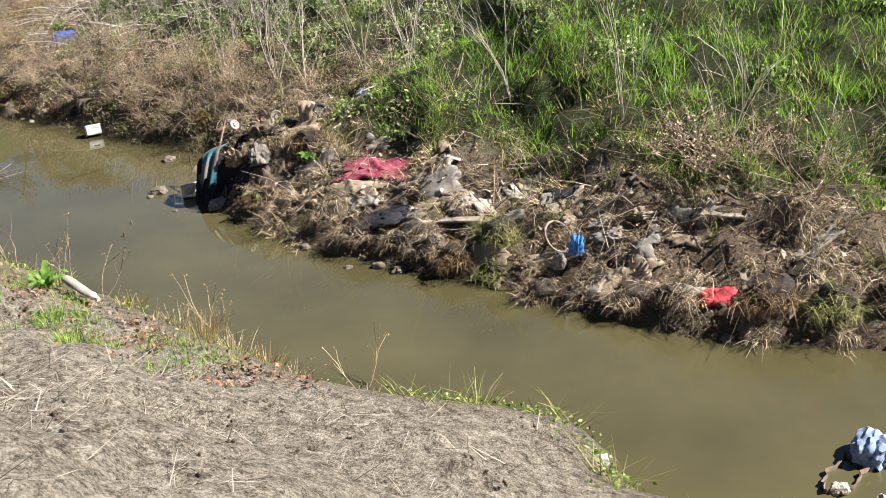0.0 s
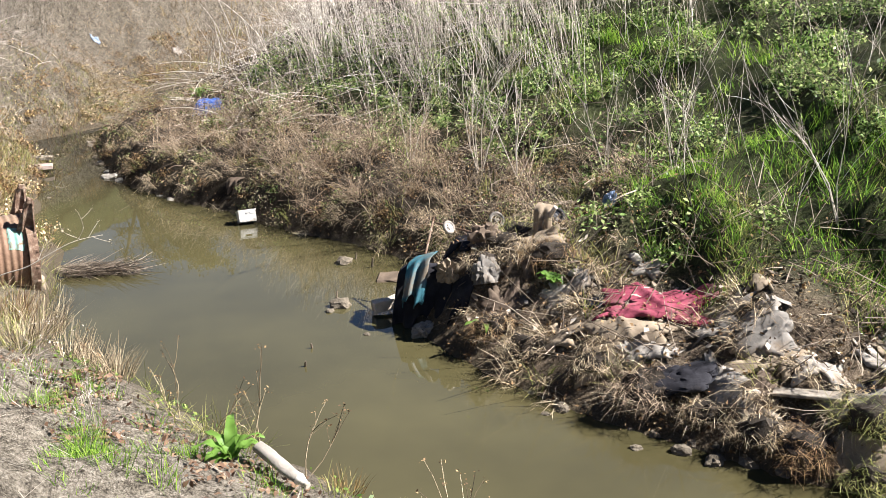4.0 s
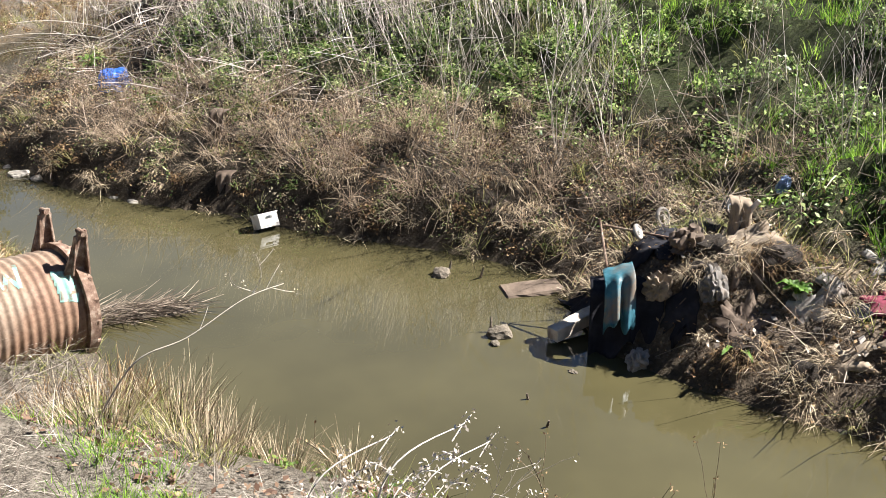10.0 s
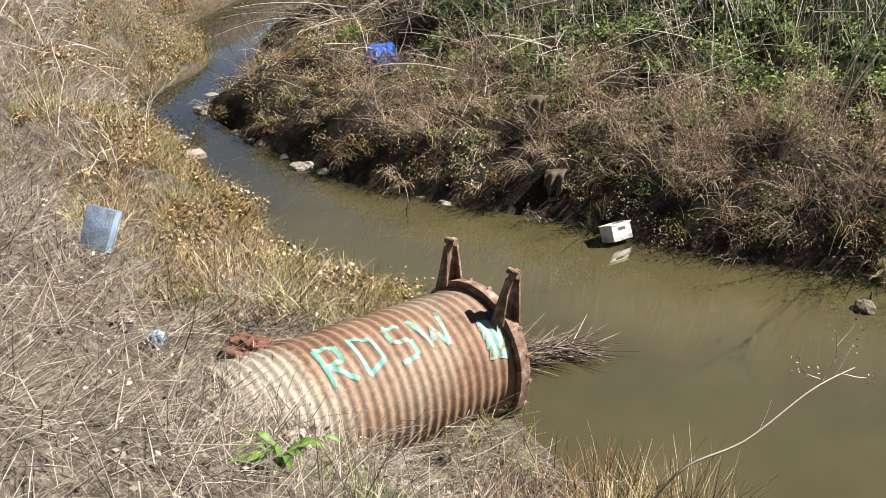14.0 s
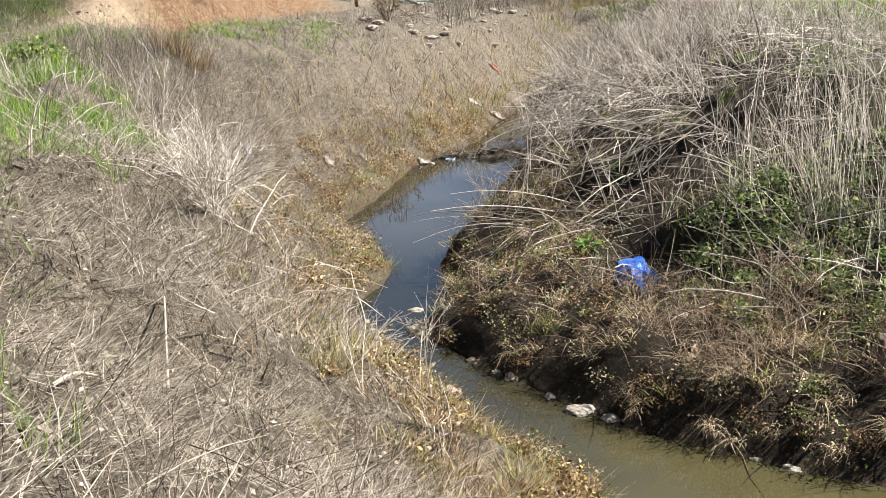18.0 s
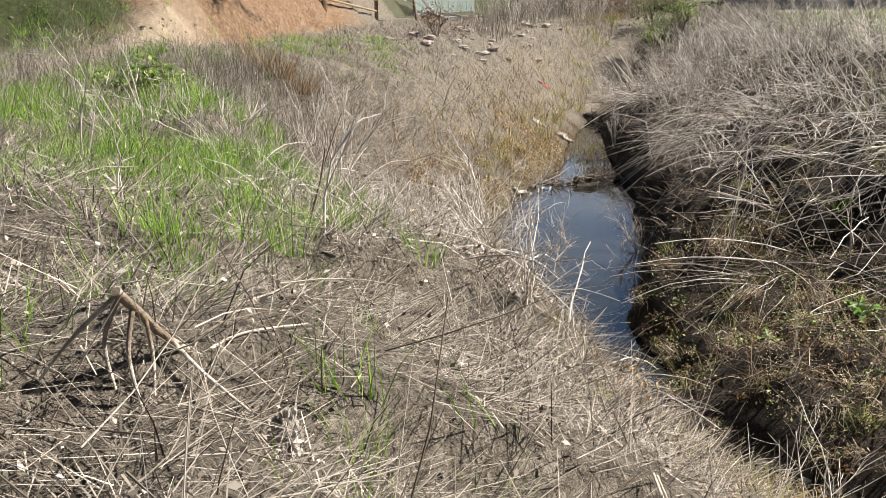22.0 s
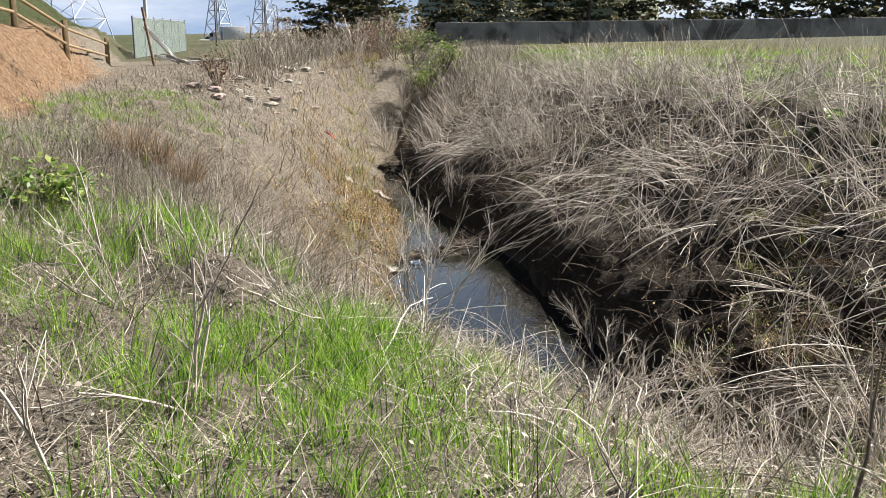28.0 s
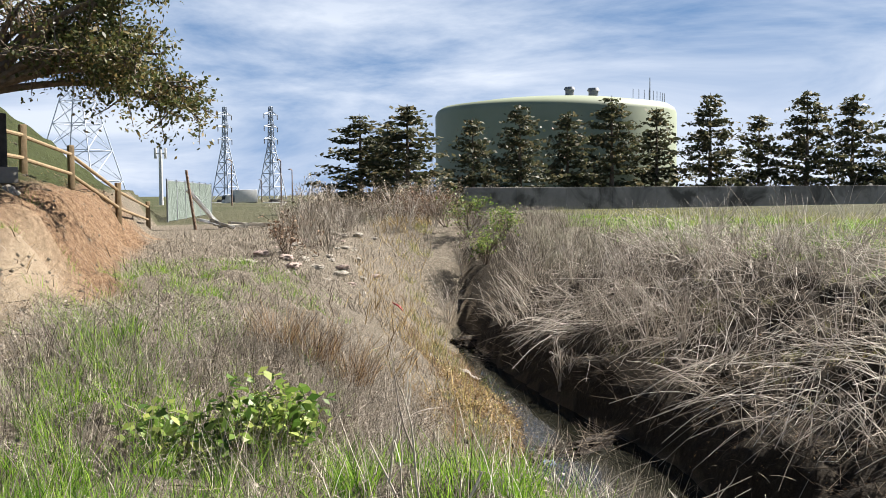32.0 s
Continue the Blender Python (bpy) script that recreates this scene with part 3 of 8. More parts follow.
# dry straw over the near bank, thick upstream of the pipe; fresh grass takes over on its flat top
LUSH = ((-5.2, 20.9, .85), (-5.0, 18.3, .7), (-6.4, 19.3, .55), (-5.4, 19.7, .6), (-6.3, 16.7, .4), (-5.6, 17.0, .3), (-6.6, 23.2, .8), (-4.0, 23.5, .45), (-5.8, 20.7, .6),
        (-4.6, 24.5, .8), (-4.0, 21.3, .75), (-3.6, 22.2, .5), (-5.4, 21.7, .6), (-3.8, 29.0, .6), (-4.8, 28.0, .6), (-5.7, 15.0, .22), (-4.6, 26.6, .7), (-6.0, 26.0, .7), (-6.4, 29.5, .7), (-6.3, 16.2, .25), (-6.2, 12.9, .42), (-5.9, 12.2, .36), (-7.2, 17.5, .4), (-5.6, 23.6, .6), (-4.6, 23.5, .5), (-4.2, 24.2, .45), (-5.9, 25.0, .7), (-6.8, 25.2, .6))


def lush(P):
    g = sum(np.exp(-((P[:, 0] - x) ** 2 + (P[:, 1] - y) ** 2) / (r * r)) for x, y, r in LUSH)
    return np.clip(g + 0.25 * rough(P[:, :2] + 5.0, 0.9) * (g > 0.1), 0, 1)


def rust_band(P, d, al):
    """The strip of leafy brown weeds above the pipe."""
    return smooth(10.6, 11.6, al) * (1 - smooth(16.0, 18.0, al)) * smooth(0.1, 0.4, d) * (1 - smooth(1.5, 2.5, d + 0.5 * rough(P, 1.3)))


def straw_here(P, s, d, al):
    return (1 - 0.8 * rust_band(P, d, al)) * (s == -1) * smooth(0.25, 0.9, d) * (1 - smooth(7.5, 10, d)) * smooth(8.3, 10.8, al + 0.25 * d) * (1 - 0.8 * lush(P)) * (1 - 0.35 * smooth(4.6, 6.0, d + 0.8 * rough(P, 3)) * smooth(15, 20, P[:, 1]))


B, d, al = sow(430000, (-12, 7, 6, 33), lambda P, s, d, al: straw_here(P, s, d, al) * (0.55 + 0.45 * clump(P, 1.1)))
n = len(B)
flow = downhill(B) + 1.2 * rough(B[:, :2], 2.2)
lying = strips(B + np.c_[np.zeros((n, 2)), R(0.0, 0.20, n) ** 1.4], flow + RNG.normal(0, 1.0, n), R(1.0, 1.62, n), R(0.08, 0.40, n), R(0.003, 0.0078, n), R(-0.3, 0.4, n), 1, 0.5)
B, d, al = sow(150000, (-12, 7, 10, 44), lambda P, s, d, al: straw_here(P, s, d, al) * (0.15 + 0.85 * clump(P, 1.2, 4)))
n = len(B)
stand = strips(B, R(0, 6.28, n), R(0.05, 0.9, n) + 0.6 * smooth(20, 24, B[:, 1]) * (B[:, 0] > -4), R(0.12, 0.45, n) * np.where(B[:, 1] < 21, 1.0, 0.45 + 0.55 * smooth(0.8, 2.5, d)), R(0.003, 0.008, n), R(0.1, 1.2, n))
stuff("dry_straw", joined(lying, stand), M_STRAW, "pale matted dry straw over the creek bank", "dry grass")

# taller dead stems standing in the straw
B, d, al = sow(15000, (-11, 6.5, 8, 40), lambda P, s, d, al: (s == -1) * smooth(0.4, 1.2, d) * (1 - smooth(4.0, 6.2, d)) * smooth(7.0, 9.5, al + 0.3 * d) * (1 - 0.8 * lush(P)) * (0.05 + 0.6 * clump(P, 1.7, 3)))
n = len(B)
stuff("dead_weed_stems", stalks(B, R(0, 6.28, n), R(0.05, 1.2, n), R(0.2, 0.8, n) * R(0.5, 1, n), R(0.0016, 0.0045, n), R(-0.2, 0.9, n)), M_STRAW, "thin dry weed stems standing in straw", "dry weeds")
B, d, al = sow(15000, (-11, 8, 8, 34), lambda P, s, d, al: straw_here(P, s, d, al) * (0.1 + 0.9 * clump(P, 1.9, 31)))
n = len(B)
stuff("straw_stalks", stalks(B + np.c_[np.zeros((n, 2)), R(0.02, 0.16, n)], R(0, 6.28, n), R(1.2, 1.7, n), R(0.2, 0.7, n), R(0.0016, 0.0046, n), R(-0.6, 0.6, n), 3), M_STRAW, "long pale stalks lying over the straw", "dry stalks")
B, d, al = sow(6500, (-11, 8, 8, 34), lambda P, s, d, al: (s == -1) * smooth(0.6, 1.2, d) * (1 - smooth(5.5, 7.2, d)) * (0.1 + 0.9 * clump(P, 1.5, 13)))
n = len(B)
stuff("dark_weed_twigs", stalks(B, R(0, 6.28, n), R(0.4, 1.6, n), R(0.2, 0.8, n), R(0.002, 0.005, n), R(-0.5, 0.8, n)), M_TWIG, "thin dark twigs lying in straw", "twigs")

# green grass by the path and on the near bank
B, d, al = sow(12000, (-13, 12, 2, 34), lambda P, s, d, al: (s == -1) * lush(P) ** 1.5 * (0.2 + 0.8 * clump(P, 0.6, 19)) * (1 - 0.15 * smooth(21.5, 23.5, P[:, 1])) * (1 - 0.9 * g_bare(P)))
stuff("lush_grass", tufts(B, 40, 0.13, 0.25, (0.0, 0.4), (0.14, 0.34), (0.004, 0.008), (0.1, 0.9)), M_LUSH, "thick bright green grass tufts on the bank top", "grass")
B, d, al = sow(6500, (-13, 8, 6, 42), lambda P, s, d, al: (s == -1) * smooth(3.0, 4.8, d + 1.0 * rough(P, 3.0)) * (1 - smooth(9, 11, d)) * (0.2 + 0.8 * clump(P, 1.4, 9.0)) * (0.1 + 0.9 * smooth(14, 19, P[:, 1])) * (1 - 0.9 * g_bare(P)))
stuff("bank_grass", tufts(B, 26, 0.17, 0.3, (0.02, 0.7), (0.08, 0.28), (0.004, 0.008), (0.1, 1.2)), M_LUSH, "fresh green grass in tufts beside the path", "grass")

# weedy edge of the near bank
B, d, al = sow(14000, (-3.5, -2, 8, 34), lambda P, s, d, al: (s == -1) * (d < 1.0) * (1 - smooth(0.3, 1.0, d)) * (0.3 + 0.7 * smooth(7, 9, al)) * (1 - 0.65 * smooth(10.2, 11.2, al)) * (0.1 + 0.9 * clump(P, 1.3)))
stuff("water_edge_weeds", tufts(B, 30, 0.14, 0.4, (0.1, 1.0), (0.10, 0.36), (0.005, 0.010), (0.2, 1.3)), M_OLIVE, "olive and yellowing weeds at the water's edge", "weeds")
B, d, al = sow(22000, (-3.5, 4, 12, 44), lambda P, s, d, al: (s == -1) * (d < 2.8) * smooth(10, 12, al) * (1 - smooth(1.0, 2.8, d)) * (0.15 + 0.85 * clump(P, 1.6, 2)))
D, d2, al2 = sow(3000, (-6, 9.5, 2, 19), lambda P, s, d, al: (s == -1) * rust_band(P, d, al) * clump(P, 0.7, 57))
stuff("band_weeds", tufts(D, 26, 0.12, 0.4, (0.05, 0.9), (0.10, 0.30), (0.005, 0.011), (0.2, 1.3)), M_OLIVE, "olive weeds among rusty ones", "weeds")
D, d2, al2 = sow(3000, (-6, 9.5, 2, 19), lambda P, s, d, al: (s == -1) * rust_band(P, d, al) * clump(P, 0.9, 58))
stuff("band_reeds", tufts(D, 26, 0.12, 0.3, (0.1, 1.2), (0.12, 0.34), (0.006, 0.013), (0.3, 1.6)), M_BROWN, "dry brown leafy weeds above the pipe", "weeds")
C, d2, al2 = sow(3500, (-6, 9.5, 2, 19), lambda P, s, d, al: (s == -1) * rust_band(P, d, al) * (0.25 + 0.75 * clump(P, 0.8, 37)))
B = np.concatenate([B, C])
stuff("rusty_weeds", tufts(B, 22, 0.16, 0.5, (0.1, 1.1), (0.10, 0.32), (0.004, 0.009), (0.2, 1.3)), M_RUST, "rust-brown dead weeds overhanging the water", "weeds")

C, d, al = sow(7600, (-6, 8.0, 9, 37), lambda P, s, d, al: (s == -1) * smooth(0.05, 0.25, d) * (1 - smooth(0.9, 2.0, d + 0.4 * rough(P, 1.2))) * smooth(10.8, 11.8, al) * (0.08 + 0.92 * clump(P, 0.8, 131)))
at = mounds(C, 120, 0.10, 0.30, 0.8)
pick = R(0, 1, len(at)) < (0.08 + 0.36 * clump(at, 1.9, 133) + 0.25 * smooth(28, 32, at[:, 1])) * (1 - 0.6 * smooth(23, 26, at[:, 1]) * (1 - smooth(31, 34, at[:, 1])))
at[:, 2] = np.maximum(at[:, 2], 0.02)
stuff("gold_leaves", leaflets(at[pick], RNG.uniform(0.010, 0.030, pick.sum()), 0.4), M_GOLD, "golden-brown dead leafy weeds above the water", "weeds")
leafy = clump(at, 1.3, 135) + RNG.normal(0, 0.15, len(at))
for word, mt, sel in (("rust-brown", M_RUST, ~pick & (leafy < 0.5)), ("olive", M_OLIVE, ~pick & (leafy >= 0.5) & (leafy < 0.72)), ("straw-brown", M_BROWN, ~pick & (leafy >= 0.72))):
    stuff("bank_leaves", leaflets(at[sel], RNG.uniform(0.010, 0.030, sel.sum()), 0.4), mt, "%s leafy weeds above the water" % word, "weeds")
B, d, al = sow(110000, (-9, 7, 5, 31), lambda P, s, d, al: straw_here(P, s, d, al) * clump(P, 0.9, 14))
n = len(B)
stuff("chaff", leaflets(B + np.c_[np.zeros((n, 2)), R(0.02, 0.22, n)], R(0.006, 0.022, n), 0.5), M_STRAW, "broken husks and chaff in the straw", "dry grass")


def clods(at, size):
    """Small eight-sided lumps."""
    n = len(at)
    ax = np.array([(1, 0, 0), (0, 1, 0), (-1, 0, 0), (0, -1, 0), (0, 0, 1), (0, 0, -1)], float)
    V = at[:, None] + ax[None] * size[:, None, None] * RNG.uniform(0.6, 1.2, (n, 6, 1)) * np.array((1, 1, 0.7))
    one = np.array([[4, 0, 1, 1], [4, 1, 2, 2], [4, 2, 3, 3], [4, 3, 0, 0], [5, 1, 0, 0], [5, 2, 1, 1], [5, 3, 2, 2], [5, 0, 3, 3]])[:, :3]
    return V.reshape(-1, 3), (np.arange(n)[:, None, None] * 6 + one[None]).reshape(-1, 3)


B, d, al = sow(15000, (-5, -7, 8, 11), lambda P, s, d, al: (s == -1) * smooth(0.2, 0.6, d) * (1 - smooth(7, 9, d)) * (0.08 + 0.92 * clump(P, 1.3, 15) ** 2))
stuff("mud_clods", clods(B, R(0.006, 0.03, len(B)) ** 1.0), m_ground, "crumbled clods of dry grey mud", "mud")
# straw bits lying on the bare mud
B, d, al = sow(40000, (-4, -7, 8, 11), lambda P, s, d, al: (s == -1) * smooth(0.6, 1.4, d) * (1 - smooth(7, 9, d)) * (0.06 + 0.94 * clump(P, 2.0, 5) ** 2))
n = len(B)
stuff("straw_bits", strips(B + np.array([0, 0, 0.015]), R(0, 6.28, n), R(1.25, 1.6, n), R(0.06, 0.28, n), R(0.004, 0.010, n), R(-0.1, 0.15, n), 1, 0.5), M_STRAW, "short pale straw bits strewn on grey mud", "straw")

COVERED = ((5.46, 6.62, .52), (5.18, 5.5, .34), (5.5, 5.2, .22), (4.3, 8.45, .45), (3.75, 8.3, .32), (1.72, 18.3, .55), (6.70, 3.45, .22))


def open_spot(P):
    """Little grows where cloth and rubbish lie."""
    k = sum(np.exp(-(((P[:, 0] - x) ** 2 + (P[:, 1] - y) ** 2) / (r * r)) ** 2) for x, y, r in COVERED)
    return 1 - 0.94 * np.clip(k, 0, 1)


# brown reeds and flood trash along the far water's edge, drooping over it in clumps
B, d, al = sow(13000, (-2, -4, 14, 27), lambda P, s, d, al: (s == 1) * (d < 2.6) * (1 - 0.8 * smooth(0.8, 2.2, d)) * open_spot(P) * (0.02 + 0.98 * clump(P, 0.75, 4) ** 2) * (1 - 0.25 * smooth(9, 11, al)) * (1 - 0.9 * smooth(16, 20, al)) * (1 - smooth(22, 25, al)))
hd = downhill(B) + 0.8 * rough(B[:, :2], 0.9)
n = len(B) * 42
k = np.repeat(np.arange(len(B)), 42)
base = B[k] + np.c_[RNG.normal(0, 0.06, (n, 2)), R(0, 0.08, n)]
lift = RNG.uniform(0.5, 1.4, len(B))[k]
stuff("flood_reeds", strips(base, hd[k] + RNG.normal(0, 0.55, n), R(0.3, 1.5, n), R(0.10, 0.36, n) * lift, R(0.004, 0.011, n), R(0.7, 2.0, n)), M_BROWN, "matted brown reeds and flood litter", "dead reeds")
B, d, al = sow(1500, (-2, -4, 14, 24), lambda P, s, d, al: (s == 1) * (d < 2.4) * open_spot(P) * (0.04 + 0.96 * clump(P, 0.9, 27) ** 2))
stuff("flood_weeds", tufts(B, 36, 0.12, 0.5, (0.1, 1.0), (0.12, 0.34), (0.005, 0.011), (0.3, 1.5)), M_OLIVE, "yellow-olive grass tufts in the flood litter", "weeds")
B, d, al = sow(40000, (-2, -4, 14, 34), lambda P, s, d, al: (s == 1) * (d > 0.3) * (d < 3.2) * open_spot(P) * (0.12 + 0.7 * clump(P, 1.4, 6)) * (1 - 0.2 * smooth(18, 24, al)))
n = len(B)
stuff("flood_twigs", stalks(B + np.c_[np.zeros((n, 2)), R(0, 0.25, n)], R(0, 6.28, n), R(0.7, 1.8, n), R(0.2, 0.8, n), R(0.003, 0.008, n), R(-0.5, 0.6, n), 2), M_TWIG, "dark twigs tangled in flood litter", "twigs")

B, d, al = sow(260000, (-2, -4, 14, 30), lambda P, s, d, al: (s == 1) * (d < 3.4) * (1 - 0.7 * smooth(9, 10.5, al)) * (1 - 0.7 * smooth(1.6, 3.4, d)) * (0.2 + 0.8 * clump(P, 0.7, 9)) * (1 - 0.5 * smooth(17, 23, al)))
n = len(B)
stuff("leaf_litter", leaflets(B + np.c_[np.zeros((n, 2)), R(0.0, 0.10, n)], R(0.007, 0.028, n), 0.5), M_RUST, "broken brown leaves and chaff on the flood line", "leaf litter")

# green grass on the far slope, in patches between the brambles
GRASSY = ((9.45, 2.95, 1.0), (9.7, 3.8, .9), (9.0, 4.9, 1.5), (8.3, 4.0, 0.9), (7.8, 6.5, .8), (7.8, 12.9, 1.1), (7.4, 7.1, .8), (10.6, 3.0, 1.6), (9.6, 7.0, 1.2), (6.5, 9.0, .5), (8.9, 10.4, .6), (12.5, 0.5, 2.0), (11.5, 5.0, 1.5), (7.0, 5.7, .6), (6.5, 6.7, .55), (7.9, 4.6, .7), (6.3, 7.7, .45), (8.8, 3.6, .7), (9.6, 2.6, .8), (7.2, 8.3, .5))


def grassy(P):
    g = sum(np.exp(-((P[:, 0] - x) ** 2 + (P[:, 1] - y) ** 2) / (r * r)) for x, y, r in GRASSY)
    return np.clip(g * 1.3 + 0.3 * rough(P[:, :2] + 2.0, 0.8) * (g > 0.15), 0, 1)


B, d, al = sow(17000, (0, -6, 22, 24), lambda P, s, d, al: (s == 1) * smooth(1.5, 2.1, d + 0.4 * rough(P, 1.5)) * (1 - smooth(9, 10.5, d)) * (0.015 + 0.985 * grassy(P) ** 1.6) * (0.35 + 0.65 * clump(P, 0.8, 1.5)))
stuff("slope_grass", tufts(B, 30, 0.14, 0.4, (0.02, 0.6), (0.10, 0.28), (0.006, 0.013), (0.2, 1.4)), M_GRASS, "lush backlit green grass on the far slope", "grass")
B, d, al = sow(7000, (-1, -6, 18, 36), lambda P, s, d, al: (s == 1) * open_spot(P) * smooth(0.7, 1.8, d) * (1 - smooth(4, 6, d)) * (1 - 0.6 * smooth(17, 20, al)) * (0.04 + 0.6 * clump(P, 1.7, 17) ** 2))
stuff("slope_weeds", tufts(B, 26, 0.16, 0.4, (0.05, 0.8), (0.14, 0.40), (0.006, 0.011), (0.2, 1.4)), M_OLIVE, "olive weeds between litter and brambles", "weeds")

# brambles over the far slope: leafy mounds with dark gaps between, and arching stems
def bramble_here(P, s, d, al):
    return (s == 1) * smooth(1.7, 2.6, d + 0.5 * rough(P, 1.3)) * (1 - smooth(9.5, 11, d)) * (1 - 0.8 * grassy(P)) * (1 - smooth(17, 21, al))


C, d, al = sow(4300, (0, -6, 22, 22), lambda P, s, d, al: bramble_here(P, s, d, al) * (0.12 + 0.88 * clump(P, 1.5, 12)))
at = mounds(C, 170, 0.14, 0.40)
at = np.concatenate([at, mounds(C[::3] + np.array((0.1, 0.1, 0.25)), 70, 0.2, 0.5, 1.0)])
stuff("bramble_leaves", leaflets(at, RNG.uniform(0.015, 0.040, len(at)), 0.6), M_LEAF, "small dark green bramble leaves, some pale", "brambles")
k = np.repeat(np.arange(len(C)), 7)
n = len(k)
base = C[k] + np.c_[RNG.normal(0, 0.18, (n, 2)), np.zeros(n)]
stuff("bramble_stems", stalks(base, R(0, 6.28, n), R(0.0, 0.7, n), R(0.4, 1.2, n), R(0.002, 0.005, n), R(0.2, 1.6, n), 4), M_TWIG, "arching thin bramble stems", "brambles")
B, d, al = sow(4200, (0, -6, 20, 20), lambda P, s, d, al: (s == 1) * smooth(1.8, 2.8, d) * (1 - smooth(8, 10, d)) * (0.08 + 0.92 * clump(P, 1.3, 25)))
n = len(B)
stuff("pale_stems", stalks(B, R(0, 6.28, n), R(0.0, 0.7, n), R(0.5, 1.5, n), R(0.002, 0.0045, n), R(-0.2, 0.7, n), 3), M_CANE, "thin pale dead stems rising out of brambles", "dead stems")

# dense brown thicket of fine twigs along the far waterline, hollow and dark beneath
C, d, al = sow(1400, (-1, 8, 9, 22), lambda P, s, d, al: (s == 1) * smooth(0.15, 0.45, d) * (1 - smooth(2.2, 3.0, d)) * smooth(9.4, 10.6, al) * (1 - 0.85 * smooth(16.0, 18.5, al)) * open_spot(P) * (0.06 + 0.94 * clump(P, 0.9, 66) ** 2))
k = np.repeat(np.arange(len(C)), 64)
n = len(k)
base = C[k] + np.c_[RNG.normal(0, 0.10, (n, 2)), R(-0.02, 0.15, n)]
hd = np.where(R(0, 1, n) < 0.4, downhill(C)[k] + RNG.normal(0, 0.6, n), R(0, 6.28, n))
stuff("bank_thicket", stalks(base, hd, R(0.1, 1.3, n), R(0.15, 0.6, n) * RNG.uniform(0.6, 1.2, len(C))[k], R(0.0018, 0.0042, n), R(-0.3, 1.5, n), 3), M_THICKET, "dense brown twiggy thicket over the waterline", "thicket")

C, d, al = sow(3200, (-1, 8, 9, 23), lambda P, s, d, al: (s == 1) * smooth(0.0, 0.12, d) * (1 - smooth(1.9, 2.6, d)) * smooth(9.0, 10.0, al) * open_spot(P) * (0.14 + 0.86 * clump(P, 0.7, 69) ** 1.3))
at = mounds(C, 110, 0.08, 0.28, 0.8)
at[:, 2] = np.maximum(at[:, 2], 0.02)
tone = clump(at, 1.1, 70) + RNG.normal(0, 0.2, len(at))
for word, mt, sel in (("rust-brown", M_RUST, tone < 0.38), ("olive", M_OLIVE, (tone >= 0.38) & (tone < 0.5)), ("green", M_LEAF, (tone >= 0.5) & (tone < 0.85)), ("straw-brown", M_BROWN, tone >= 0.85)):
    stuff("thicket_leaves", leaflets(at[sel], RNG.uniform(0.006, 0.022, sel.sum()), 0.4), mt, "%s leaves in the waterside thicket" % word, "thicket")

C, d, al = sow(1500, (1, 10, 9, 19), lambda P, s, d, al: (s == 1) * smooth(1.7, 2.4, d + 0.4 * rough(P, 1.1)) * (1 - smooth(4.5, 6.0, d)) * smooth(10.2, 11.2, al) * (1 - smooth(16.5, 18.5, al)) * (0.04 + 0.96 * clump(P, 1.1, 72) ** 1.5))
at = mounds(C, 120, 0.10, 0.30)
stuff("slope_leaves", leaflets(at, RNG.uniform(0.014, 0.036, len(at)), 0.7), M_LEAF, "fresh green low leaves between the canes", "weeds")

# scraps, chips and sticks that the flood left
B, d, al = sow(15000, (-1, -4, 14, 16), lambda P, s, d, al: (s == 1) * smooth(0.15, 0.5, d) * (1 - smooth(1.5, 2.0, d)) * (1 - 0.92 * smooth(8.0, 9.0, al)) * (0.1 + 0.9 * clump(P, 0.9, 36)))
n = len(B)
stuff("flood_scraps", leaflets(B + np.c_[np.zeros((n, 2)), R(0.01, 0.10, n)], R(0.012, 0.065, n) ** 1.0, 0.9), M_SCRAP, "torn pale scraps of bark, paper and cloth", "debris")
B, d, al = sow(1900, (-1, -4, 14, 18), lambda P, s, d, al: (s == 1) * smooth(0.45, 0.8, d) * (1 - smooth(2.2, 3.0, d)) * (0.2 + 0.8 * clump(P, 1.1, 29)))
n = len(B)
stuff("flood_sticks", stalks(B + np.c_[np.zeros((n, 2)), R(0.03, 0.2, n)], R(0, 6.28, n), R(1.2, 1.7, n), R(0.15, 0.55, n), R(0.004, 0.010, n), R(-0.2, 0.3, n), 3, 5), M_STICK, "broken sticks strewn through flood litter", "sticks")
B, d, al = sow(16000, (-1, -4, 14, 12), lambda P, s, d, al: (s == 1) * (d < 2.6) * (0.1 + 0.9 * clump(P, 0.8, 16)))
stuff("litter_clods", clods(B, R(0.010, 0.045, len(B))), m_ground, "clods of dried mud in flood litter", "mud")

# coarse dry brush farther up both sides of the creek
B, d, al = sow(60000, (-6, 30, 40, 66), lambda P, s, d, al: (s == -1) * smooth(0.3, 1.0, d) * (1 - smooth(7, 10, d)) * (1 - g_bare(P)) * (0.2 + 0.8 * clump(P, 2.5, 2)))
n = len(B)
stuff("far_dry_grass", strips(B, R(0, 6.28, n), R(0.05, 1.0, n), R(0.12, 0.42, n), R(0.010, 0.022, n), R(0.1, 1.2, n)), M_STRAW, "greyish dry grass on the banks farther up", "dry grass")
B, d, al = sow(34000, (0, 29, 34, 62), lambda P, s, d, al: (s == -1) * smooth(0.35, 0.8, d) * (1 - smooth(2.2, 3.6, d)) * (0.1 + 0.9 * clump(P, 1.3, 6)))
n = len(B)
stuff("gully_weeds", strips(B, R(0, 6.28, n), R(0.05, 0.9, n), R(0.25, 0.8, n), R(0.010, 0.022, n), R(0.1, 1.0, n)), M_GOLD, "yellow-brown dead weeds in the gully", "weeds")
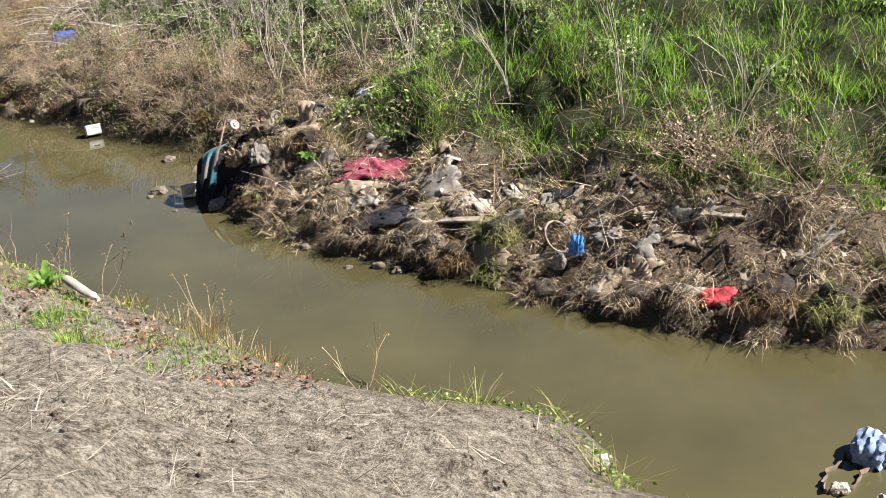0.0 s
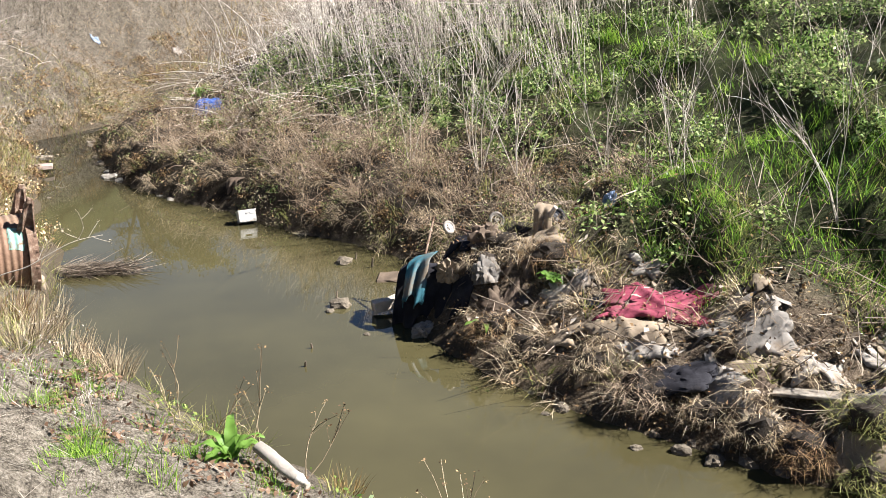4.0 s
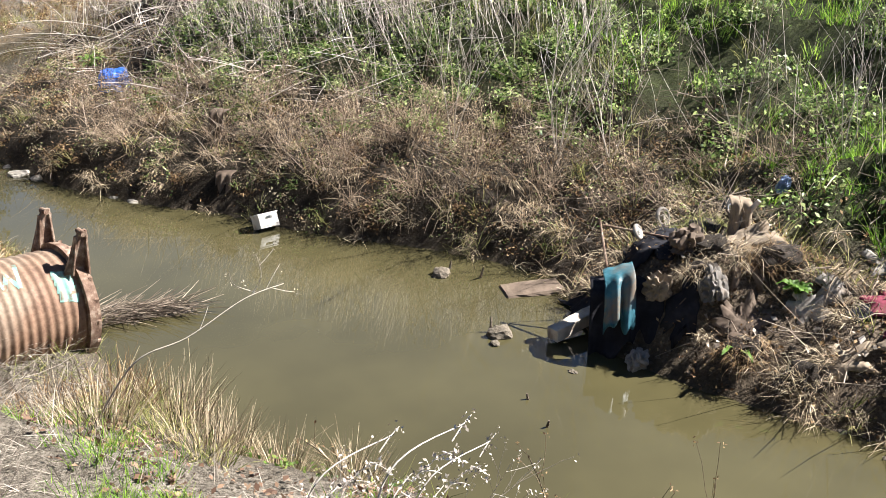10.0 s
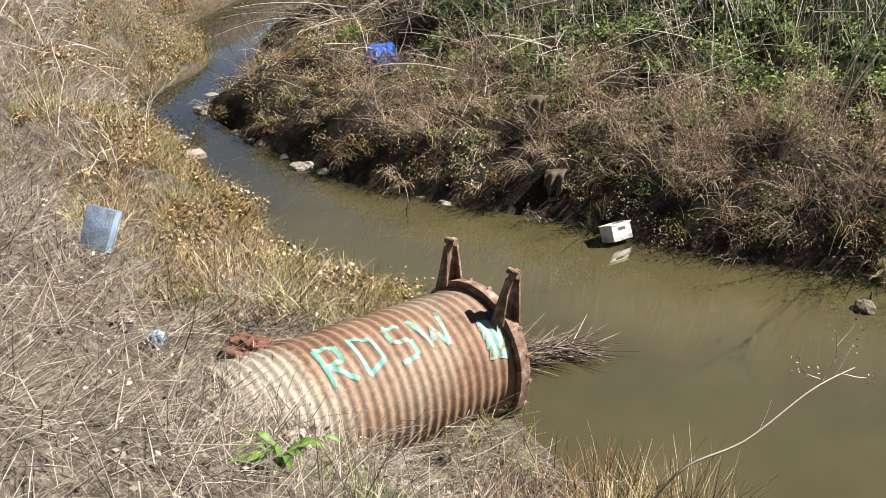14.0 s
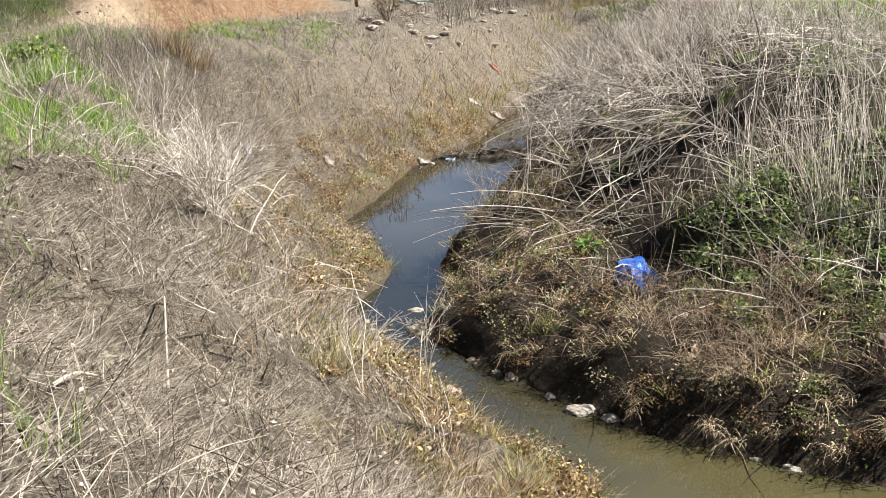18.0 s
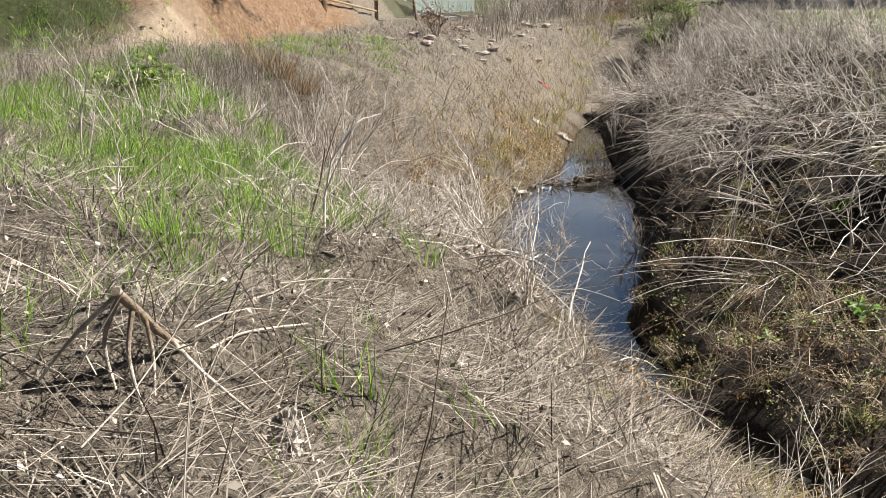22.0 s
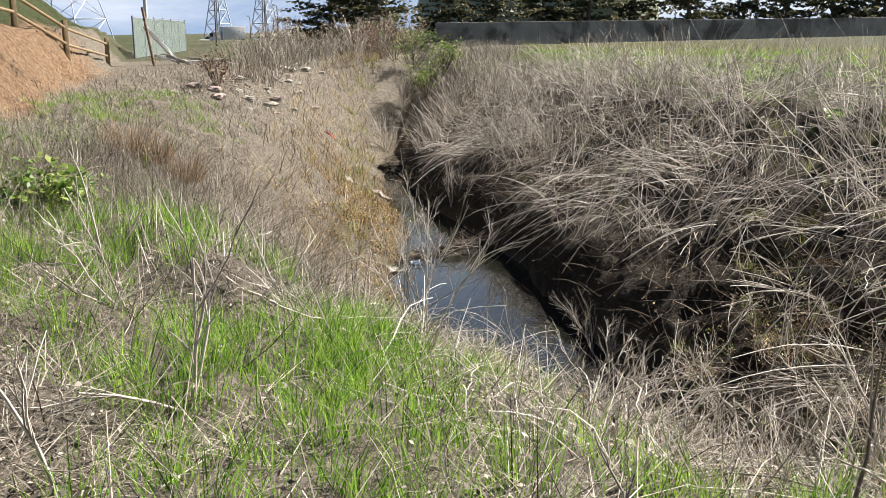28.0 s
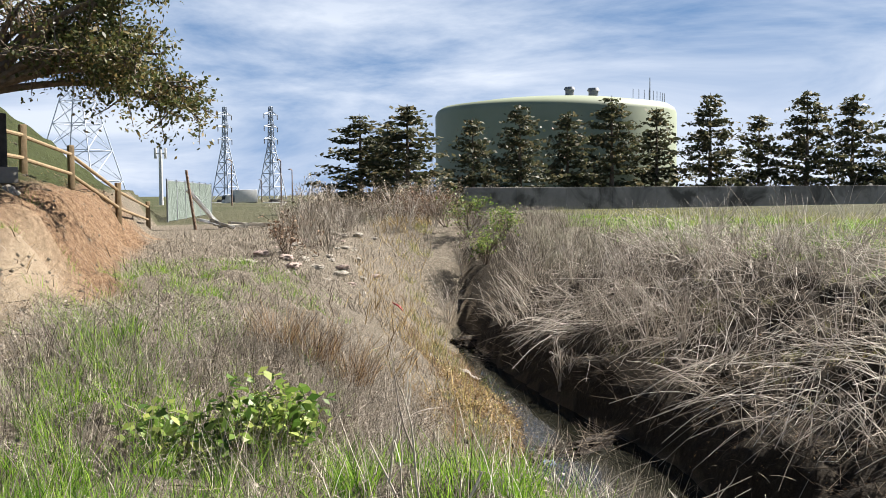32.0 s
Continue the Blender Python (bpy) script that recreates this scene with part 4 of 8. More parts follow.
B, d, al = sow(30000, (4, 26, 60, 78), lambda P, s, d, al: (s == 1) * smooth(6, 9, d) * (1 - smooth(18, 26, d)) * (0.15 + 0.85 * clump(P, 4.0, 3)))
n = len(B)
stuff("plateau_grass", strips(B, R(0, 6.28, n), R(0.05, 0.6, n), R(0.2, 0.5, n), R(0.010, 0.022, n), R(0.1, 0.9, n)), M_OLIVE, "green and straw-coloured grass on the bank top", "grass")

# pale dead canes: standing downstream on the upper slope, thrown about upstream
B, d, al = sow(24000, (0, 5, 24, 26), lambda P, s, d, al: (s == 1) * smooth(1.6, 3.4, d) * (1 - smooth(6.5, 8.5, d)) * smooth(11.5, 15, al + 0.1 * d) * (1 - smooth(18.5, 21, al)) * (0.06 + 0.94 * clump(P, 2.0, 8)))
n = len(B)
stuff("dead_canes", stalks(B, RNG.normal(5.0, 1.3, n), np.abs(RNG.normal(0.25, 0.35, n)), R(0.5, 1.7, n), R(0.0025, 0.006, n), R(-0.2, 0.6, n), 3), M_CANE, "pale dead canes, upright and leaning", "dead canes")


def arcs(B, head, rise, length, radius, drop, segs=5, sides=4):
    """Thrown canes: each springs from its foot, bends over and rests on the ground where it meets it."""
    n = len(B)
    way = np.c_[np.sin(head), np.cos(head)]
    side = np.c_[way[:, 1], -way[:, 0]]
    sway = RNG.normal(0, 0.045, n) * length
    pts = []
    for k in range(segs + 1):
        u = k / segs
        xy = B[:, :2] + way * (length * u * np.cos(rise))[:, None] + side * (sway * u * u + RNG.normal(0, 0.012, n))[:, None]
        z = B[:, 2] + length * (u * np.sin(rise) - drop * u * u)
        pts.append(np.c_[xy, np.maximum(z, np.maximum(bank(xy)[0], 0.0) + 0.02)])
    return tubes(pts, [radius * (1 - 0.5 * k / segs) for k in range(segs + 1)], sides)


def steep(P, s, d, al):
    """The steep upstream bank under its fallen canes."""
    return (s == 1) * open_spot(P) * smooth(0.8 - 0.5 * smooth(24, 28, al), 1.5 - 0.5 * smooth(24, 28, al), d) * (1 - smooth(6.0, 8.0, d)) * smooth(19.4, 21.4, al) * (1 - smooth(38.0, 43.0, al))


B, d, al = sow(15000, (0, 15, 30, 46), lambda P, s, d, al: steep(P, s, d, al) * (0.06 + 0.94 * clump(P, 1.6, 41) ** 1.5))
n = len(B)
loose = arcs(B + np.c_[np.zeros((n, 2)), R(0.0, 0.3, n)], R(0, 6.28, n), R(-0.1, 1.3, n), R(0.5, 2.0, n), R(0.0035, 0.0078, n), R(0.0, 0.25, n))
C, d, al = sow(2900, (0, 15, 30, 46), lambda P, s, d, al: steep(P, s, d, al) * (0.08 + 0.92 * clump(P, 1.5, 44) ** 1.5))
k = np.repeat(np.arange(len(C)), 16)
n = len(k)
lift = RNG.uniform(0.0, 0.5, len(C))[k]
turn = np.where(RNG.uniform(0, 1, len(C)) < 0.7, downhill(C) + RNG.normal(0, 0.55, len(C)), RNG.uniform(0, 6.28, len(C)))[k]
rise = np.where(RNG.uniform(0, 1, len(C)) < 0.45, RNG.uniform(0.7, 1.35, len(C)), RNG.uniform(-0.35, 0.4, len(C)))[k]
sheaf = arcs(C[k] + np.c_[RNG.normal(0, 0.30, (n, 2)), lift * R(0.1, 1.0, n)], turn + RNG.normal(0, 0.45, n), rise + RNG.normal(0, 0.2, n),
             R(0.6, 1.6, n) * RNG.uniform(0.7, 1.25, len(C))[k], R(0.0035, 0.0085, n), RNG.uniform(0.0, 0.25, len(C))[k] + R(0.0, 0.15, n))
B, d, al = sow(5200, (0, 9, 12, 21), lambda P, s, d, al: (s == 1) * open_spot(P) * smooth(1.0, 2.0, d) * (1 - smooth(5.5, 7.0, d)) * smooth(11.5, 13.5, al) * (1 - smooth(19.5, 21.5, al)) * (0.05 + 0.95 * clump(P, 1.3, 45)))
n = len(B)
low = arcs(B + np.c_[np.zeros((n, 2)), R(0.05, 0.4, n)], R(0, 6.28, n), R(-0.1, 0.5, n), R(0.4, 1.3, n), R(0.0025, 0.006, n), R(0.0, 0.2, n))
stuff("fallen_canes", joined(loose, sheaf, low), M_CANE, "thick pale dead canes fallen in tangles down the bank", "dead canes")
B, d, al = sow(15000, (0, 12, 30, 46), lambda P, s, d, al: (s == 1) * open_spot(P) * smooth(0.3, 1.0, d) * (1 - smooth(5.0, 7.5, d)) * smooth(17, 22, al) * (0.06 + 0.94 * clump(P, 1.3, 21)))
n = len(B)
stuff("brush_twigs", stalks(B + np.c_[np.zeros((n, 2)), R(0, 0.3, n)], R(0, 6.28, n), R(0.2, 1.7, n), R(0.2, 0.8, n), R(0.0025, 0.0055, n), R(-0.3, 1.0, n), 3), M_TWIG, "tangled thin brown brush on the steep bank", "brush")
B, d, al = sow(60000, (8, 30, 40, 58), lambda P, s, d, al: (s == 1) * smooth(0.8, 1.6, d) * (1 - smooth(4.5, 6.0, d)) * smooth(30, 35, al) * (0.05 + 0.95 * clump(P, 1.6, 24) ** 1.5))
n = len(B)
stuff("gully_brush", stalks(B, R(0, 6.28, n), R(0.0, 0.6, n), R(0.3, 1.0, n), R(0.004, 0.009, n), R(0.0, 0.8, n), 2), M_STRAW, "grey-brown dead weeds along the upper gully", "dead weeds")
B, d, al = sow(30000, (-1, 15, 30, 46), lambda P, s, d, al: (s == 1) * smooth(0.0, 0.15, d) * (1 - smooth(0.9, 1.8, d)) * smooth(18, 21, al) * (0.15 + 0.85 * clump(P, 0.9, 47)))
n = len(B)
stuff("root_twigs", stalks(B, downhill(B) + RNG.normal(0, 0.9, n), R(0.5, 2.1, n), R(0.15, 0.75, n), R(0.003, 0.008, n), R(-0.4, 1.0, n), 3), M_TWIG, "dark roots and twigs out of the undercut bank", "twigs")
B, d, al = sow(4200, (3, 22, 44, 60), lambda P, s, d, al: (s == 1) * smooth(4.0, 5.6, d) * (1 - smooth(14, 20, d)) * clump(P, 3.0, 33))
stuff("crest_grass", tufts(B, 16, 0.25, 0.3, (0.02, 0.6), (0.10, 0.26), (0.010, 0.02), (0.1, 0.9)), M_GRASS, "bright green grass along the bank's crest", "grass")
C, d, al = sow(900, (4, 20, 34, 50), lambda P, s, d, al: (s == 1) * smooth(4.4, 5.6, d) * (1 - smooth(9, 13, d)) * smooth(22, 25, al) * (0.05 + 0.95 * clump(P, 2.2, 35) ** 2))
at = mounds(C, 120, 0.15, 0.45)
stuff("crest_scrub", leaflets(at, RNG.uniform(0.02, 0.05, len(at)), 0.6), M_LEAF, "low dark green scrub along the bank's crest", "scrub")
# a dense stand of thin upright canes on the upper far slope
B, d, al = sow(50000, (0, 7, 20, 24), lambda P, s, d, al: (s == 1) * smooth(2.8, 4.0, d) * (1 - smooth(7.5, 9.0, d)) * smooth(10.6, 12.8, al + 0.10 * d) * (1 - smooth(17, 20, al)) * (0.1 + 0.9 * clump(P, 1.6, 52)))
n = len(B)
stuff("cane_stand", stalks(B, RNG.normal(4.9, 0.9, n), np.abs(RNG.normal(0.18, 0.26, n)), R(0.6, 1.8, n), R(0.0025, 0.0058, n), R(-0.1, 0.35, n), 2), M_CANE, "dense stand of thin grey-white dead canes", "dead canes")
# yellow-green weeds up the gully's foot
B, d, al = sow(5000, (2, 31, 26, 54), lambda P, s, d, al: (s == -1) * smooth(0.3, 0.7, d) * (1 - smooth(0.8, 2.0, d)) * (0.05 + 0.6 * clump(P, 1.8, 61)))
stuff("yellow_weeds", tufts(B, 16, 0.2, 0.3, (0.05, 0.7), (0.2, 0.6), (0.008, 0.018), (0.1, 1.0)), M_OLIVE, "yellow-green weeds in the gully bottom", "weeds")
# crumbled earth and stones on the bare dirt slope
B, d, al = sow(16000, (-22, 24, 16, 58), lambda P, s, d, al: (s == -1) * g_bare(P) * (0.05 + 0.95 * clump(P, 1.4, 71) ** 2))
stuff("dirt_clods", clods(B, R(0.01, 0.07, len(B)) ** 1.0), m_ground, "crumbled clods and stones on bare earth", "dirt")
B, d, al = sow(26000, (-22, 20, 16, 58), lambda P, s, d, al: (s == -1) * g_bare(P) * clump(P, 2.0, 77) ** 2)
n = len(B)
stuff("slope_straw", strips(B, R(0, 6.28, n), R(0.2, 1.5, n), R(0.08, 0.3, n), R(0.006, 0.014, n), R(0.1, 1.0, n)), M_RUST, "sparse dry grass on the bare earth slope", "dry grass")
# tall dry grass by the end of the path
B, d, al = sow(36000, (-8.0, 23.4, 0, 29.5), lambda P, s, d, al: (s == -1) * smooth(2.0, 3.0, d) * (1 - g_bare(P)) * (1 - 0.9 * lush(P)) * (0.1 + 0.9 * clump(P, 1.2, 81)))
n = len(B)
stuff("tall_dry_grass", strips(B, R(0, 6.28, n), R(0.02, 0.45, n), R(0.2, 0.6, n), R(0.003, 0.007, n), R(0.05, 0.8, n), 3), M_STRAW, "tall straw-pale grass standing by the path", "dry grass")
B, d, al = sow(2600, (-7.2, 22.0, -2.5, 26.5), lambda P, s, d, al: (s == -1) * smooth(1.6, 2.4, d) * np.exp(-((P[:, 0] + 4.4) ** 2 / 1.6 + (P[:, 1] - 24.0) ** 2 / 1.6)) * (0.2 + 0.8 * clump(P, 0.8, 83)))
n = len(B)
stuff("path_weeds", stalks(B, R(0, 6.28, n), R(0.0, 0.4, n), R(0.15, 0.45, n), R(0.0018, 0.004, n), R(-0.1, 0.7, n), 3), M_CANE, "pale dry weed stems beside the mallow", "dry weeds")
# tall pale dead grass on the flat between gully and wall
B, d, al = sow(52000, (12, 42, 46, 76), lambda P, s, d, al: (s == -1) * smooth(3.5, 5.0, d) * (1 - smooth(11, 15, d)) * smooth(34.8, 37.0, np.degrees(np.arctan2(P[:, 0] + 8.2, P[:, 1] - 20.2))) * (0.1 + 0.9 * clump(P, 3.0, 151)))
n = len(B)
stuff("pale_brush", strips(B, R(0, 6.28, n), R(0.0, 0.4, n), R(0.5, 1.3, n), R(0.012, 0.03, n), R(0.0, 0.6, n)), M_STRAW, "tall pale dead grass on the flat beyond the gully", "dry grass")
# pale thin brush along the near bank's lip
B, d, al = sow(9000, (-6, 14.5, 2, 25), lambda P, s, d, al: (s == -1) * smooth(0.8, 1.3, d) * (1 - smooth(2.6, 3.4, d)) * smooth(15.3, 16.5, al) * (1 - 0.85 * smooth(20.3, 21.2, al)) * (0.2 + 0.8 * clump(P, 0.9, 91)))
n = len(B)
stuff("lip_brush", stalks(B, R(0, 6.28, n), R(0.3, 1.3, n), R(0.25, 0.6, n), R(0.0020, 0.0045, n), R(-0.3, 1.1, n), 3), M_CANE, "pale thin brush along the bank's lip", "brush")
# a thick stand of pale dry grass where the lip juts out
B, d, al = sow(15000, (-5.0, 16.4, -1.8, 21.0), lambda P, s, d, al: (s == -1) * np.exp(-((P[:, 0] + 3.5) ** 2 / 0.4 + (P[:, 1] - 18.7) ** 2 / 1.8)) * (1 - 0.9 * lush(P)) * (0.25 + 0.75 * clump(P, 0.6, 111)))
n = len(B)
stuff("lip_straw", strips(B, R(0, 6.28, n), R(0.2, 1.3, n), R(0.2, 0.5, n), R(0.003, 0.007, n), R(0.05, 0.9, n), 3), M_STRAW, "thick pale dry grass on the bank's lip", "dry grass")
B, d, al = sow(900, (-5.0, 17.6, -1.6, 23.5), lambda P, s, d, al: (s == -1) * smooth(0.7, 1.2, d) * (1 - smooth(2.4, 3.0, d)) * (0.2 + 0.8 * clump(P, 0.9, 113)))
n = len(B)
stuff("lip_canes", arcs(B, R(0, 6.28, n), R(0.0, 0.8, n), R(0.4, 1.2, n), R(0.003, 0.007, n), R(0.2, 0.7, n)), M_CANE, "pale bent canes tangled over the bank's lip", "dead canes")
# tall thin stems along the far bank's crest
B, d, al = sow(9000, (2, 18, 34, 48), lambda P, s, d, al: (s == 1) * smooth(3.6, 5.0, d) * (1 - smooth(8.0, 9.5, d)) * smooth(19, 22, al) * (0.05 + 0.7 * clump(P, 1.8, 95)))
n = len(B)
stuff("crest_stems", stalks(B, R(0, 6.28, n), R(0.0, 0.35, n), R(0.4, 1.25, n), R(0.003, 0.007, n), R(0.0, 0.5, n), 2), M_CANE, "thin dry stems standing along the crest", "dry weeds")
# olive low grass on the near shore above the narrows
B, d, al = sow(6500, (-6, 15, 4, 25), lambda P, s, d, al: (s == -1) * smooth(0.1, 0.4, d) * (1 - smooth(0.9, 2.0, d + 0.4 * rough(P, 1.4))) * smooth(15.5, 17.0, al) * (1 - 0.8 * smooth(23, 25, al)) * (0.25 + 0.75 * clump(P, 1.1, 101)))
stuff("shore_meadow", tufts(B, 16, 0.14, 0.4, (0.1, 1.1), (0.08, 0.26), (0.005, 0.010), (0.2, 1.3)), M_OLIVE, "olive and yellow low grass on the shore", "grass")

# ---- helpers for things ----
def part(name, bm, material, parent=None, label="", soft=True):
    """Links a bmesh as one mesh object under a thing or a part."""
    me = bpy.data.meshes.new(name)
    bm.to_mesh(me)
    bm.free()
    if soft:
        me.polygons.foreach_set("use_smooth", np.ones(len(me.polygons), bool))
        me.set_sharp_from_angle(angle=radians(40))
    me.materials.append(material)
    ob = new(name, me)
    if parent is not None:
        ob.parent = parent
    if label:
        ob["label"] = label
    return ob


def thing(name, m, label, category, group=""):
    ob = new(name)
    ob.matrix_world = m
    return tagged(ob, label, category, group)


def box(sx, sy, sz, bevel=0.0, at=(0, 0, 0), turn=None):
    """A box standing on z = 0 of its own place."""
    bm = bmesh.new()
    bmesh.ops.create_cube(bm, size=1.0, matrix=Matrix.Translation((0, 0, 0.5)))
    bmesh.ops.scale(bm, vec=(sx, sy, sz), verts=bm.verts)
    if bevel:
        bmesh.ops.bevel(bm, geom=bm.edges[:], offset=bevel, segments=2, affect="EDGES", profile=0.6)
    if turn is not None:
        bmesh.ops.transform(bm, matrix=turn, verts=bm.verts)
    bmesh.ops.translate(bm, vec=at, verts=bm.verts)
    return bm


def rod(a, b, r0, r1=None, sides=10):
    """A round bar from a to b."""
    a, b = Vector(a), Vector(b)
    bm = bmesh.new()
    m = Matrix.Translation((a + b) / 2) @ (b - a).to_track_quat("Z", "Y").to_matrix().to_4x4()
    bmesh.ops.create_cone(bm, cap_ends=True, segments=sides, radius1=r0, radius2=r0 if r1 is None else r1, depth=(b - a).length, matrix=m)
    return bm


def merge(*bms):
    out = bmesh.new()
    for b in bms:
        me = bpy.data.meshes.new("tmp")
        b.to_mesh(me)
        b.free()
        out.from_mesh(me)
        bpy.data.meshes.remove(me)
    return out


def ground_z(x, y):
    return float(bank(np.array([[x, y]]))[0][0])


END = np.array((-8.194, 20.198, 4.678))     # the far scenery is laid out by bearing and distance from here


def far_at(bearing, dist, z=None):
    x, y = END[0] + dist * math.sin(radians(bearing)), END[1] + dist * math.cos(radians(bearing))
    return Vector((x, y, ground_z(x, y) if z is None else z))


# ---- the far scenery ----
M_TANK = solid("tank_paint", [(0.3, (0.22, 0.255, 0.17)), (0.7, (0.27, 0.305, 0.21))], 0.15, 0.6, bump=0.05, stain=(0.205, 0.235, 0.16), stain_scale=0.05)
M_CONC = solid("concrete", [(0.3, (0.15, 0.145, 0.135)), (0.7, (0.25, 0.24, 0.22))], 3, 0.9, bump=0.3, stain=(0.2, 0.19, 0.17))
M_STEEL = solid("galvanised_steel", [(0.3, (0.16, 0.17, 0.19)), (0.7, (0.26, 0.27, 0.29))], 5, 0.55, 0.4, bump=0.1)
M_WHITE = solid("white_paint", [(0.3, (0.52, 0.53, 0.52)), (0.7, (0.66, 0.66, 0.64))], 4, 0.5, bump=0.08)
M_DARK = solid("dark_rubber", [(0.3, (0.015, 0.015, 0.016)), (0.7, (0.05, 0.048, 0.045))], 8, 0.8, bump=0.3)
M_POST = solid("fence_timber", [(0.3, (0.16, 0.11, 0.055)), (0.7, (0.28, 0.21, 0.12))], 6, 0.85, bump=0.5)
M_MESHGREEN = solid("faded_green_slats", [(0.3, (0.17, 0.21, 0.18)), (0.7, (0.26, 0.31, 0.27))], 4, 0.7, bump=0.2)

# storage tank
T = far_at(50.4, 135, 3.0)
tank = thing("storage_tank", Matrix.Translation(T), "huge pale olive steel water tank with a low domed roof", "tank")
bm = bmesh.new()
RT, HT = 15.4, 12.6
prof = [(RT, 0), (RT, HT - 1.0), (RT - 0.25, HT - 0.45), (RT - 0.9, HT), (RT * 0.6, HT + 0.75), (RT * 0.25, HT + 1.1), (0.01, HT + 1.2)]
vs = [bm.verts.new((r, 0, z)) for r, z in prof]
es = [bm.edges.new((a, b)) for a, b in zip(vs, vs[1:])]
bmesh.ops.spin(bm, geom=vs + es, cent=(0, 0, 0), axis=(0, 0, 1), angle=2 * math.pi, steps=96, use_duplicate=False)
bmesh.ops.remove_doubles(bm, verts=bm.verts, dist=0.005)
bmesh.ops.recalc_face_normals(bm, faces=bm.faces)
part("shell", bm, M_TANK, tank)
for x, y, r in ((-5.0, -6.5, 0.7), (-1.6, -7.5, 0.8)):
    zt = HT + 0.55
    v = part("roof_vent", rod((x, y, zt), (x, y, zt + 1.15), r * 0.75, sides=20), M_STEEL, tank)
    part("vent_cap", rod((x, y, zt + 0.95), (x, y, zt + 1.3), r, r * 0.8, 20), M_STEEL, v)
part("mast", rod((7.5, -9.5, HT), (7.5, -9.5, HT + 3.6), 0.09, 0.05), M_STEEL, tank)
for k in range(9):
    a = radians(-100 + 4 * k)
    p0 = Vector((math.cos(a) * (RT - 1.2), math.sin(a) * (RT - 1.2), HT + 0.1))
    part("rail_post", rod(p0, p0 + Vector((0, 0, 1.1)), 0.04, sides=6), M_STEEL, tank)

M_WALL = solid("dark_block_wall", [(0.3, (0.20, 0.19, 0.175)), (0.7, (0.30, 0.285, 0.26))], 0.8, 0.9, bump=0.3, stain=(0.09, 0.085, 0.075), stain_scale=0.3)

# boundary wall in front of it
W0, W1 = Vector((51.9, 79.5, 0)), Vector((122, 62, 0))
wall = thing("boundary_wall", Matrix.Translation((0, 0, 0)), "long low grey concrete boundary wall behind the grass", "wall")
nw = 14
for k in range(nw):
    a, b = W0.lerp(W1, k / nw), W0.lerp(W1, (k + 1) / nw)
    turn = math.atan2(b.y - a.y, b.x - a.x)
    part("wall_panel", box((b - a).length - 0.02, 0.2, 2.4, 0.02, ((a + b) / 2).to_tuple()[:2] + (2.75,), Matrix.Rotation(turn, 4, "Z")), M_WALL, wall, soft=False)


def conifer(height, seed):
    """A conifer with tiers of drooping, uneven boughs; its foot at the origin."""
    r = np.random.RandomState(seed)
    top = thing("conifer", Matrix.Identity(4), "dark green young redwood tree in a row behind a wall", "tree", "row of conifers")
    part("trunk", rod((0, 0, -0.2), (0, 0, height * 0.98), height * 0.018, 0.015, 8), M_BARK, top)
    pts, seeds = [], []
    tiers = int(height * 3.2)
    for k in range(tiers):
        f = 0.005 + 0.975 * (k + r.uniform(-0.4, 0.4)) / tiers
        reachr = height * 0.30 * (1 - f) ** 0.70 * r.uniform(0.65, 1.2) + 0.12
        for b in range(r.randint(5, 9)):
            a = r.uniform(0, 6.283)
            ln = reachr * r.uniform(0.6, 1.12)
            m = max(6, int(ln * 15))
            s = r.uniform(0.1, 1, m) ** 0.8
            rise = r.uniform(-0.30, 0.25)
            z = f * height + ln * s * rise + 0.12 * ln * s * s
            sp = 0.05 + 0.13 * s
            pts.append(np.c_[np.cos(a) * ln * s, np.sin(a) * ln * s, z] + r.normal(0, 1, (m, 3)) * np.c_[sp, sp, sp * 0.5])
    at = np.concatenate(pts)
    stuff("crown", leaflets(at, r.uniform(0.08, 0.23, len(at)), 0.2), M_NEEDLE, "", "", top)
    return top


tree = conifer(9.6, 3)
tree2 = conifer(8.4, 8)
tree2["label"] = "bushy dark redwood with gaps between its boughs"
spots = [(39.7, 78, .82), (42.3, 76, 1.0), (41.2, 84, .8), (45.9, 92, 1.02), (48.5, 96, 1.05), (51.1, 101, 1.16), (53.5, 105, 1.2), (55.9, 110, 1.27),
         (58.7, 115, 1.3), (61.2, 120, 1.24), (63.6, 124, 1.38), (65.8, 128, 1.54), (68.2, 133, 1.33), (70.5, 138, 1.5)]
for k, (b, dist, s) in enumerate(spots):
    p = far_at(b, dist, 3.0)
    m = Matrix.Translation(p) @ Matrix.Rotation(k * 2.1, 4, "Z") @ Matrix.Diagonal((s * (1.9 if k < 3 else 1.45), s * (1.9 if k < 3 else 1.45), s, 1))
    if k == 0:
        tree.matrix_world = m
    elif k == 1:
        tree2.matrix_world = m
    else:
        c = copy_thing((tree, tree2)[k % 2], Matrix.Identity(4))
        c.matrix_basis = m

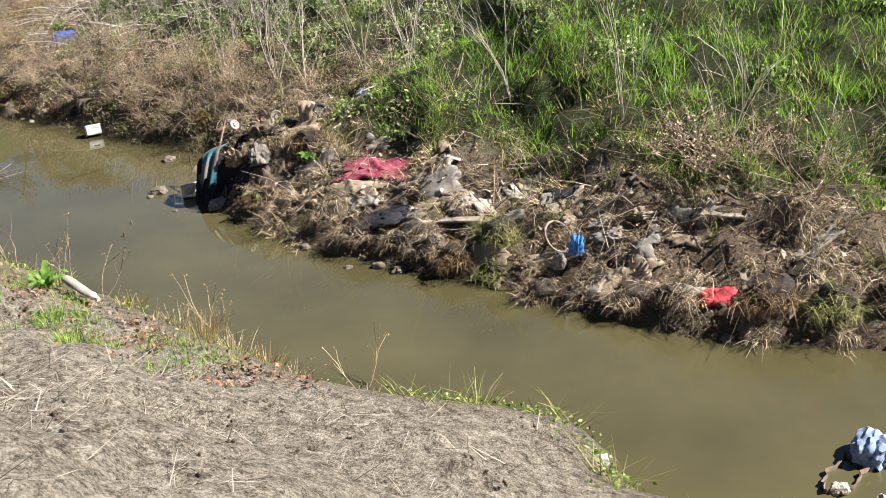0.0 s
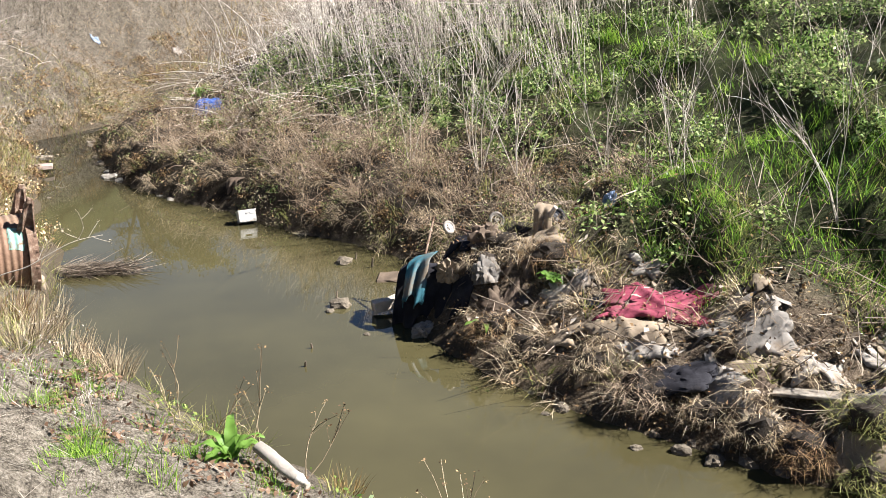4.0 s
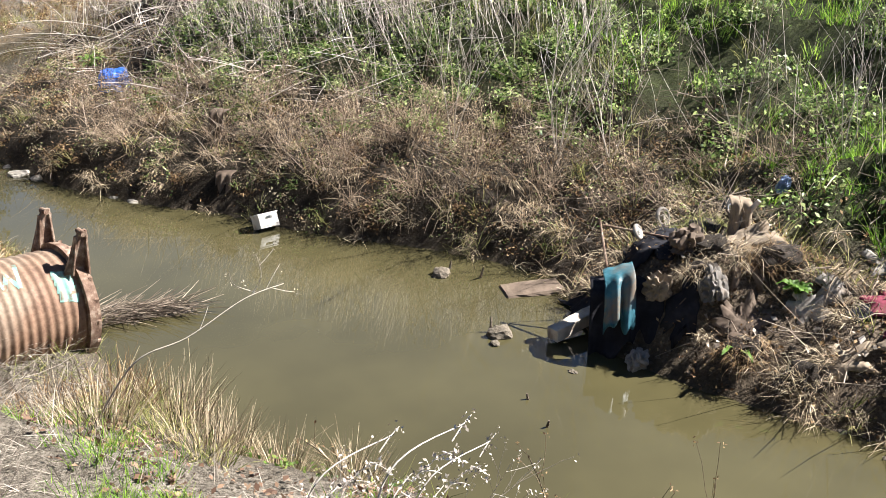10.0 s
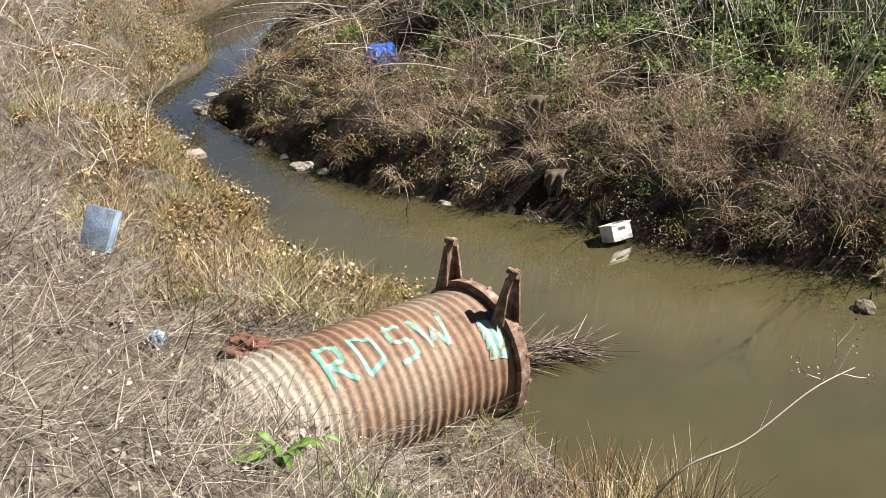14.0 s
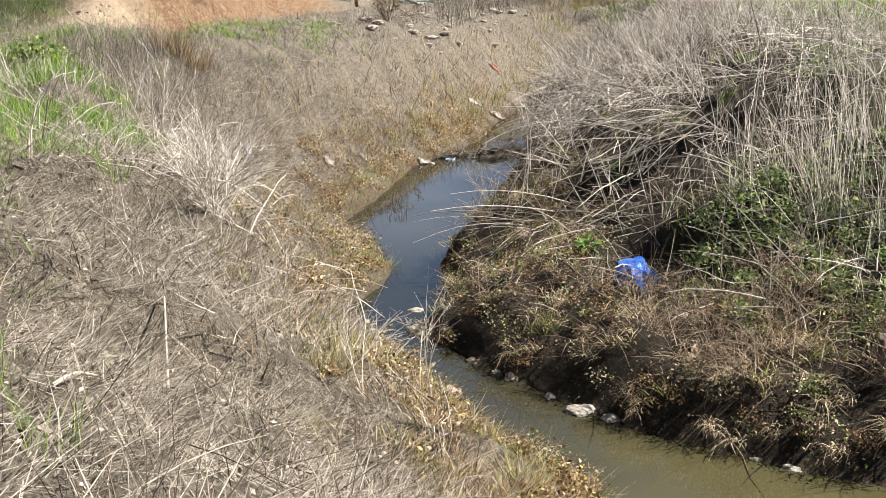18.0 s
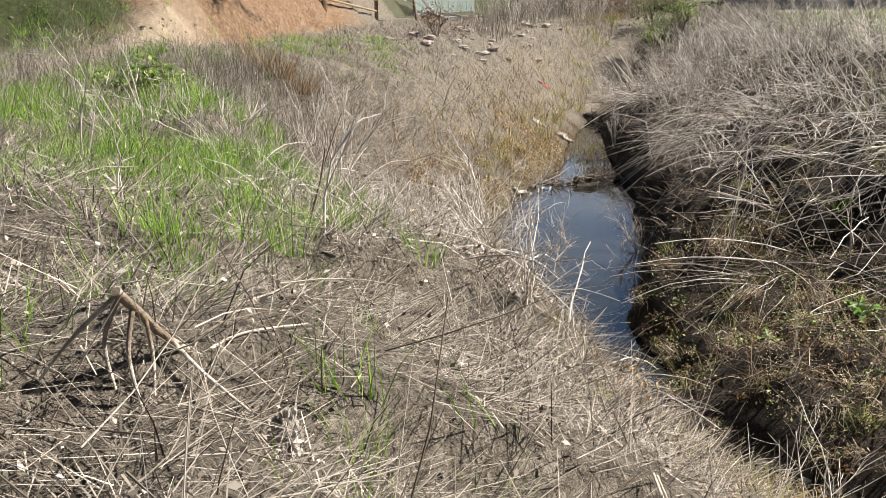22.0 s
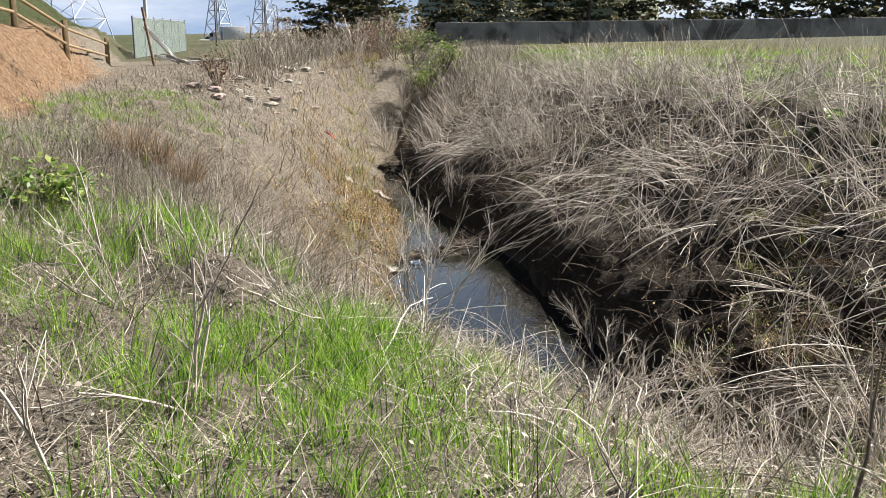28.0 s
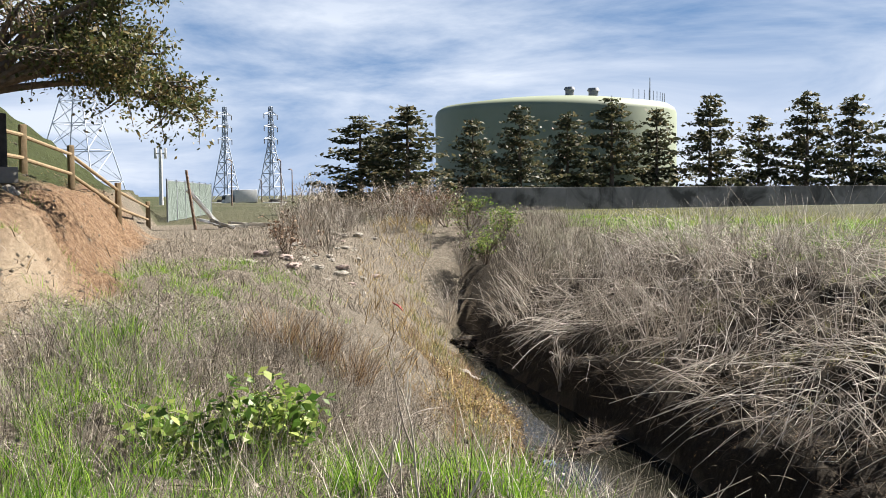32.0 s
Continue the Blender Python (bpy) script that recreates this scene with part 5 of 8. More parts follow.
# ---- litter and other things along the creek ----
def fabric(name, colour, dirt=(0.17, 0.13, 0.09), rough=0.9, much=0.5, weave=60.0):
    """Soiled cloth: dyed colour, faded patches, mud stains, fine weave relief."""
    m, nt, bs, out = nodes_of(name)
    co = nt.nodes.new("ShaderNodeTexCoord").outputs["Object"]
    n, s, w = noise_of(nt, 5.0, 6, 0.65, co), noise_of(nt, 2.6, 5, 0.65, co, 0.5), noise_of(nt, weave, 3, 0.6, co)
    light = tuple(min(0.9, c * 1.35 + 0.012) for c in colour)
    dark = tuple(c * 0.6 for c in colour)
    r = ramp_of(nt, [(0.3, dark), (0.5, colour), (0.72, light)])
    nt.links.new(n.outputs["Fac"], r.inputs["Fac"])
    f = ramp_of(nt, [(0.62 - 0.2 * much, (0, 0, 0)), (0.80 - 0.2 * much, (1, 1, 1))])
    nt.links.new(s.outputs["Fac"], f.inputs["Fac"])
    c = mix_of(nt, f.outputs["Color"], r.outputs["Color"], dirt)
    nt.links.new(c, bs.inputs["Base Color"])
    bs.inputs["Roughness"].default_value, bs.inputs["Specular IOR Level"].default_value = rough, 0.2
    f2 = noise_of(nt, 13.0, 2, 0.5, co, 1.6)
    bump_of(nt, bs, mix_of(nt, 0.25, f2.outputs["Fac"], w.outputs["Fac"]), 0.4, 0.015)
    return m


M_RED = fabric("faded_red_cloth", (0.21, 0.042, 0.066), (0.20, 0.13, 0.11), much=0.42)
M_CORAL = fabric("coral_cloth", (0.42, 0.05, 0.06), much=0.35)
M_TEAL = fabric("teal_tarp", (0.035, 0.126, 0.158), much=0.55, rough=0.5)
M_BLACK = fabric("black_quilt", (0.014, 0.014, 0.018), (0.035, 0.03, 0.026), much=0.3)
M_CREAM = fabric("soiled_white_cloth", (0.28, 0.255, 0.22), much=0.6)
M_TAN = fabric("tan_canvas", (0.23, 0.185, 0.13), much=0.6)
M_GREYC = fabric("grey_cloth", (0.17, 0.157, 0.138), much=0.6)
M_BROWNC = fabric("brown_jacket", (0.12, 0.09, 0.065), much=0.4)
M_BLUE = fabric("blue_plastic", (0.06, 0.22, 0.52), much=0.1, rough=0.35)
M_NAVY = fabric("blue_sheet", (0.03, 0.13, 0.50), much=0.15, rough=0.4)
M_PALEBLUE = fabric("pale_blue_plastic", (0.22, 0.29, 0.38), much=0.3, rough=0.35)
M_DENIM = fabric("bleached_denim", (0.22, 0.29, 0.42), (0.5, 0.5, 0.5), much=0.5)
M_ORANGE = fabric("orange_sack", (0.13, 0.06, 0.042), much=0.6)
M_PLASTIC = solid("white_plastic", [(0.3, (0.66, 0.65, 0.61)), (0.7, (0.80, 0.79, 0.75))], 5, 0.4, bump=0.1, stain=(0.45, 0.41, 0.33), stain_scale=5)
M_STONE = solid("creek_stone", [(0.3, (0.07, 0.06, 0.045)), (0.6, (0.15, 0.125, 0.09)), (0.8, (0.26, 0.23, 0.18))], 10, 0.9, bump=0.7)
M_PALESTONE = solid("pale_rubble", [(0.3, (0.22, 0.20, 0.165)), (0.7, (0.40, 0.37, 0.31))], 10, 0.9, bump=0.7)
# wet brush of the dams; in straw drifts its near-black paints inner shade
M_WETBRUSH_SHADE = solid("wet_brush_and_gap_shade", [(0.3, (0.014, 0.011, 0.008)), (0.7, (0.055, 0.043, 0.030))], 12, 0.9, bump=0.9)
M_PINK = solid("pale_pink_plaster", [(0.3, (0.26, 0.20, 0.17)), (0.7, (0.40, 0.32, 0.28))], 10, 0.9, bump=0.5)
M_GREYWOOD = solid("grey_board", [(0.3, (0.19, 0.165, 0.13)), (0.7, (0.38, 0.34, 0.28))], 9, 0.9, bump=0.6, stain=(0.12, 0.10, 0.075), stain_scale=3)
M_FALLEN = blade("fallen_leaf", [(0.1, (0.06, 0.034, 0.022)), (0.5, (0.17, 0.10, 0.06)), (0.9, (0.32, 0.22, 0.14))], 0.15)
M_DOCK = blade("dock_leaf", [(0.1, (0.05, 0.12, 0.02)), (0.5, (0.12, 0.24, 0.04)), (0.9, (0.27, 0.38, 0.09))], 0.4, 0.45)
M_MALLOW = blade("mallow_leaf", [(0.1, (0.04, 0.09, 0.015)), (0.5, (0.13, 0.21, 0.035)), (0.9, (0.40, 0.45, 0.13))], 0.4, 0.45)


def on(x, y, dz=0.0, rx=0, ry=0, rz=0):
    return pose(x, y, ground_z(x, y) + dz, rx, ry, rz)


def cloth(name, x, y, sx, sy, rz, material, label, category, seed, fold=0.06, lift=0.03, step=0.021, ragged=0.16, freq=1.2, group=""):
    """A cloth lying over the ground in folds, with a ragged, uneven edge."""
    r = np.random.RandomState(seed)
    nx, ny = max(8, int(sx / step)), max(8, int(sy / step))
    u, v = np.meshgrid(np.linspace(-0.5, 0.5, nx), np.linspace(-0.5, 0.5, ny))
    u, v = u.ravel(), v.ravel()
    ph = r.uniform(0, 6.28, 8)
    edge = 1 + ragged * (np.sin(v * 9 + ph[0]) * np.abs(u) * 2 + np.sin(u * 11 + ph[1]) * np.abs(v) * 2 + 0.6 * np.sin((u + v) * 23 + ph[6]))
    lx, ly = u * sx * edge, v * sy * edge
    f = freq
    crease = sum(a * (1 - np.abs(np.sin((lx * math.cos(t) + ly * math.sin(t)) * k * f + p + 1.6 * np.sin(lx * 5 * f + ly * 4 * f + q)))) ** 1.6
                 for a, t, k, p, q in zip((0.8, 0.5, 0.30, 0.12), r.uniform(0, 3.14, 4), (4.5, 8, 14, 26), ph[2:6], ph[:4]))
    c, s = math.cos(radians(rz)), math.sin(radians(rz))
    P = np.c_[lx * c - ly * s, lx * s + ly * c]
    g0 = ground_z(x, y)
    z = bank(P + np.array((x, y)))[0] - g0
    soft = z + 0.6 * lift + 0.6 * fold * crease * (0.5 + 0.5 * np.exp(-((np.abs(u) * 2) ** 6 + (np.abs(v) * 2) ** 6)))
    rim = (np.abs(u) > 0.5 - 0.6 / nx) | (np.abs(v) > 0.5 - 0.6 / ny)
    soft = np.where(rim, np.maximum(z, 0 - g0) + 0.3 * lift + 0.25 * fold * crease, soft)
    me = grid_mesh(name, np.c_[P, soft], nx, ny)
    me.materials.append(material)
    ob = new(name, me)
    ob.matrix_world = Matrix.Translation((x, y, g0))
    sol = ob.modifiers.new("thickness", "SOLIDIFY")
    sol.thickness, sol.offset = 0.008, 1.0
    return tagged(ob, label, category, group)


def lump(sx, sy, sz, seed, wrinkle=0.12, freq=2.0, sub=4, flat=0.35):
    """A soft or rough mass: a ball pressed flat below, creased by seeded noise."""
    bm = bmesh.new()
    bmesh.ops.create_icosphere(bm, subdivisions=sub, radius=1.0)
    off = Vector((seed * 3.17, seed * 1.31, seed * 0.77))
    for v in bm.verts:
        p = v.co.copy()
        k = 1 + wrinkle * (noise.noise(p * freq + off) + 0.6 * noise.noise(p * freq * 2.3 + off) + 0.35 * noise.noise(p * freq * 5.1 + off))
        p = p * k
        p.z = max(p.z, -flat)
        v.co = Vector((p.x * sx / 2, p.y * sy / 2, (p.z + flat) * sz / (1 + flat)))
    return bm


def folds(sx, sy, sz, seed, depth, freq):
    """A slumped bundle of cloth: a flattened ball creased by long soft folds."""
    bm = bmesh.new()
    bmesh.ops.create_icosphere(bm, subdivisions=4, radius=1.0)
    r = random.Random(seed)
    off = Vector((seed * 2.3, seed * 0.7, seed * 1.9))
    lay = [(Vector((r.uniform(-1, 1), r.uniform(-1, 1), r.uniform(-0.6, 0.6))).normalized(), r.uniform(2.2, 4.2) * freq * 0.6, r.uniform(0, 6.28)) for k in range(4)]
    for v in bm.verts:
        p = v.co.copy()
        warp = p + 0.35 * Vector((noise.noise(p * 1.4 + off), noise.noise(p * 1.4 + off * 2), noise.noise(p * 1.4 + off * 3)))
        k = 1 + 0.30 * noise.noise(p * 1.1 + off)
        for q, (d, f, ph) in enumerate(lay):
            k -= depth * (0.9, 0.6, 0.45, 0.3)[q] * (1 - abs(math.sin(warp.dot(d) * f * (1 + 0.6 * q) + ph))) ** 2
        p = p * k
        p.z = max(p.z, -0.35)
        v.co = Vector((p.x * sx / 2, p.y * sy / 2, (p.z + 0.35) * sz / 1.35))
    return bm


def soft_thing(name, m, size, material, label, category, seed, wrinkle=0.16, freq=2.2, group=""):
    ob = part(name, folds(*size, seed, wrinkle * 1.5, freq), material)
    ob.matrix_world = m
    return tagged(ob, label, category, group)


def rock(name, m, size, material, label, category, seed, group=""):
    bm = lump(*size, seed, 0.34, 1.5, 3, 0.5)
    ob = part(name, bm, material, soft=False)
    ob.matrix_world = m
    return tagged(ob, label, category, group)


def ring(r, tube, seg=40, sides=10, z=0.0):
    """A round tyre lying in its own xy plane."""
    bm = bmesh.new()
    vs = [[bm.verts.new(((r + tube * math.cos(b)) * math.cos(a), (r + tube * math.cos(b)) * math.sin(a), z + tube * math.sin(b)))
           for b in [6.28319 * j / sides for j in range(sides)]] for a in [6.28319 * i / seg for i in range(seg)]]
    for i in range(seg):
        for j in range(sides):
            bm.faces.new((vs[i][j], vs[(i + 1) % seg][j], vs[(i + 1) % seg][(j + 1) % sides], vs[i][(j + 1) % sides]))
    return bm


def wheel(m, r, tube, spokes, tyre_mat, rim_mat, label, name="wheel", wide=False):
    top = thing(name, m, label, "wheel")
    part("tyre", ring(r, tube), tyre_mat, top)
    rim = part("rim", ring(r - tube * 1.1, tube * 0.45, 40, 6), rim_mat, top)
    part("hub", rod((0, 0, -tube * 1.6), (0, 0, tube * 1.6), r * (0.3 if wide else 0.1), sides=14), rim_mat, top)
    for k in range(spokes):
        a = 6.2832 * k / spokes
        e = Vector((math.cos(a), math.sin(a), 0))
        part("spoke", rod(e * r * 0.08, e * (r - tube), r * (0.07 if wide else 0.012), sides=6), rim_mat, top)
    return top


def branchy(base, height, spread_a, levels, seed, r0, kids=3, shrink=0.62, droop=0.0, wander=0.25):
    """Branching bare twigs as rows of stems; returns faces for one mesh and the tips."""
    r = np.random.RandomState(seed)
    rows, tips = [], []

    def grow(p, d, length, rad, lev):
        q = [p]
        e = d
        for k in range(3):
            e = (e + Vector(r.normal(0, wander * 0.5, 3)) + Vector((0, 0, -droop * 0.2))).normalized()
            q.append(q[-1] + e * length / 3)
        rows.append((q, rad, rad * 0.6))
        if lev == 0:
            tips.append(q[-1])
            return
        for k in range(kids + r.randint(0, 2)):
            f = r.uniform(0.3, 1.0)
            at = q[0].lerp(q[-1], f) if f < 0.95 else q[-1]
            j = min(2, int(f * 3))
            at = q[j].lerp(q[j + 1], f * 3 - j) if f < 1 else q[-1]
            turn = (e + Vector(r.normal(0, spread_a, 3))).normalized()
            grow(at, turn, length * shrink * r.uniform(0.6, 1.15), rad * 0.55, lev - 1)
    grow(Vector(base), Vector((r.normal(0, 0.15), r.normal(0, 0.15), 1)).normalized(), height, r0, levels)
    pts = [np.array([q[k] for q, a, b in rows]) for k in range(4)]
    ra, rb = np.array([a for q, a, b in rows]), np.array([b for q, a, b in rows])
    return tubes(pts, [ra + (rb - ra) * k / 3 for k in range(4)], 4), tips


def shrub(name, m, height, spread_a, levels, seed, r0, material, label, category, stems=1, kids=3, splay=0.3, leaf=None, leaf_size=0.03, wander=0.25, group="", per_tip=5):
    """A shrub or weed: stems that branch, and leaves at the tips where it has any."""
    top = thing(name, m, label, category, group)
    r = np.random.RandomState(seed)
    geos, tips = [], []
    for k in range(stems):
        g, t = branchy((0, 0, 0), height * r.uniform(0.7, 1.1), spread_a, levels, seed * 7 + k, r0, kids, wander=wander)
        ang, ln = r.uniform(0, 6.28), splay * r.uniform(0.2, 1.0)
        rot = np.array(Matrix.Rotation(ln, 3, Vector((math.cos(ang), math.sin(ang), 0))))
        shift = np.array((math.cos(ang + 1.57), math.sin(ang + 1.57), 0)) * -0.12 * ln * height
        geos.append((g[0] @ rot.T + shift, g[1]))
        tips += [tuple(rot @ np.array(p) + shift) for p in t]
    for V, F in geos:
        stuff("stem", (V[:16], F[:12]), material, "", "", top)
    twigs = [(V[16:], F[12:] - 16) for V, F in geos if len(F) > 12]
    if twigs:
        stuff("branchwork", joined(*twigs), material, "", "", top)["kind"] = "stuff"
    if leaf is not None and tips:
        at = np.repeat(np.array(tips), per_tip, 0) + r.normal(0, leaf_size * 1.3, (len(tips) * per_tip, 3))
        stuff("foliage", leaflets(at, r.uniform(0.5, 1.2, len(at)) * leaf_size, 0.7), leaf, "", "", top)
    return top


def plank(name, a, b, w, h, material, label, category="board", roll=0.0, bevel=0.006):
    """A worn board from a to b (its underside's middle line)."""
    a, b = Vector(a), Vector(b)
    d = b - a
    bm = bmesh.new()
    bmesh.ops.create_cube(bm, size=1.0)
    bmesh.ops.subdivide_edges(bm, edges=[e for e in bm.edges if abs((e.verts[0].co - e.verts[1].co).x) > 0.5], cuts=6, use_grid_fill=True)
    for v in bm.verts:
        k = noise.noise(Vector((v.co.x * 7 + a.x, v.co.y * 3 + a.y, v.co.z)))
        v.co = Vector((v.co.x * d.length, v.co.y * w * (1 + 0.12 * k), (v.co.z + 0.5) * h * (1 + 0.15 * k)))
    bmesh.ops.bevel(bm, geom=[e for e in bm.edges if e.calc_face_angle(0) > 0.8], offset=bevel, segments=1, affect="EDGES")
    ob = part(name, bm, material, soft=False)
    ob.matrix_world = Matrix.Translation((a + b) / 2) @ d.to_track_quat("X", "Z").to_matrix().to_4x4() @ Matrix.Rotation(radians(roll), 4, "X")
    return tagged(ob, label, category)


# -- the rusted culvert pipe with its flap-gate frame --
def rusted_steel():
    m, nt, bs, out = nodes_of("rusted_painted_steel")
    co = nt.nodes.new("ShaderNodeTexCoord").outputs["Object"]
    n1, n2, n3 = noise_of(nt, 3.2, 8, 0.68, co, 0.4), noise_of(nt, 1.1, 5, 0.6, co), noise_of(nt, 28, 6, 0.7, co)
    rust = ramp_of(nt, [(0.3, (0.065, 0.031, 0.017)), (0.5, (0.18, 0.105, 0.063)), (0.7, (0.29, 0.195, 0.125))])
    nt.links.new(mix_of(nt, 0.4, n1.outputs["Fac"], n3.outputs["Fac"]), rust.inputs["Fac"])
    pale = ramp_of(nt, [(0.3, (0.16, 0.125, 0.086)), (0.7, (0.30, 0.255, 0.19))])
    nt.links.new(n3.outputs["Fac"], pale.inputs["Fac"])
    f = ramp_of(nt, [(0.50, (0, 0, 0)), (0.74, (0.85, 0.85, 0.85))])
    nt.links.new(n2.outputs["Fac"], f.inputs["Fac"])
    bs.inputs["Roughness"].default_value, bs.inputs["Metallic"].default_value = 0.75, 0.15
    sx = nt.nodes.new("ShaderNodeSeparateXYZ")
    nt.links.new(co, sx.inputs["Vector"])
    end = nt.nodes.new("ShaderNodeMapRange")          # remains of pale paint on the buried end
    end.inputs["From Min"].default_value, end.inputs["From Max"].default_value = 0.25, 0.85
    end.inputs["To Min"].default_value, end.inputs["To Max"].default_value = 0.20, -0.16
    nt.links.new(sx.outputs["X"], end.inputs["Value"])
    worn = nt.nodes.new("ShaderNodeMath")
    worn.operation = "ADD"
    nt.links.new(mix_of(nt, 0.4, n2.outputs["Fac"], n3.outputs["Fac"]), worn.inputs[0])
    nt.links.new(end.outputs["Result"], worn.inputs[1])
    left = ramp_of(nt, [(0.50, (0, 0, 0)), (0.66, (0.85, 0.85, 0.85))])
    nt.links.new(worn.outputs["Value"], left.inputs["Fac"])
    nt.links.new(mix_of(nt, left.outputs["Color"], mix_of(nt, f.outputs["Color"], rust.outputs["Color"], pale.outputs["Color"]), (0.28, 0.265, 0.21)), bs.inputs["Base Color"])
    bump_of(nt, bs, n3.outputs["Fac"], 0.35, 0.01)
    return m


M_PIPE = rusted_steel()
M_RUSTY = solid("dark_rusty_iron", [(0.3, (0.075, 0.042, 0.028)), (0.5, (0.20, 0.13, 0.09)), (0.7, (0.42, 0.35, 0.27))], 14, 0.8, 0.3, bump=0.6)
M_MINT = solid("mint_spray_paint", [(0.3, (0.16, 0.34, 0.28)), (0.7, (0.27, 0.46, 0.39))], 20, 0.7, bump=0.2, stain=(0.19, 0.12, 0.075), stain_scale=9)
M_MINT_CLEAN = solid("mint_paint", [(0.3, (0.12, 0.31, 0.255)), (0.7, (0.21, 0.42, 0.35))], 20, 0.7, bump=0.2)
PIPE_A, PIPE_B, PIPE_R = Vector((-2.75, 10.28, 0.60)), Vector((-0.78, 10.80, 0.47)), 0.50
axis = (PIPE_B - PIPE_A)
PIPE_L = axis.length
pipe_m = Matrix.Translation(PIPE_A) @ axis.to_track_quat("X", "Z").to_matrix().to_4x4()
pipe = thing("culvert_pipe", pipe_m, "rusty corrugated steel culvert pipe with mint graffiti", "pipe")


def wave(x):
    return 0.0062 * math.sin(2 * math.pi * x / 0.0762)


bm = bmesh.new()
nseg, nr = int(PIPE_L / 0.0762 * 8), 56
rows_v = []
for i in range(nseg + 1):
    x = PIPE_L * i / nseg
    rows_v.append([bm.verts.new((x, math.cos(a) * (PIPE_R + wave(x)), math.sin(a) * (PIPE_R + wave(x)))) for a in [6.28319 * k / nr for k in range(nr)]])
for i in range(nseg):
    for k in range(nr):
        bm.faces.new((rows_v[i][k], rows_v[i][(k + 1) % nr], rows_v[i + 1][(k + 1) % nr], rows_v[i + 1][k]))
body = part("corrugated_body", bm, M_PIPE, pipe)
sol = body.modifiers.new("thickness", "SOLIDIFY")
sol.thickness, sol.offset = 0.006, -1.0


def ring_band(x0, x1, r0, r1, seg=64):
    bm = bmesh.new()
    loops = [[bm.verts.new((x, math.cos(6.28319 * k / seg) * r, math.sin(6.28319 * k / seg) * r)) for k in range(seg)]
             for x, r in ((x0, r0), (x0, r1), (x1, r1), (x1, r0))]
    for i in range(4):
        for k in range(seg):
            bm.faces.new((loops[i][k], loops[i][(k + 1) % seg], loops[(i + 1) % 4][(k + 1) % seg], loops[(i + 1) % 4][k]))
    return bm


flange = part("flange", ring_band(PIPE_L - 0.02, PIPE_L + 0.05, PIPE_R - 0.02, PIPE_R + 0.055), M_RUSTY, pipe, "dark rusted iron flange ring")
part("gate_seat", ring_band(PIPE_L + 0.05, PIPE_L + 0.09, PIPE_R - 0.06, PIPE_R + 0.03), M_RUSTY, pipe)
for k in range(18):
    a = 6.28319 * k / 18
    p0 = Vector((PIPE_L + 0.045, math.cos(a) * (PIPE_R + 0.045), math.sin(a) * (PIPE_R + 0.045)))
    part("bolt", rod(p0, p0 + Vector((0.035, 0, 0)), 0.018, sides=6), M_RUSTY, flange)
for tilt in (28.0, -34.0):
    turn = Matrix.Translation((0, math.sin(radians(tilt)) * PIPE_R, (math.cos(radians(tilt)) - 1) * PIPE_R)) @ Matrix.Rotation(radians(-tilt * 0.15), 4, "X")
    foot, tip = PIPE_R - 0.02, PIPE_R + 0.36
    arm = bmesh.new()
    web = [(PIPE_L - 0.12, foot), (PIPE_L + 0.06, foot), (PIPE_L + 0.10, tip - 0.05), (PIPE_L + 0.07, tip), (PIPE_L + 0.02, tip), (PIPE_L - 0.01, tip - 0.06)]
    for yy in (-0.012, 0.012):
        arm.faces.new([arm.verts.new((x, yy, z)) for x, z in (web if yy > 0 else web[::-1])])
    arm.verts.ensure_lookup_table()
    nW = len(web)
    for k in range(nW):
        a0, a1 = arm.verts[nW - 1 - k], arm.verts[nW - 1 - (k + 1) % nW]
        b0, b1 = arm.verts[nW + k], arm.verts[nW + (k + 1) % nW]
        arm.faces.new((a0, a1, b1, b0))
    bmesh.ops.recalc_face_normals(arm, faces=arm.faces)
    bmesh.ops.transform(arm, matrix=turn, verts=arm.verts)
    bracket = part("hinge_bracket", arm, M_RUSTY, pipe, "tall rusted hinge bracket", soft=False)
    f1 = box(0.018, 0.17, tip - foot, 0.004, (PIPE_L + 0.075, 0, foot), None)
    for v in f1.verts:
        k = (v.co.z - foot) / (tip - foot)
        v.co.y *= 1 - 0.75 * k
    bmesh.ops.transform(f1, matrix=turn, verts=f1.verts)
    part("bracket_face", f1, M_RUSTY, bracket, soft=False)
    f2 = box(0.014, 0.12, tip - foot - 0.05, 0.004, (PIPE_L - 0.06, 0, foot), None)
    for v in f2.verts:
        k = (v.co.z - foot) / (tip - foot)
        v.co.y *= 1 - 0.75 * k
        v.co.x += 0.06 * k
    bmesh.ops.transform(f2, matrix=turn, verts=f2.verts)
    part("bracket_rib", f2, M_RUSTY, bracket, soft=False)
    p0, p1 = turn @ Vector((PIPE_L + 0.0, -0.05, tip - 0.02)), turn @ Vector((PIPE_L + 0.0, 0.05, tip - 0.02))
    part("hinge_lug", rod(p0 + Vector((0.04, 0, 0)), p1 + Vector((0.04, 0, 0)), 0.026, sides=14), M_RUSTY, bracket)


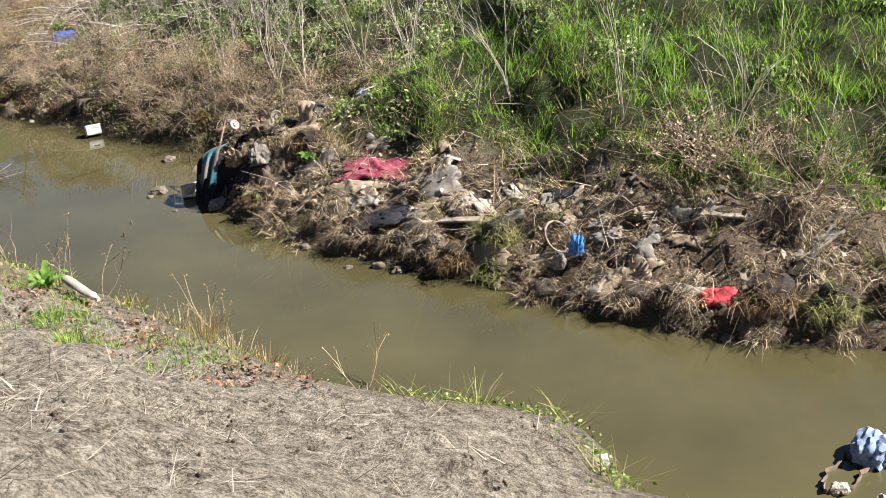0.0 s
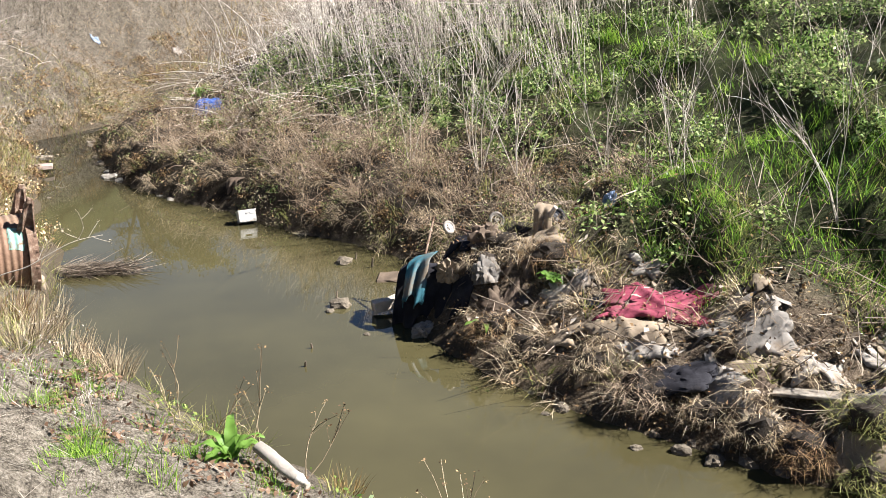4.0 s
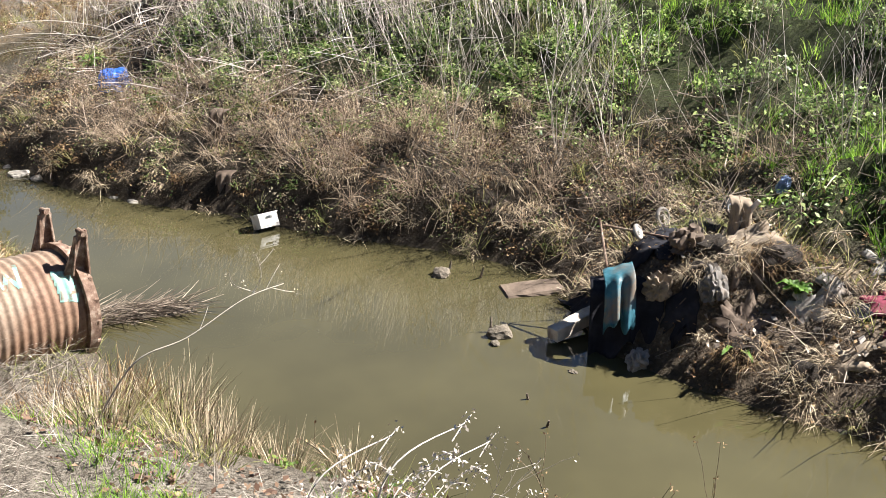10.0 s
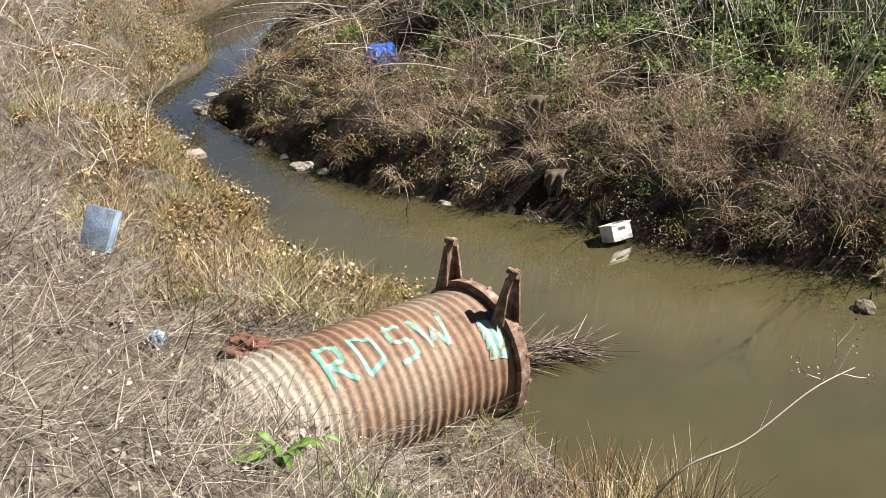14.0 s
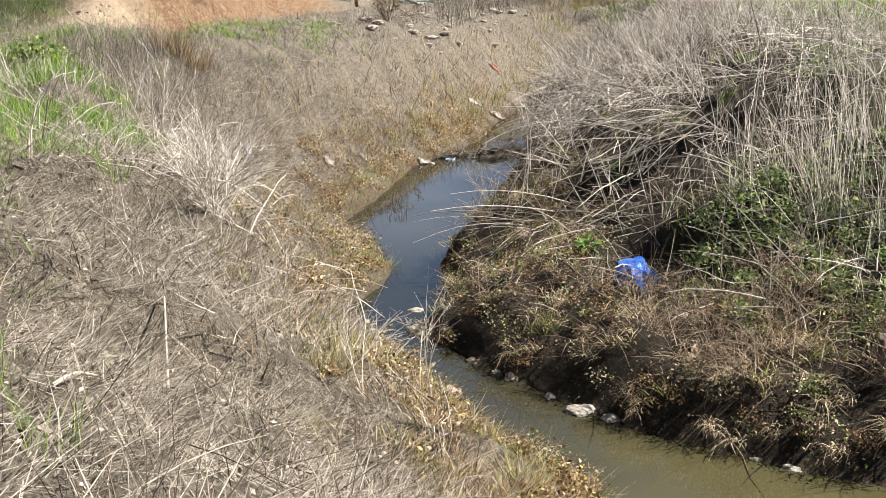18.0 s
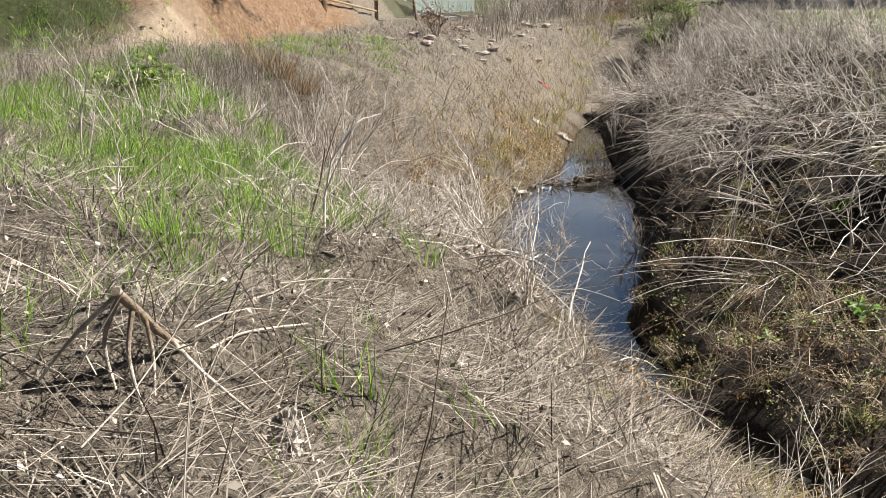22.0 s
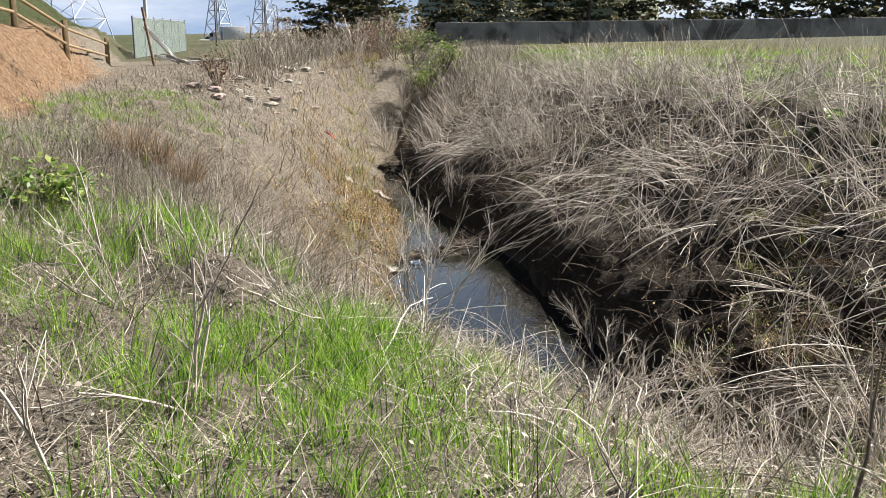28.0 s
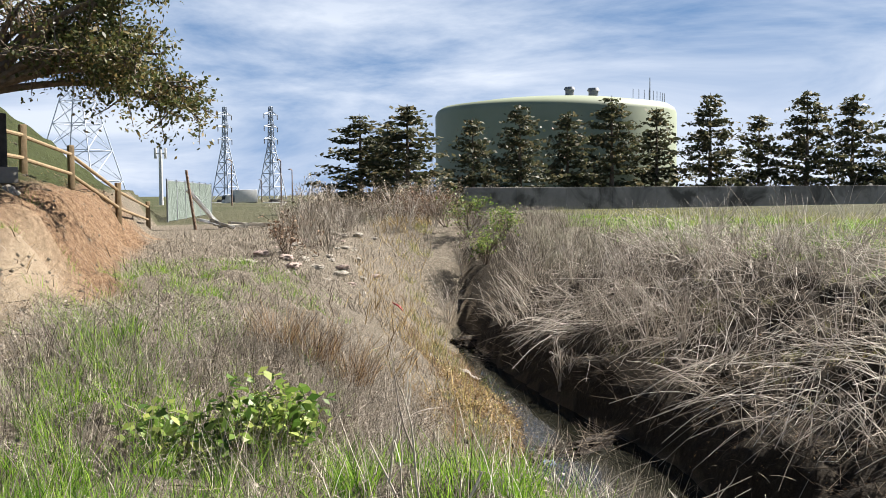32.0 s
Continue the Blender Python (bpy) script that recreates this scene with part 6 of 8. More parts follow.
def stroke(x0, a0, x1, a1, w=0.045, bend=0.0):
    """A brush stroke of paint on the pipe's skin between two places (along, degrees round)."""
    bm = bmesh.new()
    n = 40
    prev = None
    for k in range(n + 1):
        t = k / n
        x, a = x0 + (x1 - x0) * t + bend * math.sin(math.pi * t), radians(a0 + (a1 - a0) * t)
        dx, da = (x1 - x0) + bend * math.pi * math.cos(math.pi * t), radians(a1 - a0) * PIPE_R
        ln = math.hypot(dx, da) + 1e-6
        px, pa = -da / ln * w / 2, dx / ln * w / 2 / PIPE_R
        wob = 1 + 0.25 * noise.noise(Vector((x * 30, a * 20, 1)))
        row = []
        for s in (-1, -0.33, 0.33, 1):
            xx, aa = x + px * s * wob, a + pa * s * wob
            rr = PIPE_R + wave(xx) + 0.003
            row.append(bm.verts.new((xx, -math.cos(aa) * rr, math.sin(aa) * rr)))
        if prev:
            for q in range(3):
                bm.faces.new((prev[q], prev[q + 1], row[q + 1], row[q]))
        prev = row
    return bm


for s in ((0.62, 46, 0.62, 80), (0.62, 80, 0.76, 78), (0.76, 78, 0.76, 64), (0.76, 64, 0.62, 62), (0.65, 62, 0.79, 46),
          (0.88, 46, 0.88, 80), (0.88, 80, 1.02, 73), (1.02, 73, 1.03, 54), (1.03, 54, 0.88, 46),
          (1.28, 77, 1.15, 79), (1.15, 79, 1.15, 64), (1.15, 64, 1.28, 62), (1.28, 62, 1.28, 48), (1.28, 48, 1.14, 46),
          (1.36, 80, 1.42, 48), (1.42, 48, 1.48, 66), (1.48, 66, 1.54, 48), (1.54, 48, 1.60, 80)):
    part("paint_stroke", stroke(*s, 0.034), M_MINT_CLEAN if s[0] < 1.1 else M_MINT, pipe, "mint-green sprayed stroke")
for a in (42, 34, 26, 50):
    part("paint_patch", stroke(PIPE_L - 0.22, a + 4, PIPE_L - 0.06, a, 0.075), M_MINT, pipe, "mint-green paint patch")

# -- plastic crate at the far water's edge --
cr = thing("plastic_crate", pose(1.98, 12.90, 0.02, -22, 0, 8), "small white plastic crate at the water's edge", "crate")
for bmx in (box(0.25, 0.012, 0.10, 0.003, (0, -0.09, 0)), box(0.25, 0.012, 0.03, 0.003, (0, -0.09, 0.135)),
            box(0.075, 0.012, 0.035, 0.003, (-0.0875, -0.09, 0.10)), box(0.075, 0.012, 0.035, 0.003, (0.0875, -0.09, 0.10))):
    part("front_panel", bmx, M_PLASTIC, cr)
part("back_panel", box(0.25, 0.012, 0.165, 0.003, (0, 0.09, 0)), M_PLASTIC, cr)
for x in (-0.119, 0.119):
    part("side_panel", box(0.012, 0.168, 0.165, 0.003, (x, 0, 0)), M_PLASTIC, cr)
part("base", box(0.226, 0.168, 0.012, 0.003), M_PLASTIC, cr)
for sx, sy, x, y in ((0.27, 0.02, 0, -0.094), (0.27, 0.02, 0, 0.094), (0.02, 0.168, -0.125, 0), (0.02, 0.168, 0.125, 0)):
    part("rim", box(sx, sy, 0.014, 0.003, (x, y, 0.161)), M_PLASTIC, cr)

# -- the heap at the spit: tarp, pillows, jacket, wheels, beam --
cloth("red_cloth", 5.46, 6.62, 0.98, 0.66, -32, M_RED, "faded red bedsheet spread over flood litter", "cloth", 4, 0.09, 0.04, freq=1.1)
cloth("pale_rag", 5.02, 6.28, 0.75, 0.30, -38, M_TAN, "mud-stained pale rag along the red sheet", "cloth", 9, 0.05, 0.03)
cloth("tan_rag", 4.72, 6.15, 0.45, 0.30, -25, M_TAN, "flat tan rag pressed into dry reeds", "cloth", 19, 0.04, 0.03)
soft_thing("black_cushion", on(5.18, 5.5, 0.0, 6, -10, -28), (0.72, 0.46, 0.13), M_BLACK, "soaked black quilted cushion sunk in litter", "cushion", 3, 0.14, 1.8)
cloth("white_cloth", 5.5, 5.2, 0.24, 0.75, 12, M_CREAM, "soiled white cloth hanging down the bank", "cloth", 12, 0.07, 0.03, freq=2.4, ragged=0.25)
cloth("grey_mat", 5.95, 5.45, 0.50, 0.28, -24, M_GREYC, "stiff grey mat lying on litter", "mat", 23, 0.03, 0.07)
plank("weathered_board", (5.75, 4.95, ground_z(5.75, 4.95) + 0.04), (6.15, 4.6, ground_z(6.15, 4.6) + 0.05), 0.14, 0.03, M_GREYWOOD, "weathered grey board lying in the litter")
plank("paper_card", (6.12, 5.66, ground_z(6.12, 5.66) + 0.03), (6.27, 5.58, ground_z(6.27, 5.58) + 0.03), 0.09, 0.006, M_CREAM, "small white card lying on weeds", "card", bevel=0.001)
cloth("crumpled_sheet", 6.3, 4.5, 0.55, 0.35, -35, M_GREYC, "crumpled grey and white sheet in litter", "cloth", 31, 0.05, 0.03, freq=2.6, ragged=0.25)
cloth("flat_canvas", 6.0, 4.15, 0.45, 0.32, -40, M_TAN, "flat tan canvas scrap on the flood line", "cloth", 33, 0.04, 0.05)
plank("squared_beam", (3.08, 8.74, 0.03), (3.72, 8.84, 0.10), 0.13, 0.12, M_PALEWOOD, "pale squared beam end in the water", "beam")
plank("mud_mat", (3.35, 9.95, -0.03), (3.95, 9.75, 0.0), 0.34, 0.05, M_BROWNC, "muddy brown mat awash at the water's edge", "mat", bevel=0.02)


def hung_sheet(name, a, b, drop, material, label, seed, depth=0.12):
    """A sheet hung over an edge between a and b, falling in folds."""
    a, b = Vector(a), Vector(b)
    nx, ny = 24, 20
    V = []
    side = (b - a).cross(Vector((0, 0, 1))).normalized()
    for j in range(ny):
        t = j / (ny - 1)
        for i in range(nx):
            s = i / (nx - 1)
            p = a.lerp(b, s)
            fold = math.sin(s * 13 + seed + 2 * t) * 0.5 + math.sin(s * 23 + seed * 2) * 0.3 * t
            over = max(0.0, 0.2 - t) * 2.0
            p = p + side * (depth * (t ** 0.7) + 0.075 * fold * (0.3 + t) - over * 0.4) - Vector((0, 0, drop * max(0.0, t - 0.15) / 0.85 * (1 + 0.16 * math.sin(s * 7 + seed) + 0.10 * math.sin(s * 19 + seed))))
            V.append(p)
    me = grid_mesh(name, np.array(V), nx, ny)
    me.materials.append(material)
    ob = new(name, me)
    sol = ob.modifiers.new("thickness", "SOLIDIFY")
    sol.thickness = 0.008
    return tagged(ob, label, "cloth")


# black sheet added for the shaded lower front of the teal tarp
hung_sheet("tarp_shade_sheet", (3.42, 8.66, 0.56), (3.94, 8.26, 0.60), 0.56, M_BLACK, "black sheet for the tarp's shaded front, hanging into water", 1.0, 0.34)
hung_sheet("teal_tarp", (3.48, 8.55, 0.65), (3.70, 8.40, 0.74), 0.38, M_TEAL, "teal tarp end hanging over the rubbish heap", 2.4, 0.34)
soft_thing("pillow", on(4.12, 7.78, 0.04, -20, 10, 25), (0.36, 0.26, 0.30), M_GREYC, "grey-beige soiled pillow lying on the heap", "pillow", 5, 0.24, 2.6)
soft_thing("stuffed_bag", on(3.80, 8.22, 0.05, 10, 5, -20), (0.30, 0.24, 0.24), M_TAN, "beige stuffed bag in the rubbish heap", "bag", 6, 0.28, 2.9)
soft_thing("wet_bundle", on(3.48, 8.02, 0.0, 0, 0, 30), (0.34, 0.22, 0.16), M_CREAM, "wet black and white bundle at the waterline", "bundle", 8, 0.22, 2.6)
soft_thing("brown_jacket", on(4.28, 8.35, 0.0, 0, 12, 20), (0.55, 0.36, 0.28), M_BROWNC, "dark brown jacket bunched on the heap", "jacket", 11, 0.26, 2.2)
cloth("dark_rag", 4.25, 8.75, 0.75, 0.45, 30, M_BLACK, "black soaked rag spread over the heap", "cloth", 34, 0.10, 0.05)
cloth("dark_tarp", 3.85, 9.0, 0.5, 0.55, 60, M_BLACK, "black plastic tarp in the cove's corner", "tarp", 35, 0.09, 0.05)
cloth("brown_rag", 4.75, 8.15, 0.6, 0.4, -20, M_TAN, "tan rag bleached on the heap", "cloth", 36, 0.10, 0.05)
hung_sheet("hanging_rag", (4.86, 8.42, 1.18), (5.02, 8.30, 1.16), 0.42, M_TAN, "tan rag hanging from a snag", 3.0, 0.06)
rod_geo = rod((4.80, 8.50, ground_z(4.8, 8.5) - 0.1), (5.05, 8.25, 1.20), 0.035, 0.025)
tagged(part("snag_post", rod_geo, M_PALEWOOD), "broken wooden snag standing in the heap", "branch")
wheel(on(3.95, 8.66, 0.32, 62, 0, 30), 0.062, 0.016, 5, M_CREAM, M_PLASTIC, "small white plastic pushchair wheel on the heap", wide=True)
wheel(on(4.62, 9.05, 0.20, 70, 0, 10), 0.085, 0.018, 5, M_GREYC, M_GREYWOOD, "pale plastic wheel among dark rags", wide=True)
wheel(on(5.22, 8.72, 0.14, 60, 0, -10), 0.085, 0.03, 5, M_DARK, M_STEEL, "small black rubber wheel in the grass", wide=True)
for a, b in (((3.75, 8.55, 0.45), (4.25, 8.25, 0.80)), ((3.62, 8.62, 0.5), (3.90, 9.15, 0.95)), ((3.9, 9.1, 0.9), (4.35, 8.55, 0.85))):
    tagged(part("frame_tube", rod(a, b, 0.012, sides=8), M_RUSTY), "bent metal tube of a broken pushchair", "tube", "pushchair tubes")
for a, b, r in (((4.85, 7.85, 0.70), (5.55, 8.28, 0.90), 0.026), ((4.75, 7.6, 0.6), (5.0, 8.2, 0.95), 0.016), ((6.9, 3.3, .85), (7.25, 3.05, 1.15), .012)):
    tagged(part("stick", rod(a, b, r, r * 0.6, 7), M_PALEWOOD), "bare pale stick leaning on the heap", "stick", "sticks on the heap")

# -- litter farther down the far bank --
wheel(on(6.66, 3.62, 0.27, 52, 8, 20), 0.185, 0.011, 14, M_GREYWOOD, M_RUSTY, "child's bicycle wheel half buried in litter", "bicycle_wheel")
soft_thing("blue_bag", on(6.76, 3.38, 0.12, 0, 0, 10), (0.20, 0.16, 0.26), M_BLUE, "bright blue plastic bag on the flood line", "bag", 14, 0.22, 2.4)
soft_thing("white_bag", on(6.52, 3.36, 0.14, 15, 0, 30), (0.20, 0.15, 0.20), M_CREAM, "white plastic bag stuffed into litter", "bag", 15, 0.22, 2.4)
soft_thing("grey_bag", on(7.1, 3.35, 0.06, 0, 0, -20), (0.36, 0.20, 0.10), M_GREYC, "grey bag lying beside a wheel", "bag", 16, 0.24, 2.6)
cloth("tan_tarp", 7.0, 2.72, 0.60, 0.36, -38, M_TAN, "stiff tan tarp crumpled over reeds", "tarp", 51, 0.08, 0.04, freq=1.6, ragged=0.25)
cloth("pale_tarp", 6.7, 2.95, 0.34, 0.28, -50, M_CREAM, "pale dirty tarp scrap on reeds", "tarp", 52, 0.09, 0.06)
cloth("red_rag", 7.58, 1.95, 0.32, 0.2, -40, M_CORAL, "bright coral rag spread on dry reeds", "cloth", 53, 0.06, 0.08)
cloth("white_strip", 7.4, 2.2, 0.30, 0.10, -45, M_CREAM, "white cloth strip beside a coral rag", "cloth", 54, 0.03, 0.06)
soft_thing("grey_sack", on(6.8, 2.62, 0.0, 0, 10, 20), (0.32, 0.22, 0.09), M_GREYC, "grey wet sack tucked under reeds", "sack", 17, 0.24, 2.4)
plank("mossy_board", (8.0, 2.9, ground_z(8.0, 2.9) + 0.04), (8.35, 2.6, ground_z(8.35, 2.6) + 0.04), 0.16, 0.03, M_GREYWOOD, "old board among grass and reeds")
soft_thing("pale_rag_ball", on(7.55, 3.4, 0.04), (0.30, 0.20, 0.10), M_TAN, "pale rag bundle caught in twigs", "bundle", 18, 0.26, 2.6)
soft_thing("food_wrapper", on(5.86, 8.70, 0.05, 20, 0, 30), (0.22, 0.14, 0.20), M_DENIM, "silver and blue wrapper caught in weeds", "wrapper", 20, 0.30, 2.8)
RB = random.Random(4)
for k in range(40):
    x, y = RB.uniform(4.6, 8.2), 0
    tt = RB.random()
    a, b = Vector((4.6, 7.0, 0)), Vector((8.4, 1.6, 0))
    p = a.lerp(b, tt) + Vector((RB.uniform(-0.1, 0.9), RB.uniform(-0.1, 0.9), 0))
    mat_k = RB.choice((M_TAN, M_GREYC, M_CREAM, M_BLACK, M_TAN, M_BROWNC))
    word = {M_TAN: "tan", M_GREYC: "grey", M_CREAM: "off-white", M_BLACK: "black", M_BROWNC: "dark brown"}[mat_k]
    cloth("rag_scrap", p.x, p.y, RB.uniform(0.16, 0.42), RB.uniform(0.10, 0.24), RB.uniform(0, 180), mat_k, "small %s rag scrap trodden into litter" % word, "rag", 60 + k, 0.05, 0.02, ragged=0.35, freq=2.6, group="rag scraps")

# drifts of flood straw: near-black solid cores paint the shade under a thatch of drooping stems
def drift_clump(x, y, r, h, seed, material=M_BROWN):
    top = thing("straw_drift", on(x, y), "drooping thatch of brown flood straw on the shelf", "straw drift", "straw drifts")
    q = np.random.RandomState(seed)
    part("matted_core", lump(r * 1.5, r * 1.3, h * 0.8, seed, 0.4, 1.8, 3), M_WETBRUSH_SHADE, top)
    n = 760
    ang, u = q.uniform(0, 6.28, n), np.sqrt(q.uniform(0, 1, n))
    wide = 1 + 0.3 * np.sin(ang * 2 + seed) + 0.25 * np.sin(ang * 3 + 2 * seed)
    base = np.c_[np.sin(ang) * u * r * wide, np.cos(ang) * u * r * wide, h * (0.85 - 0.75 * u ** 1.5) * (0.7 + 0.3 * np.sin(ang * 2 + seed)) + q.normal(0, 0.02, n)]
    down = float(downhill(np.array([[x, y, 0.0]]))[0])
    head = np.where(q.uniform(0, 1, n) < 0.55, down + q.normal(0, 0.7, n), q.uniform(0, 6.28, n))
    stuff("thatch", strips(base, head, q.uniform(0.5, 1.9, n), h * q.uniform(0.25, 0.95, n), q.uniform(0.003, 0.008, n), q.uniform(0.0, 1.9, n), 3), material, "", "", top)["kind"] = "stuff"


for k, (x, y, r, h) in enumerate(((4.26, 6.85, .26, .30), (4.92, 5.58, .30, .34), (4.65, 6.15, .20, .22), (5.71, 4.37, .26, .30), (6.22, 4.26, .28, .34), (5.5, 4.68, .22, .24), (6.3, 3.3, .26, .28), (6.95, 2.55, .26, .30), 
                                  (8.01, 1.66, .32, .36), (8.47, 1.32, .30, .36), (8.45, 1.75, .26, .28), (7.25, 2.25, .2, .22), (5.25, 5.15, .2, .22), (4.05, 7.35, .22, .26), (6.0, 3.98, .2, .22), (6.75, 3.0, .2, .24), (9.05, 1.15, .28, .3), (4.45, 8.2, .26, .26), (4.85, 7.75, .3, .3), (4.75, 8.6, .28, .26), (4.15, 8.0, .2, .2))):
    drift_clump(x, y, r, h * 0.85, 400 + k, (M_BROWN, M_THICKET, M_BROWN, M_RUST, M_OLIVE)[k % 5])
shrub("twig_drift", on(8.53, 3.75), 0.62, 0.4, 3, 440, 0.008, M_THICKET, "tangled ball of brown flood twigs in the grass", "twig heap", 14, 3, 1.2, M_BROWN, 0.02, wander=0.4, per_tip=2)

# -- near bank, downstream --
soft_thing("denim_bag", pose(7.42, -0.52, -0.05, 0, 0, 20), (0.50, 0.36, 0.30), M_DENIM, "bleached blue bag slumped in shallow water", "bag", 25, 0.16, 2.0)
cloth("torn_bag", 7.05, -0.62, 0.5, 0.22, 25, M_BROWNC, "dark torn bag awash beside a blue bag", "bag", 71, 0.05, 0.12)
for k, (x, y, s) in enumerate(((6.9, -0.75, .16), (7.1, -1.0, .14), (6.75, -1.0, .12), (7.45, -1.1, .2))):
    rock("shore_stone", pose(x, y, -0.02, 0, 0, 40 * k), (s, s * .8, s * .55), M_PALESTONE, "pale stone at the muddy waterline", "stone", 30 + k, "shore stones")
rock("mud_stone", on(5.28, -0.02, -0.02), (0.14, 0.11, 0.09), M_PALESTONE, "pale stone on wet mud", "stone", 36)
tube_m = on(1.64, 4.58, 0.08, 0, 14, -55)
tb = thing("crushed_bottle", tube_m, "crushed white plastic bottle on the bank's lip", "bottle")
b1 = rod((-0.24, 0, 0.05), (0.20, 0, 0.05), 0.055, 0.05, 20)
bmesh.ops.subdivide_edges(b1, edges=[e for e in b1.edges if abs(e.verts[0].co.x - e.verts[1].co.x) > 0.2], cuts=10)
for v in b1.verts:
    v.co.z = 0.05 + (v.co.z - 0.05) * (0.7 + 0.25 * noise.noise(v.co * 9))
    v.co.y *= 1 + 0.25 * noise.noise(v.co * 7 + Vector((3, 0, 0)))
part("bottle_body", b1, M_CREAM, tb)
part("neck", rod((0.20, 0, 0.05), (0.27, 0, 0.05), 0.045, 0.02, 16), M_PLASTIC, tb)
part("cap", rod((0.265, 0, 0.05), (0.295, 0, 0.05), 0.023, sides=16), M_PLASTIC, tb)
rock("red_brick_piece", on(3.3, 2.9, -0.01, 0, 0, 30), (0.16, 0.10, 0.08), M_ORANGE, "broken red brick piece on mud", "brick", 38)


def dock(m, n, length, width, seed, label, material=M_DOCK, name="dock_plant"):
    """A rosette of broad upright leaves with wavy edges."""
    top = thing(name, m, label, "plant")
    r = np.random.RandomState(seed)
    for k in range(n):
        L, W, hd, ln = length * r.uniform(0.6, 1.1), width * r.uniform(0.7, 1.1), r.uniform(0, 6.28), r.uniform(0.1, 0.95)
        nx, ny = 5, 12
        V = []
        for j in range(ny):
            t = j / (ny - 1)
            a = ln + 0.9 * t * t
            cx, cz = L * t * math.sin(a * 0.8), L * t * math.cos(a * 0.8)
            w = W * (math.sin(math.pi * min(1, 0.08 + 0.92 * t)) ** 0.7) * 0.5 + 0.004
            for i in range(nx):
                s = -1 + 2 * i / (nx - 1)
                V.append((s * w, cx, cz + 0.25 * abs(s) * w + 0.012 * math.sin(t * 18 + k + s)))
        me = grid_mesh("leaf", np.array(V), nx, ny)
        me.materials.append(material)
        ob = new("leaf", me)
        ob.parent = top
        ob.matrix_local = Matrix.Rotation(-hd, 4, "Z")
    return top


dock(on(1.32, 4.75, 0.0), 11, 0.34, 0.09, 5, "bright green dock plant on the near bank's lip")
dock(on(4.72, 7.42, 0.0), 14, 0.20, 0.08, 8, "small green dock plant growing in flood litter")
dock(on(4.0, 7.4, 0.0), 5, 0.28, 0.06, 9, "tall pale green dock leaf in dry reeds")
dock(on(1.55, 19.2, 0.0), 10, 0.30, 0.08, 12, "broad green dock leaves in a dark bank")
dock(on(1.0, 19.9, 0.0), 8, 0.26, 0.07, 13, "broad green dock leaves in a dark bank")
dock(on(-2.7, 9.0, 0.0), 12, 0.30, 0.03, 14, "fresh green weed tuft beside the pipe", name="green_weed")

# creeping mat of green at the mud's edge, and fallen leaves
B, d, al = sow(40000, (-0.5, -0.5, 6.2, 8.0), lambda P, s, d, al: (s == -1) * (d < 0.9) * (1 - smooth(0.25, 0.7, d)) * (0.12 + 0.88 * (1 - smooth(1.4, 2.0, al)) + 0.3 * smooth(5.5, 6.5, al)) * (0.15 + 0.85 * clump(P, 1.0, 6)))
stuff("creeping_weed", leaflets(B + np.c_[np.zeros((len(B), 2)), R(0.0, 0.09, len(B))], R(0.010, 0.028, len(B)), 0.8), M_MALLOW, "low creeping green weed at the mud's edge", "weeds")
B, d, al = sow(20000, (-1.5, 1.5, 3.5, 9.5), lambda P, s, d, al: (s == -1) * smooth(0.4, 0.7, d) * (1 - smooth(1.0, 1.9, d)) * (0.1 + 0.9 * clump(P, 1.2, 8)))
stuff("fallen_leaves", leaflets(B + np.c_[np.zeros((len(B), 2)), R(0.01, 0.05, len(B))], R(0.012, 0.038, len(B)), 1.0), M_FALLEN, "curled brown fallen leaves on the near bank", "leaf litter")
B, d, al = sow(1500, (-2.5, 2.0, 3.5, 9.5), lambda P, s, d, al: (s == -1) * smooth(0.5, 0.9, d) * (1 - smooth(1.6, 2.6, d)) * clump(P, 1.4, 3))
stuff("bank_lawn", tufts(B, 26, 0.12, 0.3, (0.02, 0.6), (0.06, 0.2), (0.004, 0.008), (0.1, 1.0)), M_GRASS, "short green grass on the near bank", "grass")

# tall seed stalks and dry shrubs on the near bank
for k, (x, y, h) in enumerate(((1.55, 5.25, .75), (1.2, 5.7, .6), (0.95, 6.0, .45), (1.85, 4.8, .5), (2.75, 4.0, .55), (2.95, 3.75, .6), (4.0, 2.3, .45), (0.4, 7.4, .5))):
    shrub("seed_stalk", on(x, y), h, 0.25, 1, 40 + k, 0.005, M_BROWN, "dry brown seed stalk leaning over the water", "weed", 2, 5, 0.7, M_RUST, 0.012, group="seed stalks", per_tip=4)
def tussock(x, y, n, r, length, material, label, seed):
    """A dense tuft of dry stems springing from one root."""
    top = thing("dry_tussock", on(x, y), label, "tussock", "dry tussocks by the pipe")
    q = np.random.RandomState(seed)
    ang, rad = q.uniform(0, 6.28, n), r * np.sqrt(q.uniform(0, 1, n))
    base = np.c_[np.sin(ang) * rad, np.cos(ang) * rad, np.full(n, -0.03)]
    stuff("tuft", joined(strips(base, ang + q.normal(0, 0.5, n), 0.08 + 0.5 * rad / r * q.uniform(0.4, 1.3, n), length * q.uniform(0.4, 1.15, n), q.uniform(0.004, 0.009, n), q.uniform(0.0, 0.7, n), 3),
                          stalks(base[::6], ang[::6] + q.normal(0, 0.6, len(ang[::6])), q.uniform(0.05, 0.6, len(ang[::6])), length * q.uniform(0.7, 1.4, len(ang[::6])), q.uniform(0.002, 0.004, len(ang[::6])), q.uniform(-0.1, 0.6, len(ang[::6])))),
          material, "", "", top)["kind"] = "stuff"


